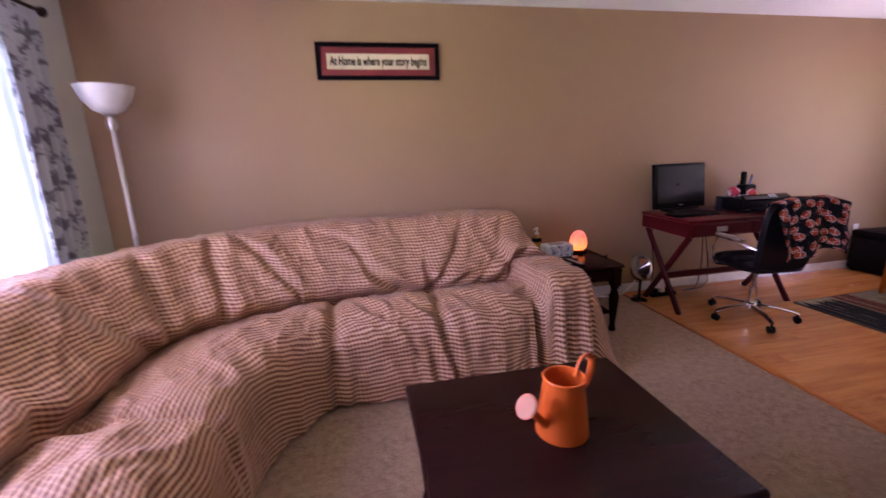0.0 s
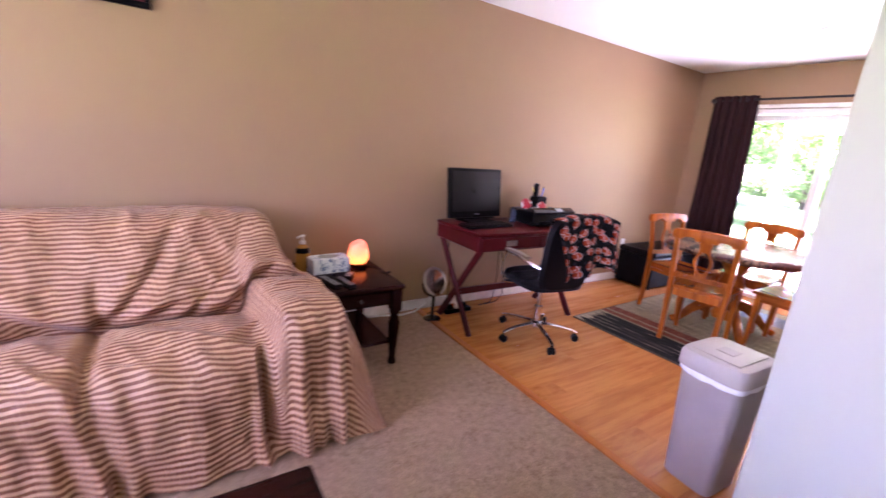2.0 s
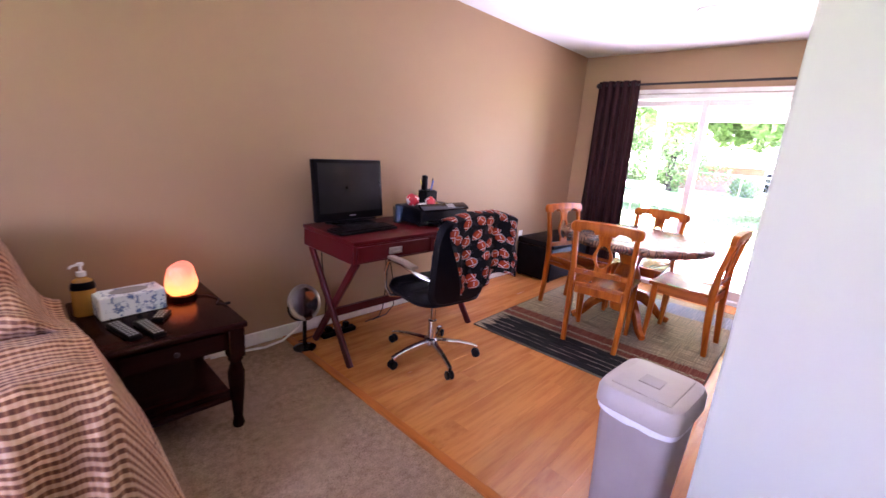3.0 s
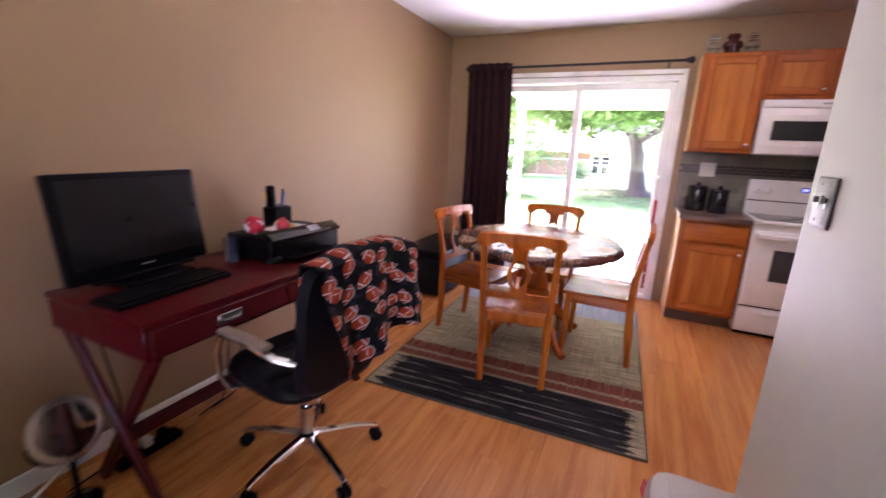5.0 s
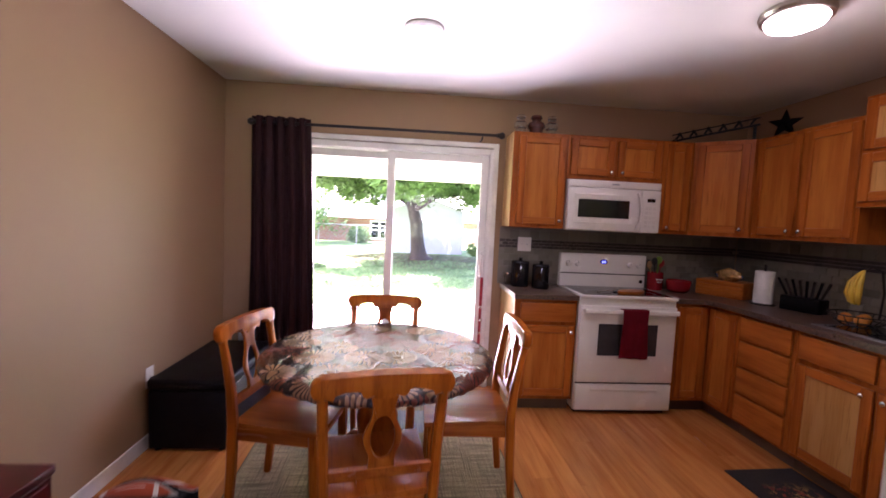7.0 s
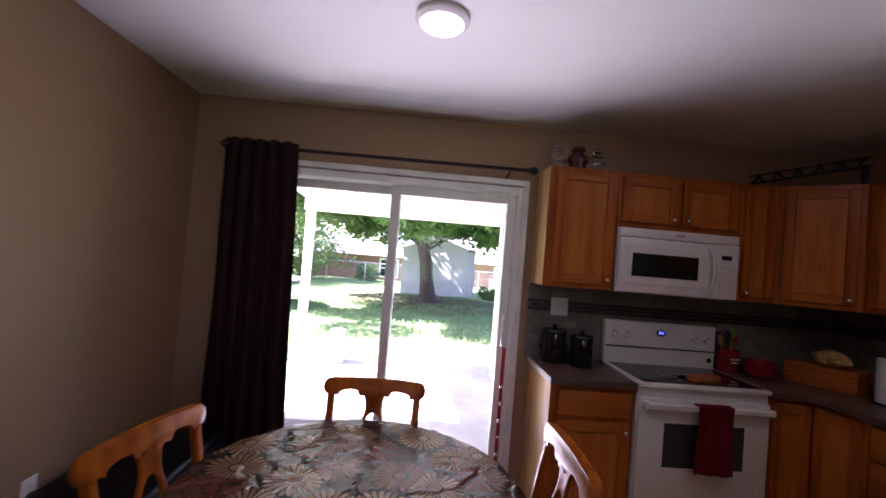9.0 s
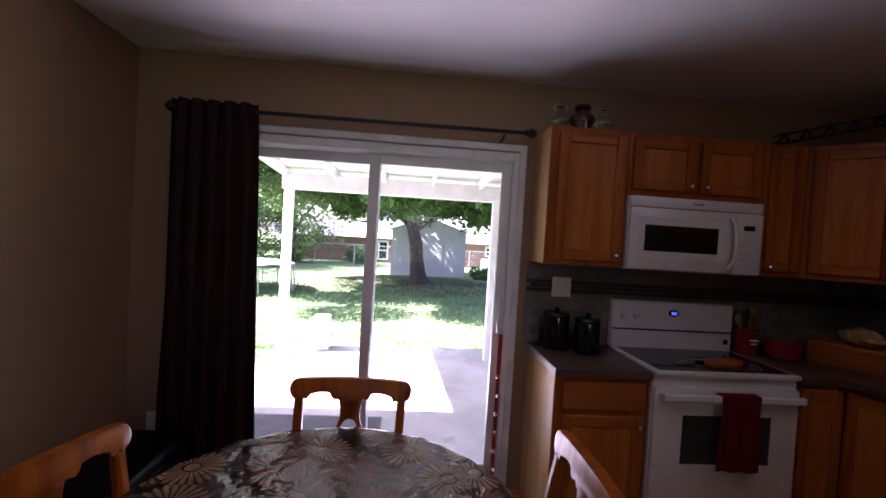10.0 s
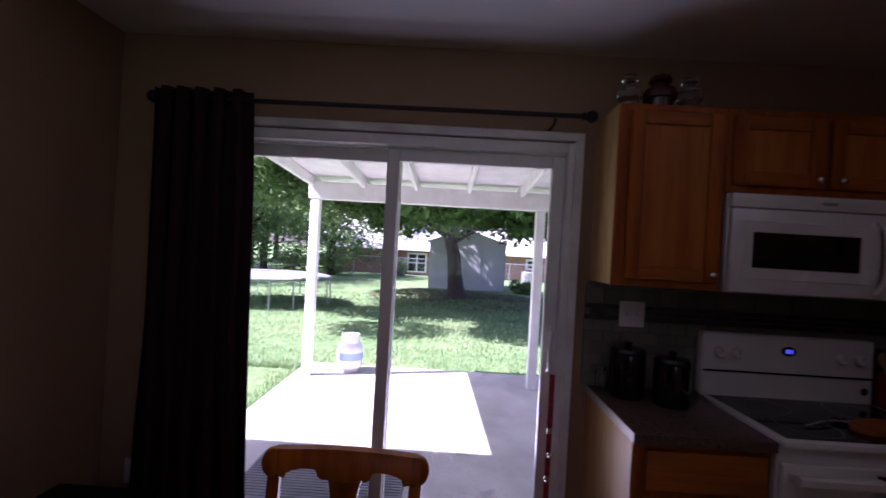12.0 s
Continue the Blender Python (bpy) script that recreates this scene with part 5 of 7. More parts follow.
def office_chair():
    m = thing("office_chair", pose(4.80, 3.60, 0, 0, 0, -8), "black leatherette office chair on a chrome five-star base", "office chair")
    part("gas_lift", Shape().lathe([(0.028, 0.08), (0.028, 0.25), (0.016, 0.252), (0.016, 0.4)], seg=16), M_CHROME, m)
    part("hub", Shape().lathe([(0.03, 0.075), (0.045, 0.085), (0.045, 0.12), (0.03, 0.13)], seg=18), M_CHROME, m)
    for k in range(5):
        a = radians(184 + 72 * k)
        d = Vector((math.cos(a), math.sin(a), 0))
        part("base_arm", Shape().beam([d * 0.03 + Vector((0, 0, 0.105)), d * 0.18 + Vector((0, 0, 0.098)), d * 0.27 + Vector((0, 0, 0.082)), d * 0.305 + Vector((0, 0, 0.07))], [0.04, 0.034, 0.028, 0.026], [0.036, 0.024, 0.02, 0.018], (-d.y, d.x, 0)), M_CHROME, m)
        p = d * 0.3
        q = Vector((-d.y, d.x, 0))
        cs = Shape()
        turn = q.to_track_quat("Z", "Y").to_matrix().to_4x4()
        for t in (-1, 1):
            cs.lathe([(0.001, -0.009), (0.022, -0.009), (0.027, -0.005), (0.027, 0.005), (0.022, 0.009), (0.001, 0.009)], p + q * 0.014 * t + Vector((0, 0, 0.027)), 14, turn)
        cs.tube([p + Vector((0, 0, 0.03)), p + Vector((0, 0, 0.075))], 0.008)
        part("caster", cs, M_BLACK, m)
    part("mechanism", Shape().box((-0.09, -0.12, 0.395), (0.09, 0.1, 0.43), 0.01), M_BLACK, m)

    def seat(u, v):
        a = 2 * math.pi * u
        c, s = math.cos(a), math.sin(a)
        k = (abs(c) ** 4 + abs(s) ** 4) ** -0.25
        prof = [(0.0, 0.07), (0.8, 0.068), (0.95, 0.05), (1.0, 0.03), (0.97, 0.008), (0.85, 0.0), (0.0, 0.0)]
        x = v * 6
        i = min(int(x), 5)
        r = prof[i][0] + (prof[i + 1][0] - prof[i][0]) * (x - i)
        z = prof[i][1] + (prof[i + 1][1] - prof[i][1]) * (x - i)
        z += 0.01 * math.sin(r * k * s * 9) * (v < 0.4)
        return (0.245 * k * c * r, 0.01 + 0.24 * k * s * r, 0.43 + z)
    part("seat", Shape().sheet(seat, 40, 24, wrap=True), M_LEATHER, m)

    def back(u, v):
        a = 2 * math.pi * u
        c, s = math.cos(a), math.sin(a)
        k = (abs(c) ** 5 + abs(s) ** 5) ** -0.2
        x = v * 4
        prof = [(0.0, 0.03), (0.9, 0.028), (1.0, 0.0), (0.9, -0.026), (0.0, -0.028)]
        i = min(int(x), 3)
        r = prof[i][0] + (prof[i + 1][0] - prof[i][0]) * (x - i)
        y = prof[i][1] + (prof[i + 1][1] - prof[i][1]) * (x - i)
        zz = 0.70 + 0.27 * k * s * r
        lean = -0.205 - 0.1 * (zz - 0.45) + 0.05 * (0.215 * k * c * r) ** 2
        rib = 0.006 * math.sin(zz * 70) * (v < 0.45)
        return (0.215 * k * c * r, lean + y + rib, zz)
    part("backrest", Shape().sheet(back, 40, 24, wrap=True), M_LEATHER, m)
    for s in (-1, 1):
        arm = Shape().tube([(s * 0.2, 0.08, 0.425), (s * 0.265, 0.1, 0.43), (s * 0.285, 0.125, 0.48), (s * 0.285, 0.13, 0.58), (s * 0.285, 0.09, 0.655), (s * 0.28, -0.05, 0.665), (s * 0.265, -0.18, 0.64), (s * 0.22, -0.235, 0.62)], 0.014, 10, 0.7)
        a = part("armrest", arm, M_CHROME, m)
        part("arm_pad", Shape().beam([(s * 0.285, 0.08, 0.68), (s * 0.28, -0.05, 0.684), (s * 0.268, -0.15, 0.672)], 0.045, 0.018, (1, 0, 0)), plain("taupe_arm_pad", (0.2, 0.14, 0.1), 0.5), a)


office_chair()


def blanket_mat():
    """Dark fleece printed with brown footballs laced in white."""
    m, nt, b, co = base("football_fleece", 0.9, spec=0.15)
    uv = nt.nodes.new("ShaderNodeUVMap")
    uv.uv_map = "cloth"
    vor = nt.nodes.new("ShaderNodeTexVoronoi")
    vor.voronoi_dimensions = "2D"
    vor.inputs["Scale"].default_value = 10.8
    vor.inputs["Randomness"].default_value = 0.6
    nt.links.new(uv.outputs[0], vor.inputs["Vector"])
    sub = nt.nodes.new("ShaderNodeVectorMath")
    sub.operation = "SUBTRACT"
    nt.links.new(uv.outputs[0], sub.inputs[0])
    nt.links.new(vor.outputs["Position"], sub.inputs[1])
    rot = nt.nodes.new("ShaderNodeVectorRotate")
    rot.rotation_type = "Z_AXIS"
    nt.links.new(sub.outputs[0], rot.inputs["Vector"])
    sepc = nt.nodes.new("ShaderNodeSeparateColor")
    nt.links.new(vor.outputs["Color"], sepc.inputs[0])
    nt.links.new(math_node(nt, "MULTIPLY", sepc.outputs[0], 3.1), rot.inputs["Angle"])
    sep = nt.nodes.new("ShaderNodeSeparateXYZ")
    nt.links.new(rot.outputs[0], sep.inputs[0])
    x, y = sep.outputs[0], sep.outputs[1]
    xa, ya = math_node(nt, "ABSOLUTE", x), math_node(nt, "ABSOLUTE", y)
    lens = math_node(nt, "ADD", math_node(nt, "DIVIDE", ya, 0.031), math_node(nt, "POWER", math_node(nt, "DIVIDE", xa, 0.043), 2.0))
    rim = math_node(nt, "LESS_THAN", lens, 1.2)
    ball = math_node(nt, "LESS_THAN", lens, 1.0)
    band = math_node(nt, "COMPARE", xa, 0.026, 0.0025)
    lace = math_node(nt, "MULTIPLY", math_node(nt, "LESS_THAN", math_node(nt, "ABSOLUTE", math_node(nt, "SUBTRACT", y, 0.008)), 0.002), math_node(nt, "LESS_THAN", xa, 0.015))
    v = co.outputs["Object"]
    swirl = ramp(nt, noise_node(nt, v, 26, 3, 0.6), 0.56, 0.6)
    fuzz = noise_node(nt, v, 300, 2)
    c = mix_node(nt, (0.003, 0.003, 0.004), (0.05, 0.05, 0.06), math_node(nt, "MULTIPLY", swirl, 0.3))
    halfrim = math_node(nt, "MULTIPLY", rim, math_node(nt, "GREATER_THAN", y, -0.008))
    c = mix_node(nt, c, (0.42, 0.38, 0.36), math_node(nt, "MULTIPLY", halfrim, 0.7))
    brown = mix_node(nt, (0.2, 0.022, 0.006), (0.4, 0.07, 0.018), math_node(nt, "MULTIPLY_ADD", y, 18.0, 0.5))
    c = mix_node(nt, c, brown, ball)
    c = mix_node(nt, c, (0.55, 0.5, 0.48), math_node(nt, "MULTIPLY", ball, math_node(nt, "MAXIMUM", band, lace)))
    c = mix_node(nt, c, (0.012, 0.012, 0.014), math_node(nt, "MULTIPLY", fuzz, 0.14))
    nt.links.new(c, b.inputs["Base Color"])
    bump(nt, b, fuzz, 0.5, 0.004)
    return m


def blanket():
    m = thing("fleece_blanket", pose(4.80, 3.60, 0, 0, 0, -4), "dark fleece blanket with football print over the chair back", "blanket")

    def f(u, v):
        x = -0.2 + 0.53 * u + 0.012 * math.sin(9 * v) + (0.05 * u + 0.1 * (1 - u)) * max(0.0, v - 0.32)
        over = max(0.0, x - 0.2)
        # v: 0 front hem, 0.24 over the top edge, 1 rear hem
        top = 0.995 - 0.25 * over - 0.025 * max(0, -x / 0.14)
        if v < 0.22:
            t = v / 0.22
            y, z = -0.195 + 0.01 * math.sin(14 * u), top - 0.2 * (1 - t) - 0.012
        elif v < 0.32:
            t = (v - 0.22) / 0.1
            y, z = -0.195 - 0.115 * t, top + 0.012 * math.sin(math.pi * t) - 0.012
        else:
            t = (v - 0.32) / 0.68
            fl = 0.03 * t * math.sin(2 * math.pi * 2.3 * u + 1.2 + 1.5 * t) + 0.016 * noise.noise((u * 5, t * 3, 2))
            y, z = -0.31 - 0.035 * t - fl - 0.10 * over, top - 0.012 - (0.40 - 0.05 * u + 0.02 * math.sin(7 * u)) * t
        y += 0.012 * noise.noise((u * 4, v * 5, 7))
        return (x, y, z)
    part("fleece", Shape().sheet(f, 90, 90, uv=lambda u, v: (0.55 * u, 0.78 * v)), blanket_mat(), m, thick=0.006)


blanket()


def desk_things():
    h = 0.7885
    m = thing("computer_monitor", pose(4.57, 4.19, h, 0, 0, 5), "black flat screen computer monitor, switched off, on the desk", "monitor")
    tilt = pose(0, 0, 0.05, -7, 0, 0)
    part("bezel", Shape().box((-0.275, -0.012, -0.02), (0.268, 0.03, 0.365), 0.008, 2, tilt), M_BLACK, m)
    part("screen", Shape().box((-0.25, -0.0145, 0.03), (0.244, -0.0125, 0.342), 0, m=tilt), plain("matt_dark_screen", (0.007, 0.0065, 0.0065), 0.3, relief=0.0, spec=0.22), m)
    part("maker_plate", Shape().box((-0.025, -0.0135, 0.004), (0.025, -0.0121, 0.01), 0, m=tilt), M_GREY, m)
    part("stand", Shape().box((-0.05, 0.0, 0.012), (0.05, 0.04, 0.12), 0.006).box((-0.14, -0.09, 0), (0.14, 0.08, 0.014), 0.006), M_BLACK, m)
    part("speaker_bar", Shape().box((-0.2, -0.016, -0.034), (0.2, 0.02, -0.0205), 0.004, 1, tilt), M_BLACK, m)
    k = thing("keyboard", pose(4.515, 3.975, h, 0, 0, 4), "black computer keyboard on the desk", "keyboard")
    part("case", Shape().box((-0.22, -0.07, 0), (0.22, 0.075, 0.018), 0.006, 2), M_BLACK, k)
    keys = Shape()
    for r in range(5):
        for c in range(18):
            keys.box((-0.208 + c * 0.0232, -0.058 + r * 0.025, 0.018), (-0.188 + c * 0.0232, -0.037 + r * 0.025, 0.024), 0)
    tagged(part("keys", keys, M_BLACK, k, smooth=False), kind="stuff")
    mo = thing("computer_mouse", pose(4.98, 3.93, h, 0, 0, -15), "small black computer mouse", "mouse")
    part("shell", Shape().lathe([(0.001, 0.032), (0.6, 0.029), (0.9, 0.018), (1.0, 0.004), (0.95, 0.0)], seg=20, m=Matrix.Diagonal((0.05, 0.03, 1, 1))), M_BLACK, mo)
    g = thing("drinking_glass", (4.89, 4.10, h), "small blue-tinted clear glass tumbler", "glass")
    part("tumbler", Shape().lathe([(0.03, 0), (0.033, 0.004), (0.037, 0.11), (0.034, 0.11), (0.03, 0.008), (0.001, 0.007)], seg=22), glass("blue_glass", 0.02, (0.7, 0.8, 0.95)), g)
    p = thing("printer", pose(5.14, 4.06, h, 0, 0, -2), "black inkjet printer with papers on top", "printer")
    part("body", Shape().box((-0.19, -0.15, 0), (0.27, 0.16, 0.11), 0.016, 3), M_BLACK, p)
    part("control_panel", Shape().box((-0.185, -0.035, 0.0), (0.265, 0.035, 0.02), 0.006, 2, pose(0, -0.125, 0.11, 28, 0, 0)), M_GLOSSB, p)
    part("display", Shape().box((0.06, -0.02, 0.0205), (0.13, 0.02, 0.022), 0, m=pose(0, -0.125, 0.11, 28, 0, 0)), M_GREY, p)
    part("tray", Shape().box((-0.13, -0.23, 0.02), (0.15, -0.14, 0.032), 0.004), M_BLACK, p)
    white = plain("white_paper", (0.75, 0.74, 0.72), 0.7)
    b = thing("paper_stack", (5.2, 4.06, h + 0.1105), "loose white papers on the printer", "papers")
    for i in range(3):
        part("sheet", Shape().box((-0.1, -0.07, 0.0015 * i), (0.12, 0.09, 0.0015 * i + 0.001), 0, m=pose(0, 0, 0, 0, 0, 9 * i - 6)), white, b)
    mm, nt, bs, co = base("red_and_white_wrapper", 0.35)
    swirl = ramp(nt, noise_node(nt, co.outputs["Object"], 17, 2, 0.5), 0.5, 0.53)
    nt.links.new(mix_node(nt, (0.48, 0.02, 0.03), (0.72, 0.68, 0.66), swirl), bs.inputs["Base Color"])
    for x, y, k in ((5.0, 4.08, 1.15), (5.1, 4.0, 0.95)):
        t = thing("wrapped_roll", pose(x, y, h + 0.1145, 0, 0, 70 * k), "crumpled red and white wrapped roll on the printer", "roll", "rolls on the printer")

        def crumple(u, v):
            q = Vector((math.cos(2 * math.pi * u), math.sin(2 * math.pi * u), 0))
            r = 0.037 * math.sin(math.pi * v) ** 0.4 * (1 + 0.25 * noise.noise(q * 1.6 + Vector((x * 7, 0, v * 3))))
            return (k * 0.075 * (v - 0.5) * 1.3, k * r * q.x, max(0.0, k * (0.036 + r * q.y)))
        part("wrapper", Shape().sheet(crumple, 24, 14, wrap=True), mm, t)
    pk = thing("snack_packet", pose(5.17, 4.04, h + 0.1145, 0, 0, 20), "small yellow packet on the papers", "packet")
    part("packet", Shape().lathe([(0.02, 0), (0.05, 0.004), (0.055, 0.014), (0.04, 0.024), (0.001, 0.028)], (0, 0, 0), 14, Matrix.Diagonal((1, 0.6, 1, 1))), plain("yellow_foil", (0.6, 0.32, 0.03), 0.35), pk)
    c = thing("pen_holder", (5.33, 4.27, h), "black desk organiser full of pens and scissors", "pen holder")
    part("cup", Shape().box((-0.06, -0.05, 0), (0.06, 0.05, 0.19), 0.006).box((-0.05, -0.04, 0.17), (0.05, 0.04, 0.195), 0.002), M_BLACK, c)
    cols = ((0.7, 0.5, 0.05), (0.02, 0.02, 0.02), (0.6, 0.6, 0.6), (0.05, 0.1, 0.4), (0.02, 0.02, 0.02))
    for i, col in enumerate(cols):
        a = (i - 2) * 0.02
        part("pen", Shape().tube([(a, 0.01 * (-1) ** i, 0.18), (a * 1.7, 0.02 * (-1) ** i, 0.27 + 0.012 * (i % 3))], 0.005), plain("pen_colour", col, 0.4), c)
    part("stapler", Shape().box((-0.062, -0.02, 0.19), (-0.022, 0.02, 0.31), 0.012, 2), M_BLACK, c)
    part("scissors", Shape().tube([(0.02 * math.cos(t) - 0.045, 0.0, 0.275 + 0.028 * math.sin(t)) for t in (2 * math.pi * k / 12 for k in range(13))], 0.006).tube([(-0.045, 0, 0.25), (-0.035, 0, 0.19)], 0.006), M_BLACK, c)


desk_things()


def side_table():
    x0, x1, y0, y1, h = 3.12, 3.67, 3.63, 4.27, 0.53
    m = thing("side_table", (x0, y0, 0), "dark cherry wood end table with turned legs and a drawer", "side table")
    w, d = x1 - x0, y1 - y0
    part("tabletop", Shape().box((0, 0, h - 0.028), (w, d, h), 0.01, 3), M_DARK, m)
    part("apron", Shape().box((0.03, 0.035, h - 0.13), (w - 0.03, d - 0.035, h - 0.03), 0.004), M_DARK, m)
    dr = part("drawer", Shape().box((0.09, 0.024, h - 0.118), (w - 0.09, 0.036, h - 0.042), 0.004), M_DARK, m)
    part("knob", Shape().lathe([(0.007, 0), (0.012, 0.012), (0.001, 0.02)], (w / 2, 0.024, h - 0.08), 12, pose(0, 0, 0, 90, 0, 0)), M_IRON, dr)
    part("shelf", Shape().box((0.05, 0.06, 0.13), (w - 0.05, d - 0.06, 0.15), 0.004), M_DARK, m)
    for x in (0.045, w - 0.045):
        for y in (0.045, d - 0.045):
            s = Shape().lathe([(0.022, 0), (0.027, 0.015), (0.02, 0.05), (0.024, 0.1), (0.034, 0.22), (0.036, 0.28), (0.022, 0.33), (0.032, 0.345), (0.032, 0.37)], (x, y, 0), 16)
            s.box((x - 0.033, y - 0.033, 0.36), (x + 0.033, y + 0.033, h - 0.03), 0.004)
            part("leg", s, M_DARK, m)
    # salt lamp
    l = thing("salt_lamp", (3.53, 4.06, h), "glowing pink-orange salt crystal lamp on a dark wood base", "lamp")
    part("base", Shape().lathe([(0.06, 0), (0.062, 0.006), (0.058, 0.024), (0.05, 0.026)], seg=24), M_DARK, l)

    def rock(u, v):
        a, t = 2 * math.pi * u, math.pi * v
        q = Vector((math.sin(t) * math.cos(a), math.sin(t) * math.sin(a), math.cos(t)))
        k = 1 + 0.09 * noise.noise(q * 1.3 + Vector((2, 0, 5))) + 0.05 * noise.noise(q * 4)
        wide = (abs(q.z) ** 3 + (1 - q.z * q.z) ** 1.5) ** (-1 / 3)
        taper = 1 - 0.12 * q.z
        return (0.066 * k * wide * taper * q.x, 0.064 * k * wide * taper * q.y, 0.1 + 0.078 * k * wide * q.z)
    mm, nt, b, co = base("salt_crystal", 0.5)
    b.inputs["Base Color"].default_value = (0.5, 0.2, 0.12, 1)
    n = noise_node(nt, co.outputs["Object"], 22, 4, 0.6)
    sep = nt.nodes.new("ShaderNodeSeparateXYZ")
    nt.links.new(co.outputs["Object"], sep.inputs[0])
    low = ramp(nt, math_node(nt, "MULTIPLY_ADD", n, 0.07, sep.outputs[2]), 0.24, 0.06)
    nt.links.new(mix_node(nt, (1.0, 0.16, 0.07), (1.0, 0.22, 0.025), low), b.inputs["Emission Color"])
    nt.links.new(math_node(nt, "MULTIPLY_ADD", low, SALT, 0.34 * SALT), b.inputs["Emission Strength"])
    bump(nt, b, n, 0.6, 0.01)
    part("crystal", Shape().sheet(rock, 36, 24, wrap=True), mm, l)
    part("cord", Shape().tube([(0.05, 0.0, 0.004), (0.1, -0.03, 0.003), (0.13, -0.1, 0.003), (0.1, -0.16, 0.003), (0.135, -0.19, 0.004)], 0.0025, 6).box((0.125, -0.2, 0), (0.15, -0.185, 0.012), 0.003), M_BLACK, l)
    # tissue box
    t = thing("tissue_box", pose(3.32, 4.025, h, 0, 0, 6), "white tissue box with blue floral print", "tissue box")
    mm, nt, b, co = base("tissue_box_print", 0.6)
    v = co.outputs["Object"]
    fl = math_node(nt, "MULTIPLY", ramp(nt, noise_node(nt, v, 24, 4, 0.75), 0.53, 0.57), ramp(nt, noise_node(nt, v, 60, 2), 0.35, 0.5))
    nt.links.new(mix_node(nt, (0.72, 0.73, 0.76), (0.09, 0.14, 0.32), fl), b.inputs["Base Color"])
    part("carton", Shape().box((-0.12, -0.06, 0), (0.12, 0.06, 0.095), 0.004), mm, t)
    part("opening", Shape().lathe([(0.001, 0.0965), (1, 0.0965), (1, 0.0955)], (0, 0, 0), 24, Matrix.Diagonal((0.07, 0.038, 1, 1))), plain("grey_film", (0.22, 0.2, 0.2), 0.4), t)
    # remotes
    for x, y, a, L in ((3.255, 3.79, 103, 0.2), (3.335, 3.76, 100, 0.19), (3.4, 3.87, 60, 0.11)):
        r = thing("remote_control", pose(x, y, h, 0, 0, a - 90), "black plastic remote control", "remote control", "remotes on the end table")
        part("case", Shape().box((-0.024, -L / 2, 0), (0.024, L / 2, 0.02), 0.006, 2), M_BLACK, r)
        bt = Shape()
        for i in range(3):
            for j in range(int(L / 0.02) - 1):
                bt.box((-0.017 + i * 0.0125, -L / 2 + 0.014 + j * 0.02, 0.02), (-0.008 + i * 0.0125, -L / 2 + 0.026 + j * 0.02, 0.0225), 0.001)
        tagged(part("buttons", bt, M_GREY, r, smooth=False), kind="stuff")
    # lotion pump bottle
    b = thing("lotion_bottle", (3.175, 4.075, h), "amber lotion bottle with a white pump", "bottle")
    part("bottle", Shape().lathe([(0.035, 0), (0.038, 0.008), (0.038, 0.13), (0.03, 0.155), (0.015, 0.165), (0.015, 0.175)], seg=22, m=Matrix.Diagonal((1.1, 0.75, 1, 1))), plain("amber_plastic", (0.42, 0.2, 0.03), 0.25), b)
    part("label_band", Shape().lathe([(0.0388, 0.115), (0.0392, 0.117), (0.0392, 0.13), (0.034, 0.148)], seg=22, m=Matrix.Diagonal((1.1, 0.75, 1, 1))), M_BLACK, b)
    part("pump", Shape().lathe([(0.017, 0.172), (0.017, 0.19), (0.006, 0.193), (0.006, 0.215), (0.012, 0.217), (0.012, 0.228), (0.001, 0.23)], seg=14).tube([(0, 0, 0.222), (-0.03, -0.02, 0.222), (-0.038, -0.026, 0.215)], 0.005), M_WHITE, b)


SALT = 0.042
side_table()


def floor_lamp():
    m = thing("floor_lamp", (0.39, 4.0, 0), "white torchiere floor lamp with frosted bowl shade", "floor lamp")
    w = plain("white_lamp_paint", (0.42, 0.38, 0.33), 0.35)
    part("base", Shape().lathe([(0.14, 0), (0.14, 0.015), (0.1, 0.03), (0.02, 0.04)], seg=30), w, m)
    part("pole", Shape().lathe([(0.013, 0.035), (0.013, 0.9), (0.017, 0.905), (0.017, 0.92), (0.013, 0.925), (0.013, 1.6)], seg=14), w, m)
    part("collar", Shape().lathe([(0.013, 1.56), (0.026, 1.575), (0.03, 1.6), (0.022, 1.64), (0.04, 1.66)], seg=18), M_NICKEL, m)
    part("shade", Shape().lathe([(0.03, 1.655), (0.08, 1.68), (0.125, 1.74), (0.145, 1.8), (0.15, 1.815), (0.143, 1.815), (0.118, 1.745), (0.075, 1.69), (0.02, 1.668)], seg=36), plain("frosted_glass", (0.55, 0.52, 0.48), 0.35), m)


floor_lamp()


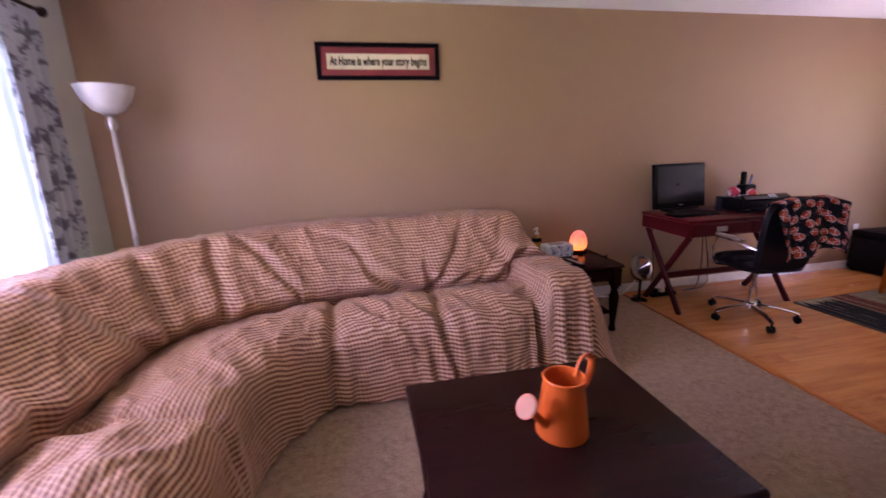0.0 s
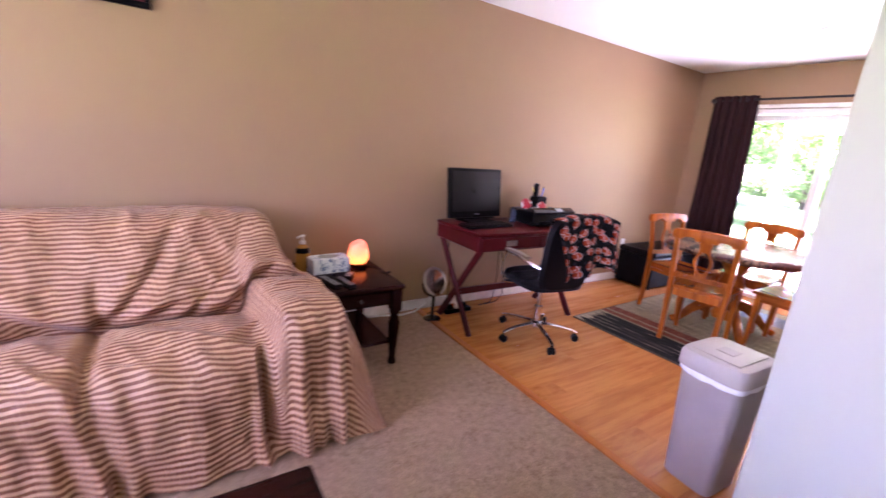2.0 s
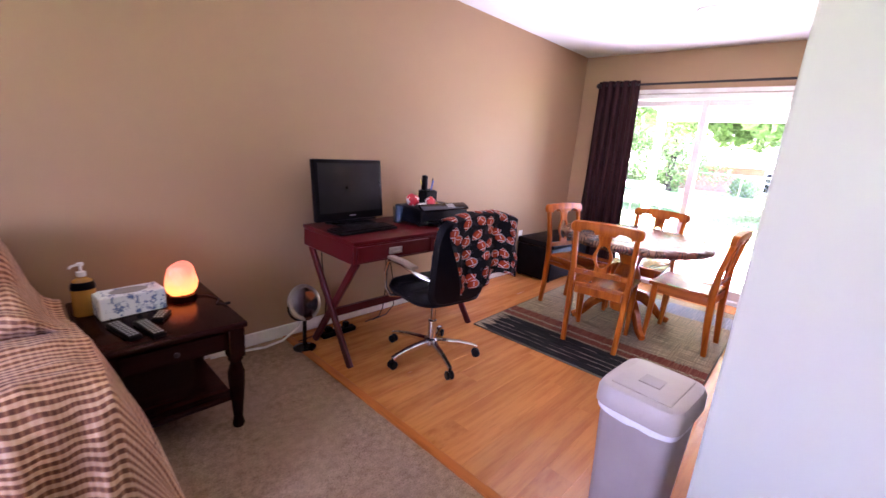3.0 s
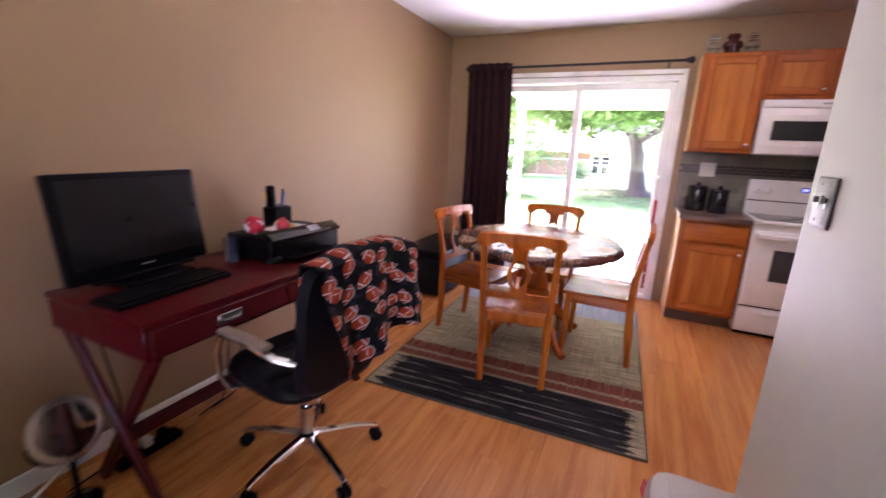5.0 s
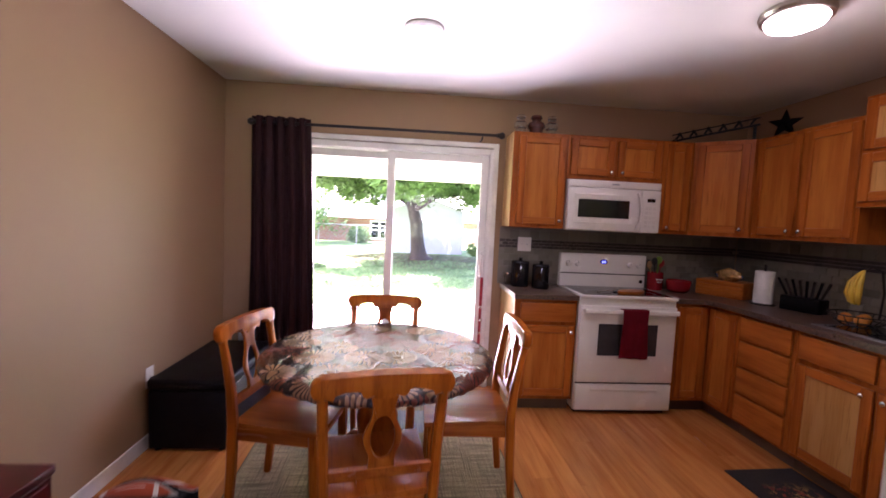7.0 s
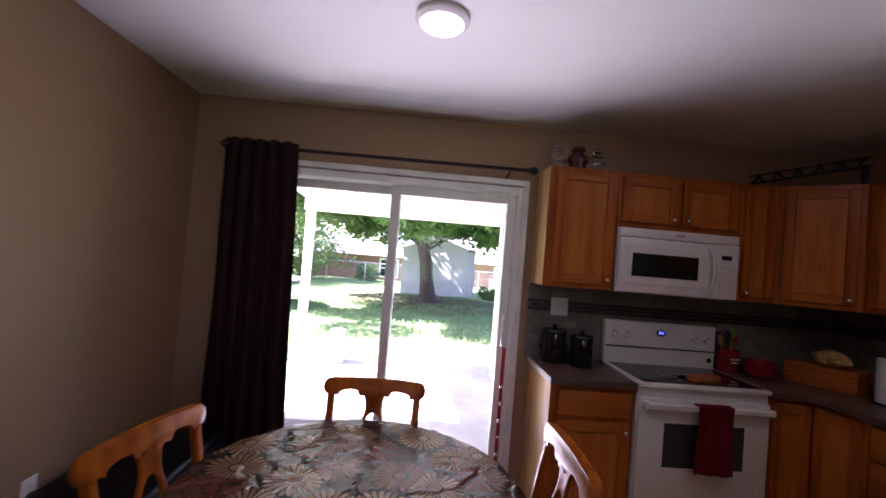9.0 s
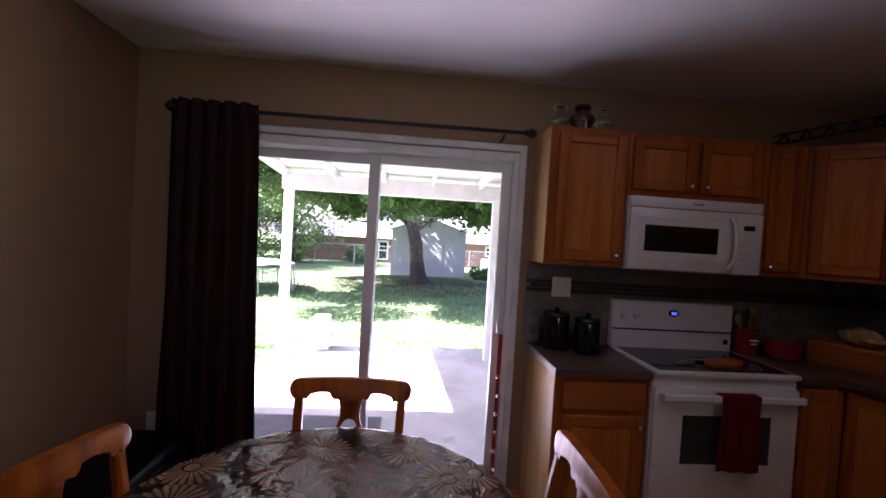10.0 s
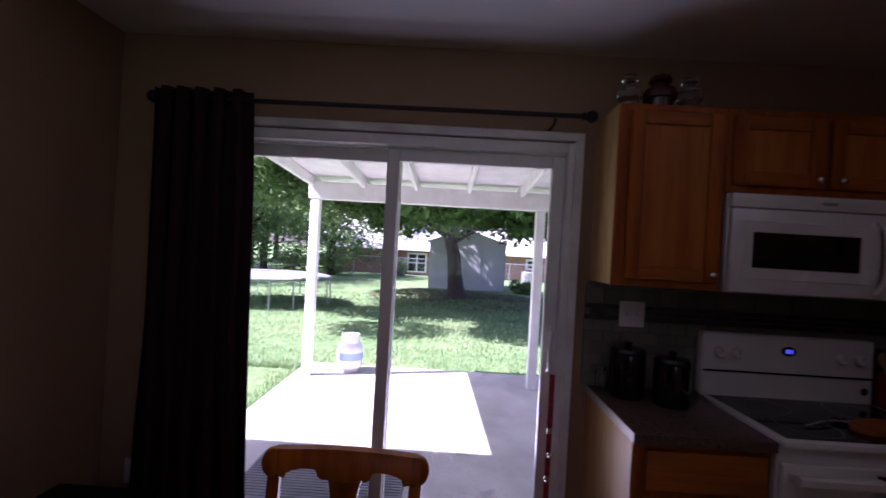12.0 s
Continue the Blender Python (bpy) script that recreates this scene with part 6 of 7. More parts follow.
def window_curtain():
    m = thing("window_curtain", (0.13, 3.7, 0), "white sheer curtain printed with grey leaves by the window", "curtain")
    mm, nt, b, co = base("printed_sheer", 0.9)
    v = co.outputs["Object"]
    pr = ramp(nt, noise_node(nt, v, 9, 5, 0.7), 0.5, 0.56)
    nt.links.new(mix_node(nt, (0.42, 0.42, 0.44), (0.13, 0.12, 0.135), pr), b.inputs["Base Color"])

    def f(u, v):
        return (0.025 * math.sin(2 * math.pi * 4 * u + 0.8 * math.sin(4 * v)) + 0.01 * noise.noise((u * 5, v * 3, 0)), 0.27 - 0.28 * u, 2.2 - 2.0 * v)
    part("panel", Shape().sheet(f, 120, 40), mm, m, thick=0.003)
    sh = thing("sheer_curtain", (0.105, 2.9, 0), "plain white sheer curtain drawn across the window", "curtain")
    sm, nt, b, co = base("white_sheer", 0.9, spec=0.1)
    weave = noise_node(nt, co.outputs["Object"], 300, 2)
    nt.links.new(mix_node(nt, (0.7, 0.72, 0.78), (0.82, 0.83, 0.86), weave), b.inputs["Base Color"])
    tl, tr, m1, m2 = (nt.nodes.new("ShaderNode" + q) for q in ("BsdfTranslucent", "BsdfTransparent", "MixShader", "MixShader"))
    tl.inputs[0].default_value = (0.42, 0.48, 0.62, 1)
    m1.inputs[0].default_value, m2.inputs[0].default_value = 0.6, 0.12
    nt.links.new(b.outputs[0], m1.inputs[1])
    nt.links.new(tl.outputs[0], m1.inputs[2])
    nt.links.new(m1.outputs[0], m2.inputs[1])
    nt.links.new(tr.outputs[0], m2.inputs[2])
    nt.links.new(m2.outputs[0], nt.nodes["Material Output"].inputs[0])

    def gauze(u, v):
        return (0.012 * math.sin(2 * math.pi * 9 * u + 0.6 * math.sin(3 * v)) + 0.006 * noise.noise((u * 7, v * 2, 4)), 0.8 - 0.75 * u, 2.2 - 2.1 * v)
    part("panel", Shape().sheet(gauze, 140, 20), sm, sh)
    r = thing("curtain_rod", (0.13, 2.7, 2.22), "dark metal curtain rod above the window", "curtain rod")
    part("rod", Shape().tube([(0, -1.35, 0), (0, 1.32, 0)], 0.011, 10), M_IRON, r)
    part("finial", Shape().lathe([(0.011, -0.03), (0.026, 0.005), (0.028, 0.018), (0.001, 0.04)], (0, 1.34, 0), 14, pose(0, 0, 0, -90, 0, 0)), M_IRON, r)
    for y in (-1.2, 1.28):
        part("bracket", Shape().tube([(-0.08, y, -0.03), (0, y, -0.012)], 0.007), M_IRON, r)


window_curtain()


def trash_can():
    m = thing("trash_can", pose(4.46, 2.205, 0, 0, 0, -3), "tall taupe plastic trash can with flap lid and white bag", "trash can")
    taupe = plain("taupe_plastic", (0.36, 0.3, 0.29), 0.45, vary=0.05)
    lidm = plain("light_taupe_plastic", (0.42, 0.36, 0.33), 0.45, vary=0.05)

    def ring(w, d, z):
        def f(u):
            a = 2 * math.pi * u
            c, s = math.cos(a), math.sin(a)
            k = (abs(c) ** 6 + abs(s) ** 6) ** (-1 / 6)
            return Vector((w / 2 * k * c, d / 2 * k * s, z))
        return f
    rows = [ring(0.22, 0.2, 0.0), ring(0.235, 0.21, 0.01), ring(0.285, 0.25, 0.53), ring(0.287, 0.252, 0.535)]
    part("bin", Shape().sheet(lambda u, v: rows[min(int(v * 3 + 0.01), 3)](u), 48, 3, wrap=True), taupe, m)
    bag = [ring(0.286, 0.252, 0.508), ring(0.298, 0.262, 0.515), ring(0.304, 0.268, 0.535), ring(0.29, 0.255, 0.545)]
    part("bag", Shape().sheet(lambda u, v: bag[min(int(v * 3 + 0.01), 3)](u) + Vector((0, 0, 0.02 * noise.noise((u * 14, 0, 0)) * (v < 0.4))), 60, 3, wrap=True), plain("white_bag", (0.78, 0.78, 0.82), 0.35), m)
    lid = [ring(0.31, 0.272, 0.538), ring(0.318, 0.28, 0.545), ring(0.316, 0.278, 0.592), ring(0.298, 0.26, 0.612), ring(0.27, 0.23, 0.617), ring(0.001, 0.001, 0.618)]
    part("lid", Shape().sheet(lambda u, v: lid[min(int(v * 5 + 0.01), 5)](u), 48, 5, wrap=True), lidm, m)
    part("drawstring", Shape().tube([(0.1, 0.128, 0.532), (0.14, 0.14, 0.545), (0.165, 0.138, 0.55), (0.16, 0.11, 0.535)], 0.006, 6), plain("red_bag_tie", (0.5, 0.02, 0.03), 0.4), m, "red bag drawstring")
    part("flap", Shape().box((-0.12, -0.095, 0.616), (0.115, 0.095, 0.6225), 0.006, 2), lidm, m)
    part("handle_recess", Shape().box((-0.05, -0.035, 0.622), (0.02, 0.035, 0.626), 0.003), taupe, m)


trash_can()


def floor_clutter():
    m = thing("makeup_mirror", pose(4.22, 4.17, 0, 0, 0, 8), "round black-rimmed tabletop mirror standing on the floor", "mirror")
    part("base", Shape().lathe([(0.07, 0), (0.072, 0.006), (0.05, 0.018), (0.014, 0.03), (0.012, 0.2)], seg=24), M_GLOSSB, m)
    tl = pose(0, 0, 0.315, 66, 0, 0)
    part("rim", Shape().lathe([(0.092, -0.014), (0.112, -0.01), (0.116, 0.0), (0.112, 0.01), (0.094, 0.013), (0.092, 0.009)], seg=36, m=tl), M_NICKEL, m)
    mr, nt, b, co = base("mirror_silver", 0.03, 1.0)
    b.inputs["Base Color"].default_value = (0.85, 0.85, 0.86, 1)
    part("mirror_glass", Shape().lathe([(0.001, 0.008), (0.093, 0.009)], seg=36, m=tl), mr, m)
    part("yoke", Shape().tube([(0.118 * math.cos(a), 0, 0.315 + 0.118 * math.sin(a)) for a in (math.pi + math.pi * k / 14 for k in range(15))], 0.006), M_GLOSSB, m)
    c = thing("power_cable", (3.72, 4.36, 0), "white power cable lying along the baseboard", "cable")
    part("cord", Shape().tube([(0, 0, 0.012), (0.15, -0.02, 0.012), (0.3, -0.06, 0.012), (0.42, -0.05, 0.02), (0.55, 0.005, 0.05), (0.6, 0.01, 0.12)], 0.008), M_WHITE, c)
    c = thing("power_strip", (4.5, 4.22, 0), "black power strip with plugs under the desk", "power strip")
    part("case", Shape().box((-0.13, -0.03, 0), (0.13, 0.03, 0.035), 0.006), M_BLACK, c)
    for k in range(3):
        part("plug", Shape().box((-0.1 + 0.07 * k, -0.02, 0.035), (-0.06 + 0.07 * k, 0.02, 0.075), 0.005), M_WHITE if k == 1 else M_BLACK, c)
    for k, (x, sag) in enumerate(((4.42, 0.0), (4.95, 0.02), (5.02, -0.02))):
        c = thing("power_cable", (x, 4.33, 0), "black cable hanging behind the desk", "cable", "cables behind the desk")
        part("cord", Shape().tube([(0, 0, 0.76), (0.02 + sag, 0.01, 0.5), (0.05, 0.0, 0.25), (0.02 - sag, -0.03, 0.06), (-0.06, -0.06, 0.012), (-0.2, -0.08, 0.012)], 0.004, 6), M_BLACK, c)


floor_clutter()


# ---- kitchen ----
M_OAKMID = wood("oak_sink_panel", (0.55, 0.29, 0.09), (0.43, 0.2, 0.05), 0.38, 2, 0.8, 0.06, spec=0.16)
M_OAKP = wood("oak_door_panel", (0.52, 0.175, 0.026), (0.4, 0.113, 0.014), 0.38, 2, 0.8, 0.06, spec=0.16)


def front_panel(parent, name, x0, x1, z0, z1, knob=None, flat=False, grain=None):
    """A framed cabinet door or a plain drawer front, 20 mm proud of the case; width along x, facing -y."""
    s = Shape()
    f = 0.055
    if flat:
        s.box((x0, -0.02, z0), (x1, -0.001, z1), 0.006, 2)
        ob = part(name, s, M_OAKX, parent)
    else:
        ob = part(name, s.box((x0 + 0.004, -0.0095, z0 + 0.004), (x1 - 0.004, -0.001, z1 - 0.004), 0), M_OAKMID if grain else M_OAKP, parent)
        for a, b in ((x0, x0 + f), (x1 - f, x1)):
            part("stile", Shape().box((a, -0.02, z0), (b, -0.002, z1), 0.004), M_OAK, ob)
        for a, b in ((z0, z0 + f), (z1 - f, z1)):
            part("rail", Shape().box((x0 + f, -0.0195, a), (x1 - f, -0.002, b), 0.004), M_OAKX, ob)
    if knob:
        part("knob", Shape().lathe([(0.005, 0), (0.005, 0.012), (0.013, 0.016), (0.014, 0.022), (0.008, 0.028), (0.001, 0.029)], (knob[0], -0.02, knob[1]), 14, pose(0, 0, 0, 90, 0, 0)), M_CHROME, ob)
    return ob


def cabinet(name, m, w, h, d, label, group, toe=False):
    t = thing(name, m, label, "cabinet", group)
    z = 0.1 if toe else 0.0
    part("body", Shape().box((0, 0, z), (w, d, h), 0.002), M_OAK, t)
    if toe:
        part("toe_kick", Shape().box((0.001, 0.065, 0), (w - 0.001, d, z - 0.001), 0), M_TOE, t)
    return t


def kitchen_cabinets():
    UP, TOP = 1.39, 2.13
    H = TOP - UP
    # wall cabinets on the east wall
    c = cabinet("wall_cabinet", pose(7.645, 2.135, UP, 0, 0, -90), 0.435, H, 0.283, "honey oak wall cabinet beside the sliding door", "wall cabinets")
    part("side_panel", Shape().box((-0.003, 0.004, 0.002), (-0.0005, 0.28, H - 0.002), 0), M_OAKDAYLIT, c, "veneer side, paled for light from the door")
    front_panel(c, "door", 0.045, 0.415, 0.03, H - 0.03, (0.385, 0.06))
    c = cabinet("wall_cabinet", pose(7.645, 1.698, 1.79, 0, 0, -90), 0.78, 0.34, 0.283, "short honey oak wall cabinet above the microwave", "wall cabinets")
    front_panel(c, "door", 0.02, 0.375, 0.03, 0.31, (0.345, 0.06))
    front_panel(c, "door", 0.405, 0.76, 0.03, 0.31, (0.435, 0.06))
    c = cabinet("wall_cabinet", pose(7.645, 0.916, UP, 0, 0, -90), 0.26, H, 0.283, "narrow honey oak wall cabinet", "wall cabinets")
    front_panel(c, "door", 0.03, 0.23, 0.03, H - 0.03, (0.05, 0.05))
    # corner cabinet, its front across the corner
    a, b = Vector((7.645, 0.652)), Vector((7.385, 0.36))
    c = thing("corner_wall_cabinet", (0, 0, UP), "honey oak corner wall cabinet with diagonal door", "cabinet", "wall cabinets")
    pts = [(7.645, 0.652), (7.929, 0.652), (7.929, 0.003), (7.385, 0.003), (7.385, 0.36)]
    part("body", Shape().prism(pts, H, pose(0, 0, H / 2, -90, 0, 0)), M_OAK, c)
    L = (b - a).length
    ang = math.degrees(math.atan2((b - a).y, (b - a).x))
    ob = front_panel(c, "door", 0.025, L - 0.025, 0.03, H - 0.03, (L - 0.055, 0.06))
    ob.matrix_basis = pose(a.x, a.y, 0, 0, 0, ang)
    # wall cabinets on the kitchen wall
    c = cabinet("wall_cabinet", pose(7.383, 0.34, UP, 0, 0, 180), 0.76, H, 0.338, "two-door honey oak wall cabinet", "wall cabinets")
    front_panel(c, "door", 0.02, 0.365, 0.03, H - 0.03, (0.335, 0.06))
    front_panel(c, "door", 0.395, 0.74, 0.03, H - 0.03, (0.425, 0.06))
    c = cabinet("wall_cabinet", pose(6.62, 0.375, 1.6, 0, 0, 180), 0.7, 0.62, 0.372, "raised honey oak wall cabinet over the sink", "wall cabinets")
    front_panel(c, "door", 0.02, 0.33, 0.03, 0.3, grain=True)
    front_panel(c, "door", 0.02, 0.33, 0.32, 0.6, grain=True)
    # base cabinets
    B = 0.865
    c = cabinet("base_cabinet", pose(7.42, 2.11, 0, 0, 0, -90), 0.475, B, 0.507, "honey oak base cabinet with one drawer beside the range", "base cabinets", True)
    part("side_panel", Shape().box((-0.003, 0.004, 0.002), (-0.0005, 0.505, B - 0.002), 0), M_OAKDAYLIT, c, "veneer side, paled for light from the door")
    front_panel(c, "drawer", 0.04, 0.455, 0.70, 0.84, None, True)
    front_panel(c, "door", 0.04, 0.455, 0.13, 0.67, (0.425, 0.625))
    c = thing("corner_base_cabinet", (0, 0, 0), "honey oak corner base cabinet with two-leaf door", "cabinet", "base cabinets")
    pts = [(7.42, 0.852), (7.929, 0.852), (7.929, 0.003), (7.12, 0.003), (7.12, 0.575), (7.42, 0.575)]
    part("body", Shape().prism(pts, B - 0.1, pose(0, 0, 0.1 + (B - 0.1) / 2, -90, 0, 0)), M_OAK, c)
    pts = [(7.485, 0.852), (7.929, 0.852), (7.929, 0.003), (7.12, 0.003), (7.12, 0.51), (7.485, 0.51)]
    part("toe_kick", Shape().prism(pts, 0.098, pose(0, 0, 0.049, -90, 0, 0)), M_TOE, c)
    ob = front_panel(c, "door", 0.02, 0.252, 0.13, 0.84)
    ob.matrix_basis = pose(7.42, 0.85, 0, 0, 0, -90)
    ob = front_panel(c, "door", 0.022, 0.275, 0.13, 0.84)
    ob.matrix_basis = pose(7.42, 0.575, 0, 0, 0, 180)
    c = cabinet("base_cabinet", pose(7.118, 0.575, 0, 0, 0, 180), 0.43, B, 0.573, "honey oak base cabinet with four drawers", "base cabinets", True)
    for z0, z1 in ((0.12, 0.3), (0.315, 0.49), (0.505, 0.675), (0.69, 0.845)):
        front_panel(c, "drawer", 0.02, 0.41, z0, z1, None, True)
    c = cabinet("base_cabinet", pose(6.686, 0.575, 0, 0, 0, 180), 0.9, B, 0.573, "honey oak sink base cabinet", "base cabinets", True)
    front_panel(c, "drawer", 0.03, 0.44, 0.7, 0.845, None, True)
    front_panel(c, "drawer", 0.46, 0.87, 0.7, 0.845, None, True)
    front_panel(c, "door", 0.03, 0.44, 0.13, 0.67, (0.4, 0.63), grain=True)
    front_panel(c, "door", 0.46, 0.87, 0.13, 0.67, (0.5, 0.63), grain=True)


kitchen_cabinets()


def counters():
    z0, z1 = 0.867, 0.903
    m = thing("worktop", (7.9, 1.9, 0), "brown speckled laminate worktop beside the range", "worktop")
    part("top", Shape().box((7.385 - 7.9, 1.637 - 1.9, z0), (7.928 - 7.9, 2.121 - 1.9, z1), 0.004, 2), M_COUNTER, m)
    # Pale colour of this strip paints the daylight catching the worktop's end.
    part("end_strip", Shape().box((7.387 - 7.9, 2.1212 - 1.9, z0), (7.928 - 7.9, 2.1255 - 1.9, z1 - 0.001), 0.001), plain("daylit_laminate_edge", (0.42, 0.38, 0.33), 0.35), m, "laminate end strip, pale as if lit from the door")
    part("front_strip", Shape().box((7.381 - 7.9, 1.637 - 1.9, z0), (7.3848 - 7.9, 2.1255 - 1.9, z1 - 0.001), 0.001), M_COUNTER, m)
    m = thing("worktop", (7.0, 0.3, 0), "brown speckled laminate worktop round the corner with a sink", "worktop")
    pts = [(7.385, 0.855), (7.928, 0.855), (7.928, 0.003), (5.76, 0.003), (5.76, 0.61), (7.3, 0.61), (7.385, 0.66)]
    part("top", Shape().prism([(x - 7.0, y - 0.3) for x, y in pts], z1 - z0, pose(0, 0, (z0 + z1) / 2, -90, 0, 0)), M_COUNTER, m)
    part("front_strip", Shape().box((5.76 - 7.0, 0.3102, z0), (0.3, 0.314, z1 - 0.001), 0.001), M_COUNTER, m)
    part("upstand", Shape().box((5.76 - 7.0, 0.004 - 0.3, z1 + 0.0005), (0.87, 0.0075 - 0.3, z1 + 0.012), 0.001), M_COUNTER, m)
    s = thing("sink", (6.32, 0.31, 0.9035), "stainless steel kitchen sink let into the worktop", "sink")
    part("rim", Shape().box((-0.34, -0.22, 0), (0.34, 0.22, 0.006), 0.003), M_GREY, s)
    # Flat black sheet paints the shade of the hollow; no basin is modelled.
    part("bowl", Shape().box((-0.3, -0.18, 0.0062), (0.3, 0.18, 0.008), 0), M_GLOSSB, s)


counters()


def kitchen_range():
    m = thing("electric_range", pose(7.40, 1.628, 0, 0, 0, -90), "white electric range with black glass cooktop", "range")
    w, d = 0.762, 0.52
    part("body", Shape().box((0, 0, 0.03), (w, d, 0.885), 0.004), M_WHITE, m)
    part("plinth", Shape().box((0.02, 0.03, 0), (w - 0.02, d, 0.029), 0), M_BLACK, m)
    dr = part("drawer", Shape().box((0.004, -0.022, 0.035), (w - 0.004, -0.001, 0.235), 0.006, 2), M_WHITE, m)
    part("drawer_grip", Shape().box((0.12, -0.03, 0.185), (w - 0.12, -0.023, 0.203), 0.004, 2), M_WHITE, dr)
    door = part("oven_door", Shape().box((0.004, -0.025, 0.25), (w - 0.004, -0.001, 0.835), 0.008, 2), M_WHITE, m)
    part("oven_window", Shape().box((0.15, -0.027, 0.46), (w - 0.15, -0.0255, 0.70), 0), plain("smoked_glass", (0.05, 0.05, 0.052), 0.12, relief=0.0), door)
    # Black strip stands for the shade between drawer and oven door.
    part("gap", Shape().box((0.006, -0.004, 0.237), (w - 0.006, -0.001, 0.248), 0), M_BLACK, m)
    h = Shape().beam([(0.02, -0.065, 0.8), (w - 0.02, -0.065, 0.8)], 0.03, 0.035, (0, 1, 0)).box((0.02, -0.06, 0.785), (0.06, -0.02, 0.815), 0.006).box((w - 0.06, -0.06, 0.785), (w - 0.02, -0.02, 0.815), 0.006)
    part("oven_handle", h, M_WHITE, door)
    part("cooktop_frame", Shape().box((0, -0.028, 0.886), (w, d - 0.06, 0.912), 0.008, 2), M_WHITE, m)
    top = part("cooktop_glass", Shape().box((0.03, 0.0, 0.9122), (w - 0.03, d - 0.09, 0.9145), 0), M_GLOSSB, m)
    for x, y, r in ((0.2, 0.12, 0.1), (0.56, 0.12, 0.085), (0.2, 0.32, 0.08), (0.56, 0.32, 0.1)):
        part("burner_ring", Shape().lathe([(r - 0.002, 0.9147), (r, 0.9151), (r + 0.002, 0.9147), (r - 0.002, 0.9147)], (x, y, 0), 32), M_GREY, top)
    panel = part("backguard", Shape().box((0, d - 0.075, 0.905), (w, d + 0.005, 1.19), 0.012, 3), M_WHITE, m)
    # Dark line of a groove, painted as a black strip on the panel.
    part("groove_shade", Shape().box((0.004, d - 0.078, 1.018), (w - 0.004, d - 0.0755, 1.026), 0), M_BLACK, panel)
    y = d - 0.0755
    part("display", Shape().lathe([(0.001, 0), (0.03, 0.0), (0.031, -0.002)], (w * 0.5, y - 0.001, 1.125), 20, pose(0, 0, 0, 90, 0, 0) @ Matrix.Diagonal((1.1, 0.7, 1, 1))), M_GLOSSB, panel)
    digits = Shape()
    for k, x in enumerate((-0.016, -0.005, 0.008)):
        digits.box((w * 0.5 + x, y - 0.0045, 1.116), (w * 0.5 + x + 0.008, y - 0.0035, 1.134), 0)
    part("digits", digits, glow("blue_led", (0.1, 0.15, 1.0), 0.12), panel)
    for x in (0.07, 0.15, w - 0.15, w - 0.07):
        kn = part("knob", Shape().lathe([(0.024, 0), (0.022, 0.018), (0.018, 0.022), (0.001, 0.022)], (x, y, 1.105), 20, pose(0, 0, 0, 90, 0, 0)), M_WHITE, panel)
        part("pointer", Shape().box((x - 0.002, y - 0.0245, 1.105), (x + 0.002, y - 0.0225, 1.122), 0), M_GREY, kn)
    part("seal", Shape().lathe([(0.016, 0), (0.016, 0.002), (0.001, 0.002)], (w - 0.04, y, 0.965), 18, pose(0, 0, 0, 90, 0, 0)), M_BLACK, panel)
    t = thing("dish_towel", pose(7.40, 1.628, 0, 0, 0, -90), "dark red dish towel hung over the oven handle", "towel")

    def f(u, v):
        x = 0.30 + 0.2 * u + 0.006 * math.sin(v * 5 + u * 3) + 0.012 * v * (u - 0.5)
        if v < 0.1:
            k = v / 0.1
            return (x, -0.06 - 0.012 + 0.03 * (1 - k), 0.8 + 0.023)
        k = (v - 0.1) / 0.9
        return (x, -0.086 - 0.006 * math.sin(u * 16 + 2 * k) * k - 0.004, 0.822 - 0.36 * k - 0.01 * u * k)
    part("cloth", Shape().sheet(f, 40, 30), plain("dark_red_terry", (0.14, 0.008, 0.014), 0.95, scale=8, fine=260, relief=0.6, spec=0.1), t, thick=0.007)


kitchen_range()


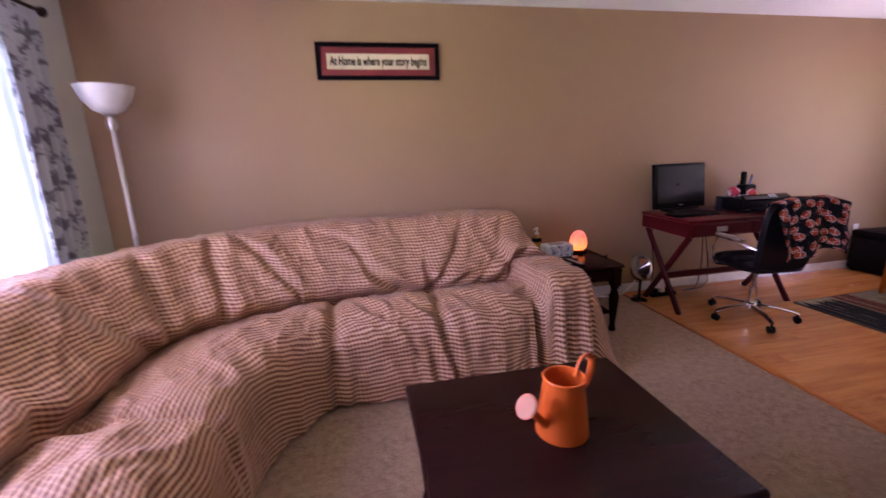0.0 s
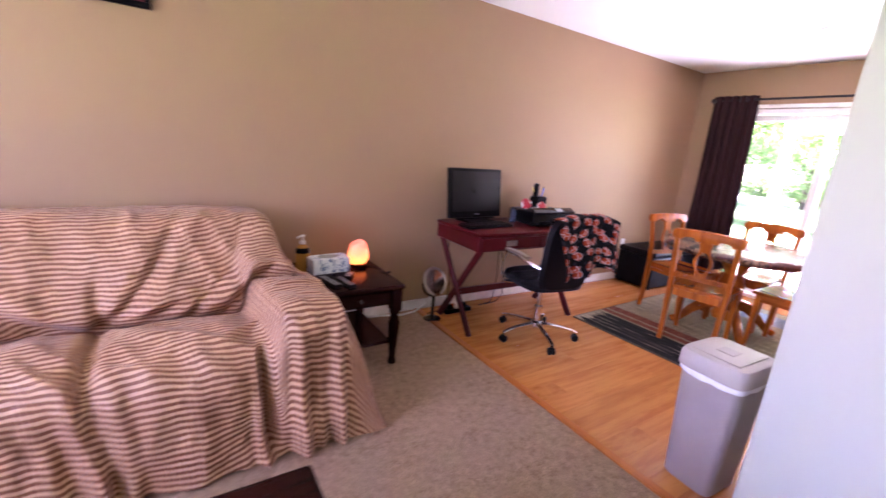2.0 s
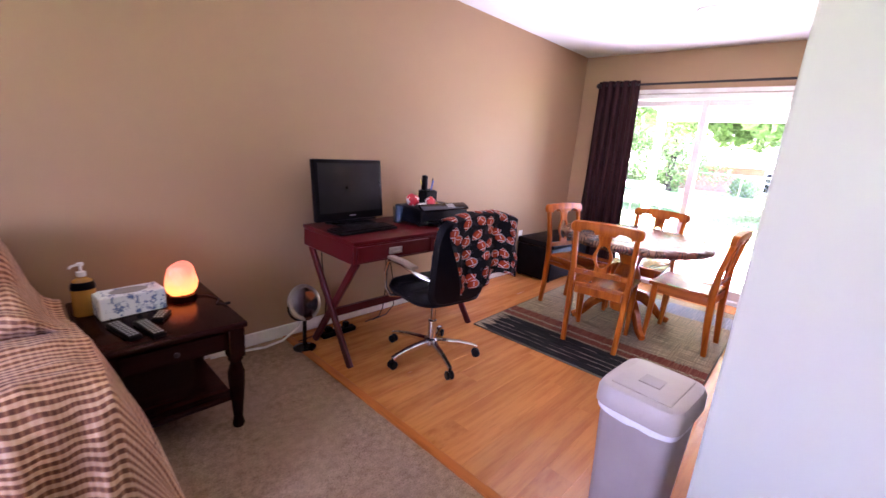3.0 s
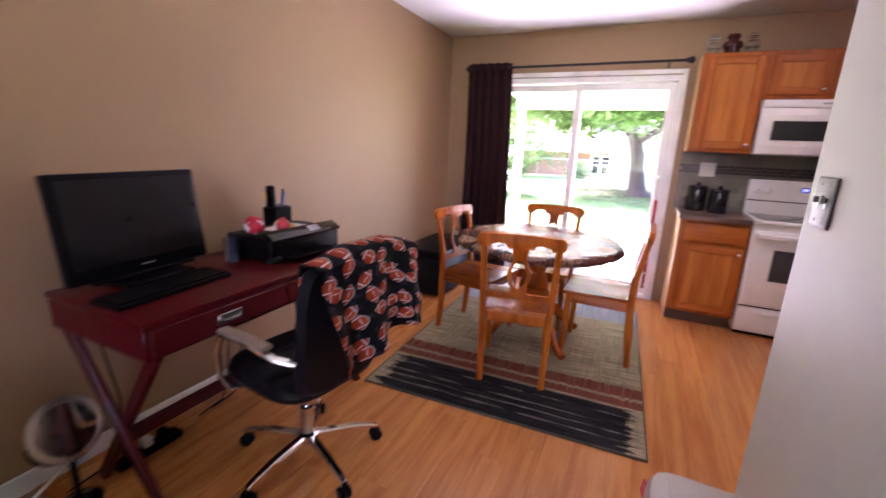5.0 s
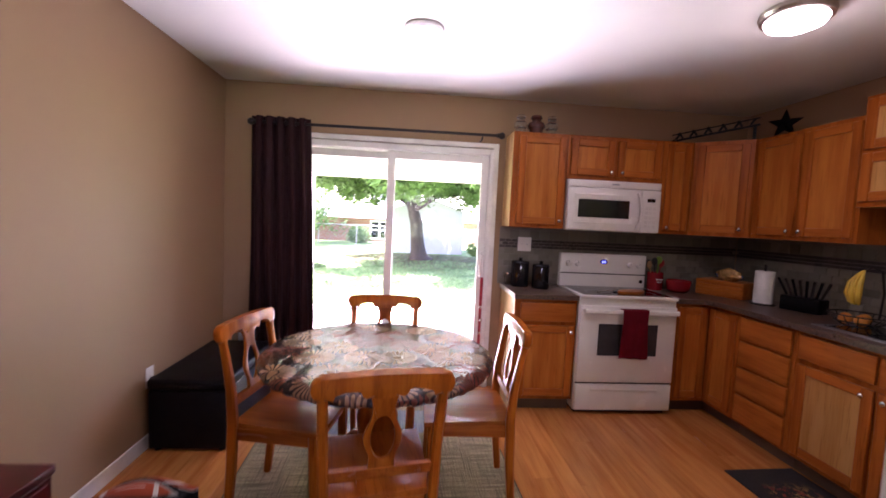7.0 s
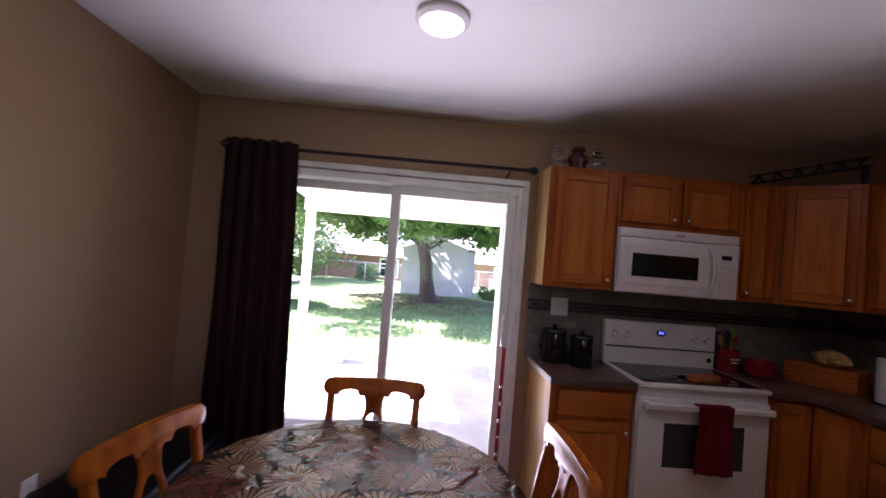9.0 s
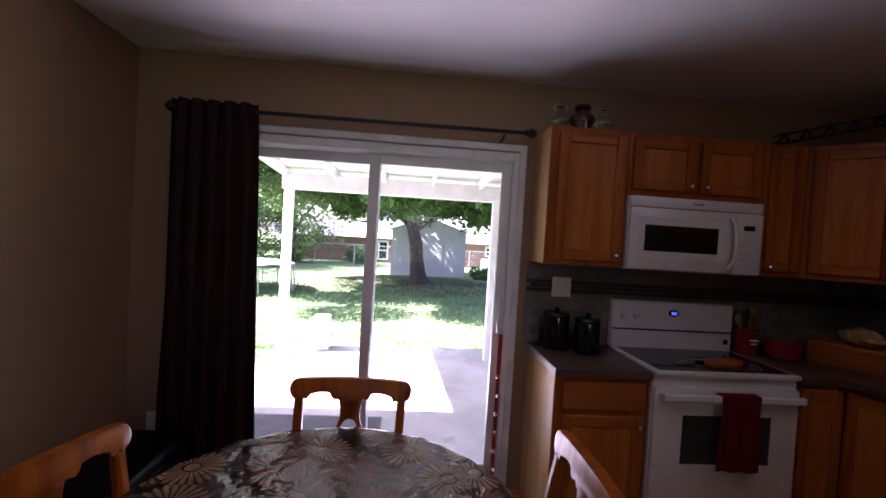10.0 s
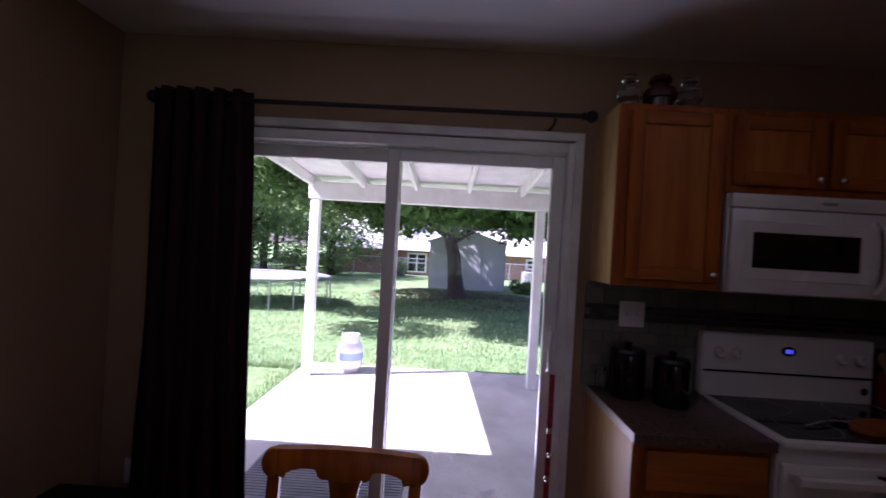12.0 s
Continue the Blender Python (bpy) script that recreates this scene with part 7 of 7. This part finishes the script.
def microwave():
    m = thing("microwave_oven", pose(7.612, 1.69, 1.388, 0, 0, -90), "white over-the-range microwave oven", "microwave")
    w, h, d = 0.765, 0.4, 0.315
    part("case", Shape().box((0, 0.022, 0), (w, d, h), 0.005), M_WHITE, m)
    part("grille", Shape().box((0.003, 0.0, h - 0.058), (w - 0.003, 0.021, h - 0.002), 0.005, 2), M_WHITE, m)
    door = part("door", Shape().box((0.003, -0.005, 0.004), (w * 0.79, 0.021, h - 0.062), 0.008, 2), M_WHITE, m)
    part("surround", Shape().box((0.045, -0.009, 0.06), (w * 0.70, -0.0055, 0.29), 0.004), M_WHITE, door)
    part("window", Shape().box((0.085, -0.011, 0.105), (w * 0.655, -0.0092, 0.245), 0), M_GLOSSB, door)
    x = w * 0.745
    part("handle", Shape().tube([(x, -0.006, 0.03), (x + 0.012, -0.03, 0.07), (x + 0.018, -0.04, 0.17), (x + 0.012, -0.03, 0.27), (x, -0.006, 0.31)], 0.011, 10), M_WHITE, door)
    pan = part("control_panel", Shape().box((w * 0.793, -0.004, 0.004), (w - 0.003, 0.021, h - 0.062), 0.005, 2), M_WHITE, m)
    part("display", Shape().box((w * 0.85, -0.006, 0.245), (w - 0.05, -0.0045, 0.272), 0), M_GLOSSB, pan)
    keys = Shape()
    for i in range(3):
        for j in range(5):
            keys.box((w * 0.83 + i * 0.033, -0.0055, 0.04 + j * 0.036), (w * 0.83 + i * 0.033 + 0.024, -0.0042, 0.062 + j * 0.036), 0)
    tagged(part("keys", keys, plain("off_white_keys", (0.68, 0.66, 0.62), 0.4), pan, smooth=False), kind="stuff")
    part("maker_plate", Shape().box((w * 0.46, -0.0015, h - 0.036), (w * 0.54, -0.0005, h - 0.024), 0), M_GREY, m)
    part("vent", Shape().box((0.05, 0.06, -0.006), (w - 0.05, d - 0.05, -0.0005), 0), M_GREY, m)


microwave()


def canisters():
    for x, y, r, h in ((7.78, 1.99, 0.073, 0.19), (7.7, 1.84, 0.07, 0.175)):
        m = thing("canister", (x, y, 0.903), "black ceramic kitchen canister with knobbed lid", "canister", "canisters on the worktop")
        part("jar", Shape().lathe([(r * 0.96, 0), (r, 0.01), (r, h - 0.01), (r * 0.97, h)], seg=28), M_GLOSSB, m)
        part("lid", Shape().lathe([(r * 1.0, h + 0.0005), (r * 1.03, h + 0.006), (r * 0.9, h + 0.02), (0.012, h + 0.026), (0.012, h + 0.032), (0.018, h + 0.042), (0.001, h + 0.05)], seg=28), M_GLOSSB, m)
    m = thing("glass_jar", (7.86, 2.07, 0.903), "small clear glass shaker", "jar")
    part("jar", Shape().lathe([(0.025, 0), (0.028, 0.005), (0.028, 0.07), (0.02, 0.085), (0.018, 0.085), (0.024, 0.07), (0.024, 0.008), (0.001, 0.007)], seg=20), glass("clear_glass"), m)
    part("lid", Shape().lathe([(0.021, 0.085), (0.022, 0.1), (0.001, 0.104)], seg=20), M_CHROME, m)
    red = plain("red_enamel", (0.26, 0.011, 0.015), 0.25, vary=0.08)
    m = thing("utensil_crock", (7.835, 0.785, 0.903), "red tin crock full of cooking utensils", "utensil holder")
    part("crock", Shape().lathe([(0.06, 0), (0.064, 0.008), (0.064, 0.15), (0.061, 0.152), (0.058, 0.15), (0.058, 0.01), (0.001, 0.01)], seg=26), red, m)
    part("label_bars", Shape().box((-0.068, -0.03, 0.09), (-0.0645, 0.03, 0.1), 0).box((-0.068, -0.02, 0.07), (-0.0645, 0.02, 0.078), 0), M_WHITE, m)
    for k, (dx, dy, hh, col, wd) in enumerate(((-0.02, 0.02, 0.29, (0.02, 0.02, 0.02), 0.03), (0.0, -0.015, 0.30, (0.16, 0.3, 0.04), 0.032), (0.02, 0.03, 0.27, (0.02, 0.02, 0.02), 0.03), (0.01, -0.035, 0.27, (0.35, 0.02, 0.02), 0.03), (-0.01, 0.04, 0.26, (0.3, 0.16, 0.06), 0.026))):
        u = part("utensil", Shape().tube([(dx * 0.5, dy * 0.5, 0.02), (dx * 1.4, dy * 1.5, hh - 0.07)], 0.005).lathe([(0.004, -0.03), (0.8 * wd, -0.01), (wd, 0.01), (0.6 * wd, 0.035), (0.001, 0.04)], (dx * 1.6, dy * 1.7, hh - 0.05), 12, Matrix.Diagonal((0.35, 1, 1, 1))), plain("utensil_colour", col, 0.4), m)
    m = thing("red_bowl", (7.745, 0.63, 0.903), "dark red ceramic bowl", "bowl")
    part("bowl", Shape().lathe([(0.06, 0), (0.085, 0.02), (0.095, 0.07), (0.097, 0.10), (0.09, 0.10), (0.086, 0.07), (0.07, 0.025), (0.001, 0.02)], seg=30), red, m)
    m = thing("bread_box", pose(7.62, 0.30, 0.903, 0, 0, 205), "pale wooden bread box with bags on top", "bread box")
    part("box", Shape().box((-0.18, -0.12, 0), (0.18, 0.12, 0.13), 0.006, 2), M_OAKX, m)
    for k in range(4):
        part("slat", Shape().box((-0.17, -0.124, 0.015 + k * 0.029), (0.17, -0.1185, 0.037 + k * 0.029), 0.002), M_OAKX, m)

    def bag(name, x, y, sx, sy, sz, col, lab, z=1.0335):
        b = thing(name, (x, y, z), lab, "bag", "bags on the bread box")
        def f(u, v):
            a, t = 2 * math.pi * u, math.pi * v
            q = Vector((math.sin(t) * math.cos(a), math.sin(t) * math.sin(a), math.cos(t)))
            k = 1 + 0.3 * noise.noise(q * 2.2 + Vector((x * 9, y, 0)))
            return (sx * k * q.x, sy * k * q.y, max(0.0, sz + sz * k * q.z))
        part("wrapper", Shape().sheet(f, 26, 16, wrap=True), plain(name + "_film", col, 0.25, vary=0.5, scale=20), b)
    bag("bread_bag", 7.63, 0.28, 0.12, 0.07, 0.035, (0.1, 0.2, 0.35), "blue and clear plastic bread bag")
    bag("bread_loaf_bag", 7.57, 0.33, 0.11, 0.05, 0.05, (0.5, 0.3, 0.1), "bread loaf in clear and orange plastic")
    m = thing("paper_towel_roll", (7.28, 0.28, 0.903), "white paper towel roll on an upright holder", "paper towels")
    part("roll", Shape().lathe([(0.02, 0.012), (0.06, 0.012), (0.061, 0.02), (0.061, 0.24), (0.06, 0.248), (0.02, 0.248)], seg=30), plain("paper_towel", (0.74, 0.73, 0.7), 0.9, relief=0.4), m)
    part("holder", Shape().lathe([(0.08, 0), (0.082, 0.006), (0.07, 0.011), (0.008, 0.0115), (0.008, 0.28), (0.014, 0.285), (0.001, 0.3)], seg=24), M_IRON, m)
    m = thing("knife_block", pose(7.05, 0.19, 0.903, 0, 0, 195), "black block of kitchen knives with steel handles", "knife block")
    part("block", Shape().box((-0.12, -0.05, 0), (0.12, 0.06, 0.1), 0.008, 2), M_BLACK, m)
    for k in range(8):
        a = (k - 3.5) * 0.03
        part("knife", Shape().beam([(a, 0.0, 0.1), (a * 1.5, -0.02, 0.215)], 0.01, 0.016), M_IRON if k % 2 else M_BLACK, m)
    m = thing("fruit_basket", (6.62, 0.27, 0.903), "black wire fruit basket with a banana hook", "fruit basket")
    for k, (r, z) in enumerate(((0.07, 0.008), (0.11, 0.035), (0.14, 0.075))):
        part("wire", Shape().tube([(r * math.cos(t), r * math.sin(t), z) for t in (2 * math.pi * i / 30 for i in range(31))], 0.004, 6), M_IRON, m)
    for k in range(14):
        t = 2 * math.pi * k / 14
        part("wire", Shape().tube([(0.07 * math.cos(t), 0.07 * math.sin(t), 0.008), (0.11 * math.cos(t), 0.11 * math.sin(t), 0.035), (0.14 * math.cos(t), 0.14 * math.sin(t), 0.075)], 0.0025, 5), M_IRON, m)
    part("hook", Shape().tube([(0, -0.13, 0.05), (0, -0.145, 0.2), (0, -0.12, 0.33), (0, -0.05, 0.36), (0, -0.01, 0.33)], 0.006), M_IRON, m)
    yel = plain("banana_skin", (0.62, 0.4, 0.03), 0.5, vary=0.2)
    for k in range(3):
        b = thing("banana", pose(6.62, 0.27, 0.903, 0, 0, 50 + 32 * k), "ripe yellow banana hanging on the hook", "banana", "bananas on the hook")
        part("fruit", Shape().tube([(0, 0, 0.335), (0.02, 0, 0.31), (0.05, 0, 0.26), (0.06, 0, 0.2), (0.045, 0, 0.15), (0.03, 0, 0.135)], [0.006, 0.012, 0.018, 0.019, 0.013, 0.005], 8), yel, b)
    for dx, dy in ((-0.03, 0.02), (0.05, 0.03), (0.01, -0.05)):
        b = thing("orange", (6.62 + dx, 0.27 + dy, 0.912), "round orange in the wire basket", "orange", "oranges in the basket")
        part("fruit", Shape().lathe([(0.034 * math.sin(math.pi * k / 10) + 0.0005, 0.034 - 0.034 * math.cos(math.pi * k / 10)) for k in range(11)], seg=18), plain("orange_peel", (0.6, 0.2, 0.02), 0.5, relief=0.3), b)
    m = thing("cutting_board", pose(7.53, 1.16, 0.9147, 0, 0, 20), "wooden cutting board lying on the cooktop", "cutting board")
    part("board", Shape().lathe([(0.001, 0.0), (0.98, 0.0), (1, 0.004), (1, 0.014), (0.98, 0.018), (0.001, 0.018)], seg=28, m=Matrix.Diagonal((0.06, 0.13, 1, 1))), M_OAKX, m)
    m = thing("spoon", pose(7.55, 1.33, 0.9147, 0, 0, -70), "steel serving spoon lying on the cooktop", "spoon")
    part("bowl", Shape().lathe([(0.001, 0.003), (0.8, 0.004), (1, 0.012), (0.8, 0.008), (0.001, 0.006)], (0.08, 0, 0), 16, Matrix.Diagonal((0.04, 0.026, 1, 1))), M_CHROME, m)
    part("handle", Shape().beam([(0.045, 0, 0.01), (-0.02, 0, 0.014), (-0.12, 0, 0.005)], 0.012, 0.003), M_CHROME, m)


canisters()


def cabinet_top_decor():
    for y, r, col, lab in ((2.07, 0.052, (0.85, 0.92, 0.92), "clear glass line insulator"), (1.945, 0.07, None, "brown ceramic line insulator"), (1.82, 0.052, (0.85, 0.92, 0.92), "clear glass line insulator")):
        m = thing("insulator", (7.72, y, 2.131), lab + " on top of the cabinet", "insulator", "insulators on the cabinet")
        k = r / 0.042
        material = glass("insulator_glass", 0.02, col) if col else plain("brown_glaze", (0.07, 0.016, 0.01), 0.15)
        part("bell", Shape().lathe([(0.04 * k, 0.045), (0.042 * k, 0.06), (0.036 * k, 0.085), (0.022 * k, 0.095), (0.02 * k, 0.11), (0.028 * k, 0.12), (0.024 * k, 0.14), (0.001, 0.145)], seg=24), material, m)
        part("skirt", Shape().lathe([(0.03 * k, 0.0), (0.032 * k, 0.044)], seg=24), material, m)
    m = thing("metal_word_sign", pose(7.575, 0.56, 2.131, 0, 0, 231.5), "dark metal cut-out word sign on top of the corner cabinet", "sign")
    part("rail", Shape().beam([(-0.29, 0, 0.02), (0.29, 0, 0.11)], 0.008, 0.016), M_BLACK, m)
    part("rail", Shape().beam([(-0.29, 0, 0.07), (0.29, 0, 0.16)], 0.008, 0.01), M_BLACK, m)
    for k in range(11):
        x = -0.26 + k * 0.049
        z = 0.03 + (x + 0.29) * 0.155
        part("letter_bar", Shape().beam([(x, 0, z), (x + 0.03 * (-1) ** k, 0, z + 0.045)], 0.006, 0.016), M_BLACK, m)
    part("foot", Shape().box((-0.28, -0.03, 0), (-0.26, 0.03, 0.03), 0.002), M_BLACK, m)
    part("foot", Shape().box((0.25, -0.03, 0), (0.27, 0.03, 0.11), 0.002), M_BLACK, m)
    m = thing("barn_star", pose(7.27, 0.25, 2.131, 0, 0, 215) @ Matrix.Scale(0.82, 4), "dark metal barn star leaning on top of the cabinet", "star")
    s = Shape()
    c0, c1 = s.bm.verts.new((0, -0.03, 0.125)), s.bm.verts.new((0, 0.004, 0.125))
    ring = []
    for k in range(10):
        a = math.pi / 2 + math.pi * k / 5
        r = 0.135 if k % 2 == 0 else 0.055
        ring.append(s.bm.verts.new((r * math.cos(a), 0, 0.11 + r * math.sin(a))))
    for k in range(10):
        s.bm.faces.new((c0, ring[k], ring[(k + 1) % 10]))
        s.bm.faces.new((c1, ring[(k + 1) % 10], ring[k]))
    part("star", s, M_BLACK, m, smooth=False)


cabinet_top_decor()


def plate(name, m, w, h, material, label, kind, toggles=1, outlet=False):
    t = thing(name, m, label, kind)
    part("cover", Shape().box((-w / 2, -0.006, -h / 2), (w / 2, 0, h / 2), 0.003, 2), material, t)
    for k in range(toggles):
        x = (k - (toggles - 1) / 2) * 0.046
        if outlet:
            for z in (-0.02, 0.02):
                part("socket", Shape().box((x - 0.016, -0.008, z - 0.014), (x + 0.016, -0.0062, z + 0.014), 0.002), M_WHITE, t)
        else:
            part("toggle", Shape().box((x - 0.005, -0.018, -0.002), (x + 0.005, -0.006, 0.014), 0.002), material, t)
            part("slot", Shape().box((x - 0.008, -0.0072, -0.014), (x + 0.008, -0.0062, 0.014), 0), M_GREY, t)
        for z in (-0.045, 0.045):
            part("screw", Shape().lathe([(0.004, 0), (0.003, 0.0015), (0.001, 0.0016)], (x, -0.006, z if not outlet else 0), 8, pose(0, 0, 0, 90, 0, 0)), M_GREY, t)
    return t


def wall_fixtures():
    sw = plate("light_switch", pose(4.965, 2.021, 1.25, 0, 0, 180), 0.116, 0.118, plain("satin_nickel", (0.17, 0.16, 0.14), 0.5, 0.3), "brushed nickel double light switch on the partition wall", "switch", 2)
    part("backplate", Shape().box((-0.062, -0.003, -0.063), (0.062, 0.0, 0.063), 0.002), M_IRON, sw)
    part("ornament", Shape().box((-0.036, -0.0085, 0.002), (0.036, -0.0064, 0.012), 0.001).lathe([(0.012, 0), (0.008, 0.004), (0.001, 0.005)], (0, -0.0064, 0.007), 10, pose(0, 0, 0, 90, 0, 0)), M_IRON, sw)
    plate("wall_outlet", pose(EAST - 0.009, 1.934, 1.245, 0, 0, -90), 0.116, 0.118, M_WHITE, "white double wall outlet above the worktop", "outlet", 2, True)
    o = plate("wall_outlet", pose(6.93, NORTH - 0.001, 0.42, 0, 0, 0), 0.072, 0.118, M_WHITE, "white wall outlet with a black plug", "outlet", 1, True)
    part("plug", Shape().box((-0.02, -0.05, -0.035), (0.02, -0.008, 0.0), 0.006), M_BLACK, o)
    plate("wall_outlet", pose(EAST - 0.001, 4.24, 0.36, 0, 0, -90), 0.072, 0.118, M_WHITE, "white wall outlet beside the curtain", "outlet", 1, True)
    plate("wall_outlet", pose(6.52, 0.011, 1.15, 0, 0, 180), 0.116, 0.118, M_WHITE, "white wall outlet above the worktop", "outlet", 2, True)
    lamp = glow("lamp_diffuser", (1.0, 0.93, 0.82), 0.6)
    m = thing("ceiling_lamp", (6.74, 2.88, CEIL), "small round white flush ceiling lamp, lit", "ceiling lamp")
    part("ring", Shape().lathe([(0.105, 0), (0.107, -0.015), (0.09, -0.028)], seg=36), M_WHITE, m)
    part("diffuser", Shape().lathe([(0.088, -0.026), (0.075, -0.038), (0.04, -0.046), (0.001, -0.048)], seg=32), lamp, m)
    m = thing("ceiling_lamp", (6.25, 1.20, CEIL), "flush ceiling lamp with nickel ring and white glass, lit", "ceiling lamp")
    part("ring", Shape().lathe([(0.14, 0), (0.144, -0.018), (0.136, -0.03), (0.138, -0.038), (0.124, -0.042)], seg=40), M_NICKEL, m)
    part("diffuser", Shape().lathe([(0.123, -0.04), (0.112, -0.062), (0.07, -0.08), (0.001, -0.086)], seg=36), lamp, m)
    # bell strap on the door
    m = thing("bell_strap", (7.868, 2.29, 0.95), "red strap of small steel bells hanging on the door handle", "door bells")
    part("strap", Shape().box((-0.004, -0.012, -0.84), (0.0, 0.012, 0.0), 0.001), plain("red_ribbon", (0.35, 0.02, 0.03), 0.7, vary=0.4, scale=40), m)
    for k in range(6):
        z = -0.25 - 0.11 * k
        part("bell", Shape().lathe([(0.001, -0.014), (0.01, -0.011), (0.014, 0), (0.01, 0.011), (0.001, 0.014)], (-0.018, 0.004 * (-1) ** k, z), 12), M_CHROME, m)
    # floor mat by the sink
    mm, nt, b, co = base("flower_mat", 0.95)
    v = co.outputs["Object"]
    sep = nt.nodes.new("ShaderNodeSeparateXYZ")
    nt.links.new(v, sep.inputs[0])
    mid = math_node(nt, "MULTIPLY", ramp(nt, math_node(nt, "ABSOLUTE", sep.outputs[0]), 0.28, 0.16), ramp(nt, math_node(nt, "ABSOLUTE", sep.outputs[1]), 0.17, 0.08))
    fl = math_node(nt, "MULTIPLY", mid, ramp(nt, noise_node(nt, v, 26, 3, 0.7), 0.48, 0.54))
    n = noise_node(nt, v, 12)
    col = mix_node(nt, (0.3, 0.04, 0.03), (0.35, 0.22, 0.06), ramp(nt, n, 0.45, 0.55))
    nt.links.new(mix_node(nt, (0.02, 0.016, 0.016), col, fl), b.inputs["Base Color"])
    bump(nt, b, noise_node(nt, v, 300, 2), 0.5, 0.004)
    m = thing("kitchen_mat", pose(6.27, 0.745, 0.0, 0, 0, 2), "dark kitchen floor mat with a red and yellow flower motif", "mat")
    part("mat", Shape().box((-0.4, -0.225, 0), (0.4, 0.225, 0.009), 0.004, 2), mm, m)


wall_fixtures()


# ---- floor planks and wall tiles ----
def planks():
    floor = structure("floor", Shape().box((4.22, KSOUTH, -0.02), (EAST + 0.02, NORTH, -0.006), 0), M_TOE, "honey coloured laminate plank floor of dining area and kitchen")
    L, W = 1.2, 0.128
    full = Shape().box((0, 0, -0.006), (L - 0.0006, W - 0.0006, 0.0), 0.0005)
    me = bpy.data.meshes.new("plank")
    full.bm.to_mesh(me)
    full.bm.free()
    me.materials.append(M_LAM)
    rng = random.Random(8)
    y = KSOUTH
    while y < NORTH - 0.01:
        x = 4.222 - rng.random() * 1.0
        while x < EAST + 0.01:
            a, b = max(x, 4.222), min(x + L, EAST + 0.015)
            if b - a > 0.02:
                ob = new("plank", me)
                ob.parent = floor
                ob.location = (a, y, 0)
                ob.scale = ((b - a) / L, min(1.0, (NORTH - y) / W), 1)
            x += L
        y += W


planks()


def tile_mats():
    out = []
    for name, a, b2 in (("sage_stone_tile", (0.11, 0.1, 0.074), (0.2, 0.18, 0.135)), ("dark_glass_tile", (0.02, 0.015, 0.013), (0.06, 0.045, 0.038))):
        m, nt, b, co = base(name, 0.3 if "glass" in name else 0.45)
        info = nt.nodes.new("ShaderNodeObjectInfo")
        n = noise_node(nt, co.outputs["Object"], 25, 4, 0.65)
        c = mix_node(nt, a, b2, math_node(nt, "MULTIPLY_ADD", info.outputs["Random"], 0.7, math_node(nt, "MULTIPLY", n, 0.4)))
        nt.links.new(c, b.inputs["Base Color"])
        bump(nt, b, n, 0.2, 0.003)
        out.append(m)
    return out


def backsplash():
    stone, dark = tile_mats()
    grout = plain("grey_grout", (0.2, 0.18, 0.15), 0.9)

    def mesh(w, h, material):
        s = Shape().box((0, 0, 0), (w - 0.003, 0.006, h - 0.003), 0.001)
        me = bpy.data.meshes.new("tile")
        s.bm.to_mesh(me)
        s.bm.free()
        me.materials.append(material)
        return me
    big, small, cap = mesh(0.086, 0.0512, stone), mesh(0.052, 0.0245, dark), mesh(0.086, 0.075, stone)
    # one panel on each wall: length, pose of its left lower corner (face towards -y)
    for length, m in ((2.14, pose(EAST - 0.009, 2.15, 0.905, 0, 0, -90)), (1.9, pose(EAST - 0.012, 0.009, 0.905, 0, 0, 180))):
        back = structure("wall_backsplash", Shape().box((0, 0.003, 0), (length, 0.0085, 0.48), 0), grout, "sage stone tile backsplash with dark mosaic band")
        back.matrix_world = m
        rows = [(big, 0.0512 * k, 0.086, 0.043 * (k % 2)) for k in range(6)] + [(cap, 0.3835, 0.086, 0)] + [(small, 0.308 + 0.025 * k, 0.052, 0.026 * (k % 2)) for k in range(3)]
        for me, z, step, off in rows:
            for k in range(int((length - off) / step)):
                ob = new("tile", me)
                ob.parent = back
                ob.location = (off + k * step, -0.003, z)


backsplash()
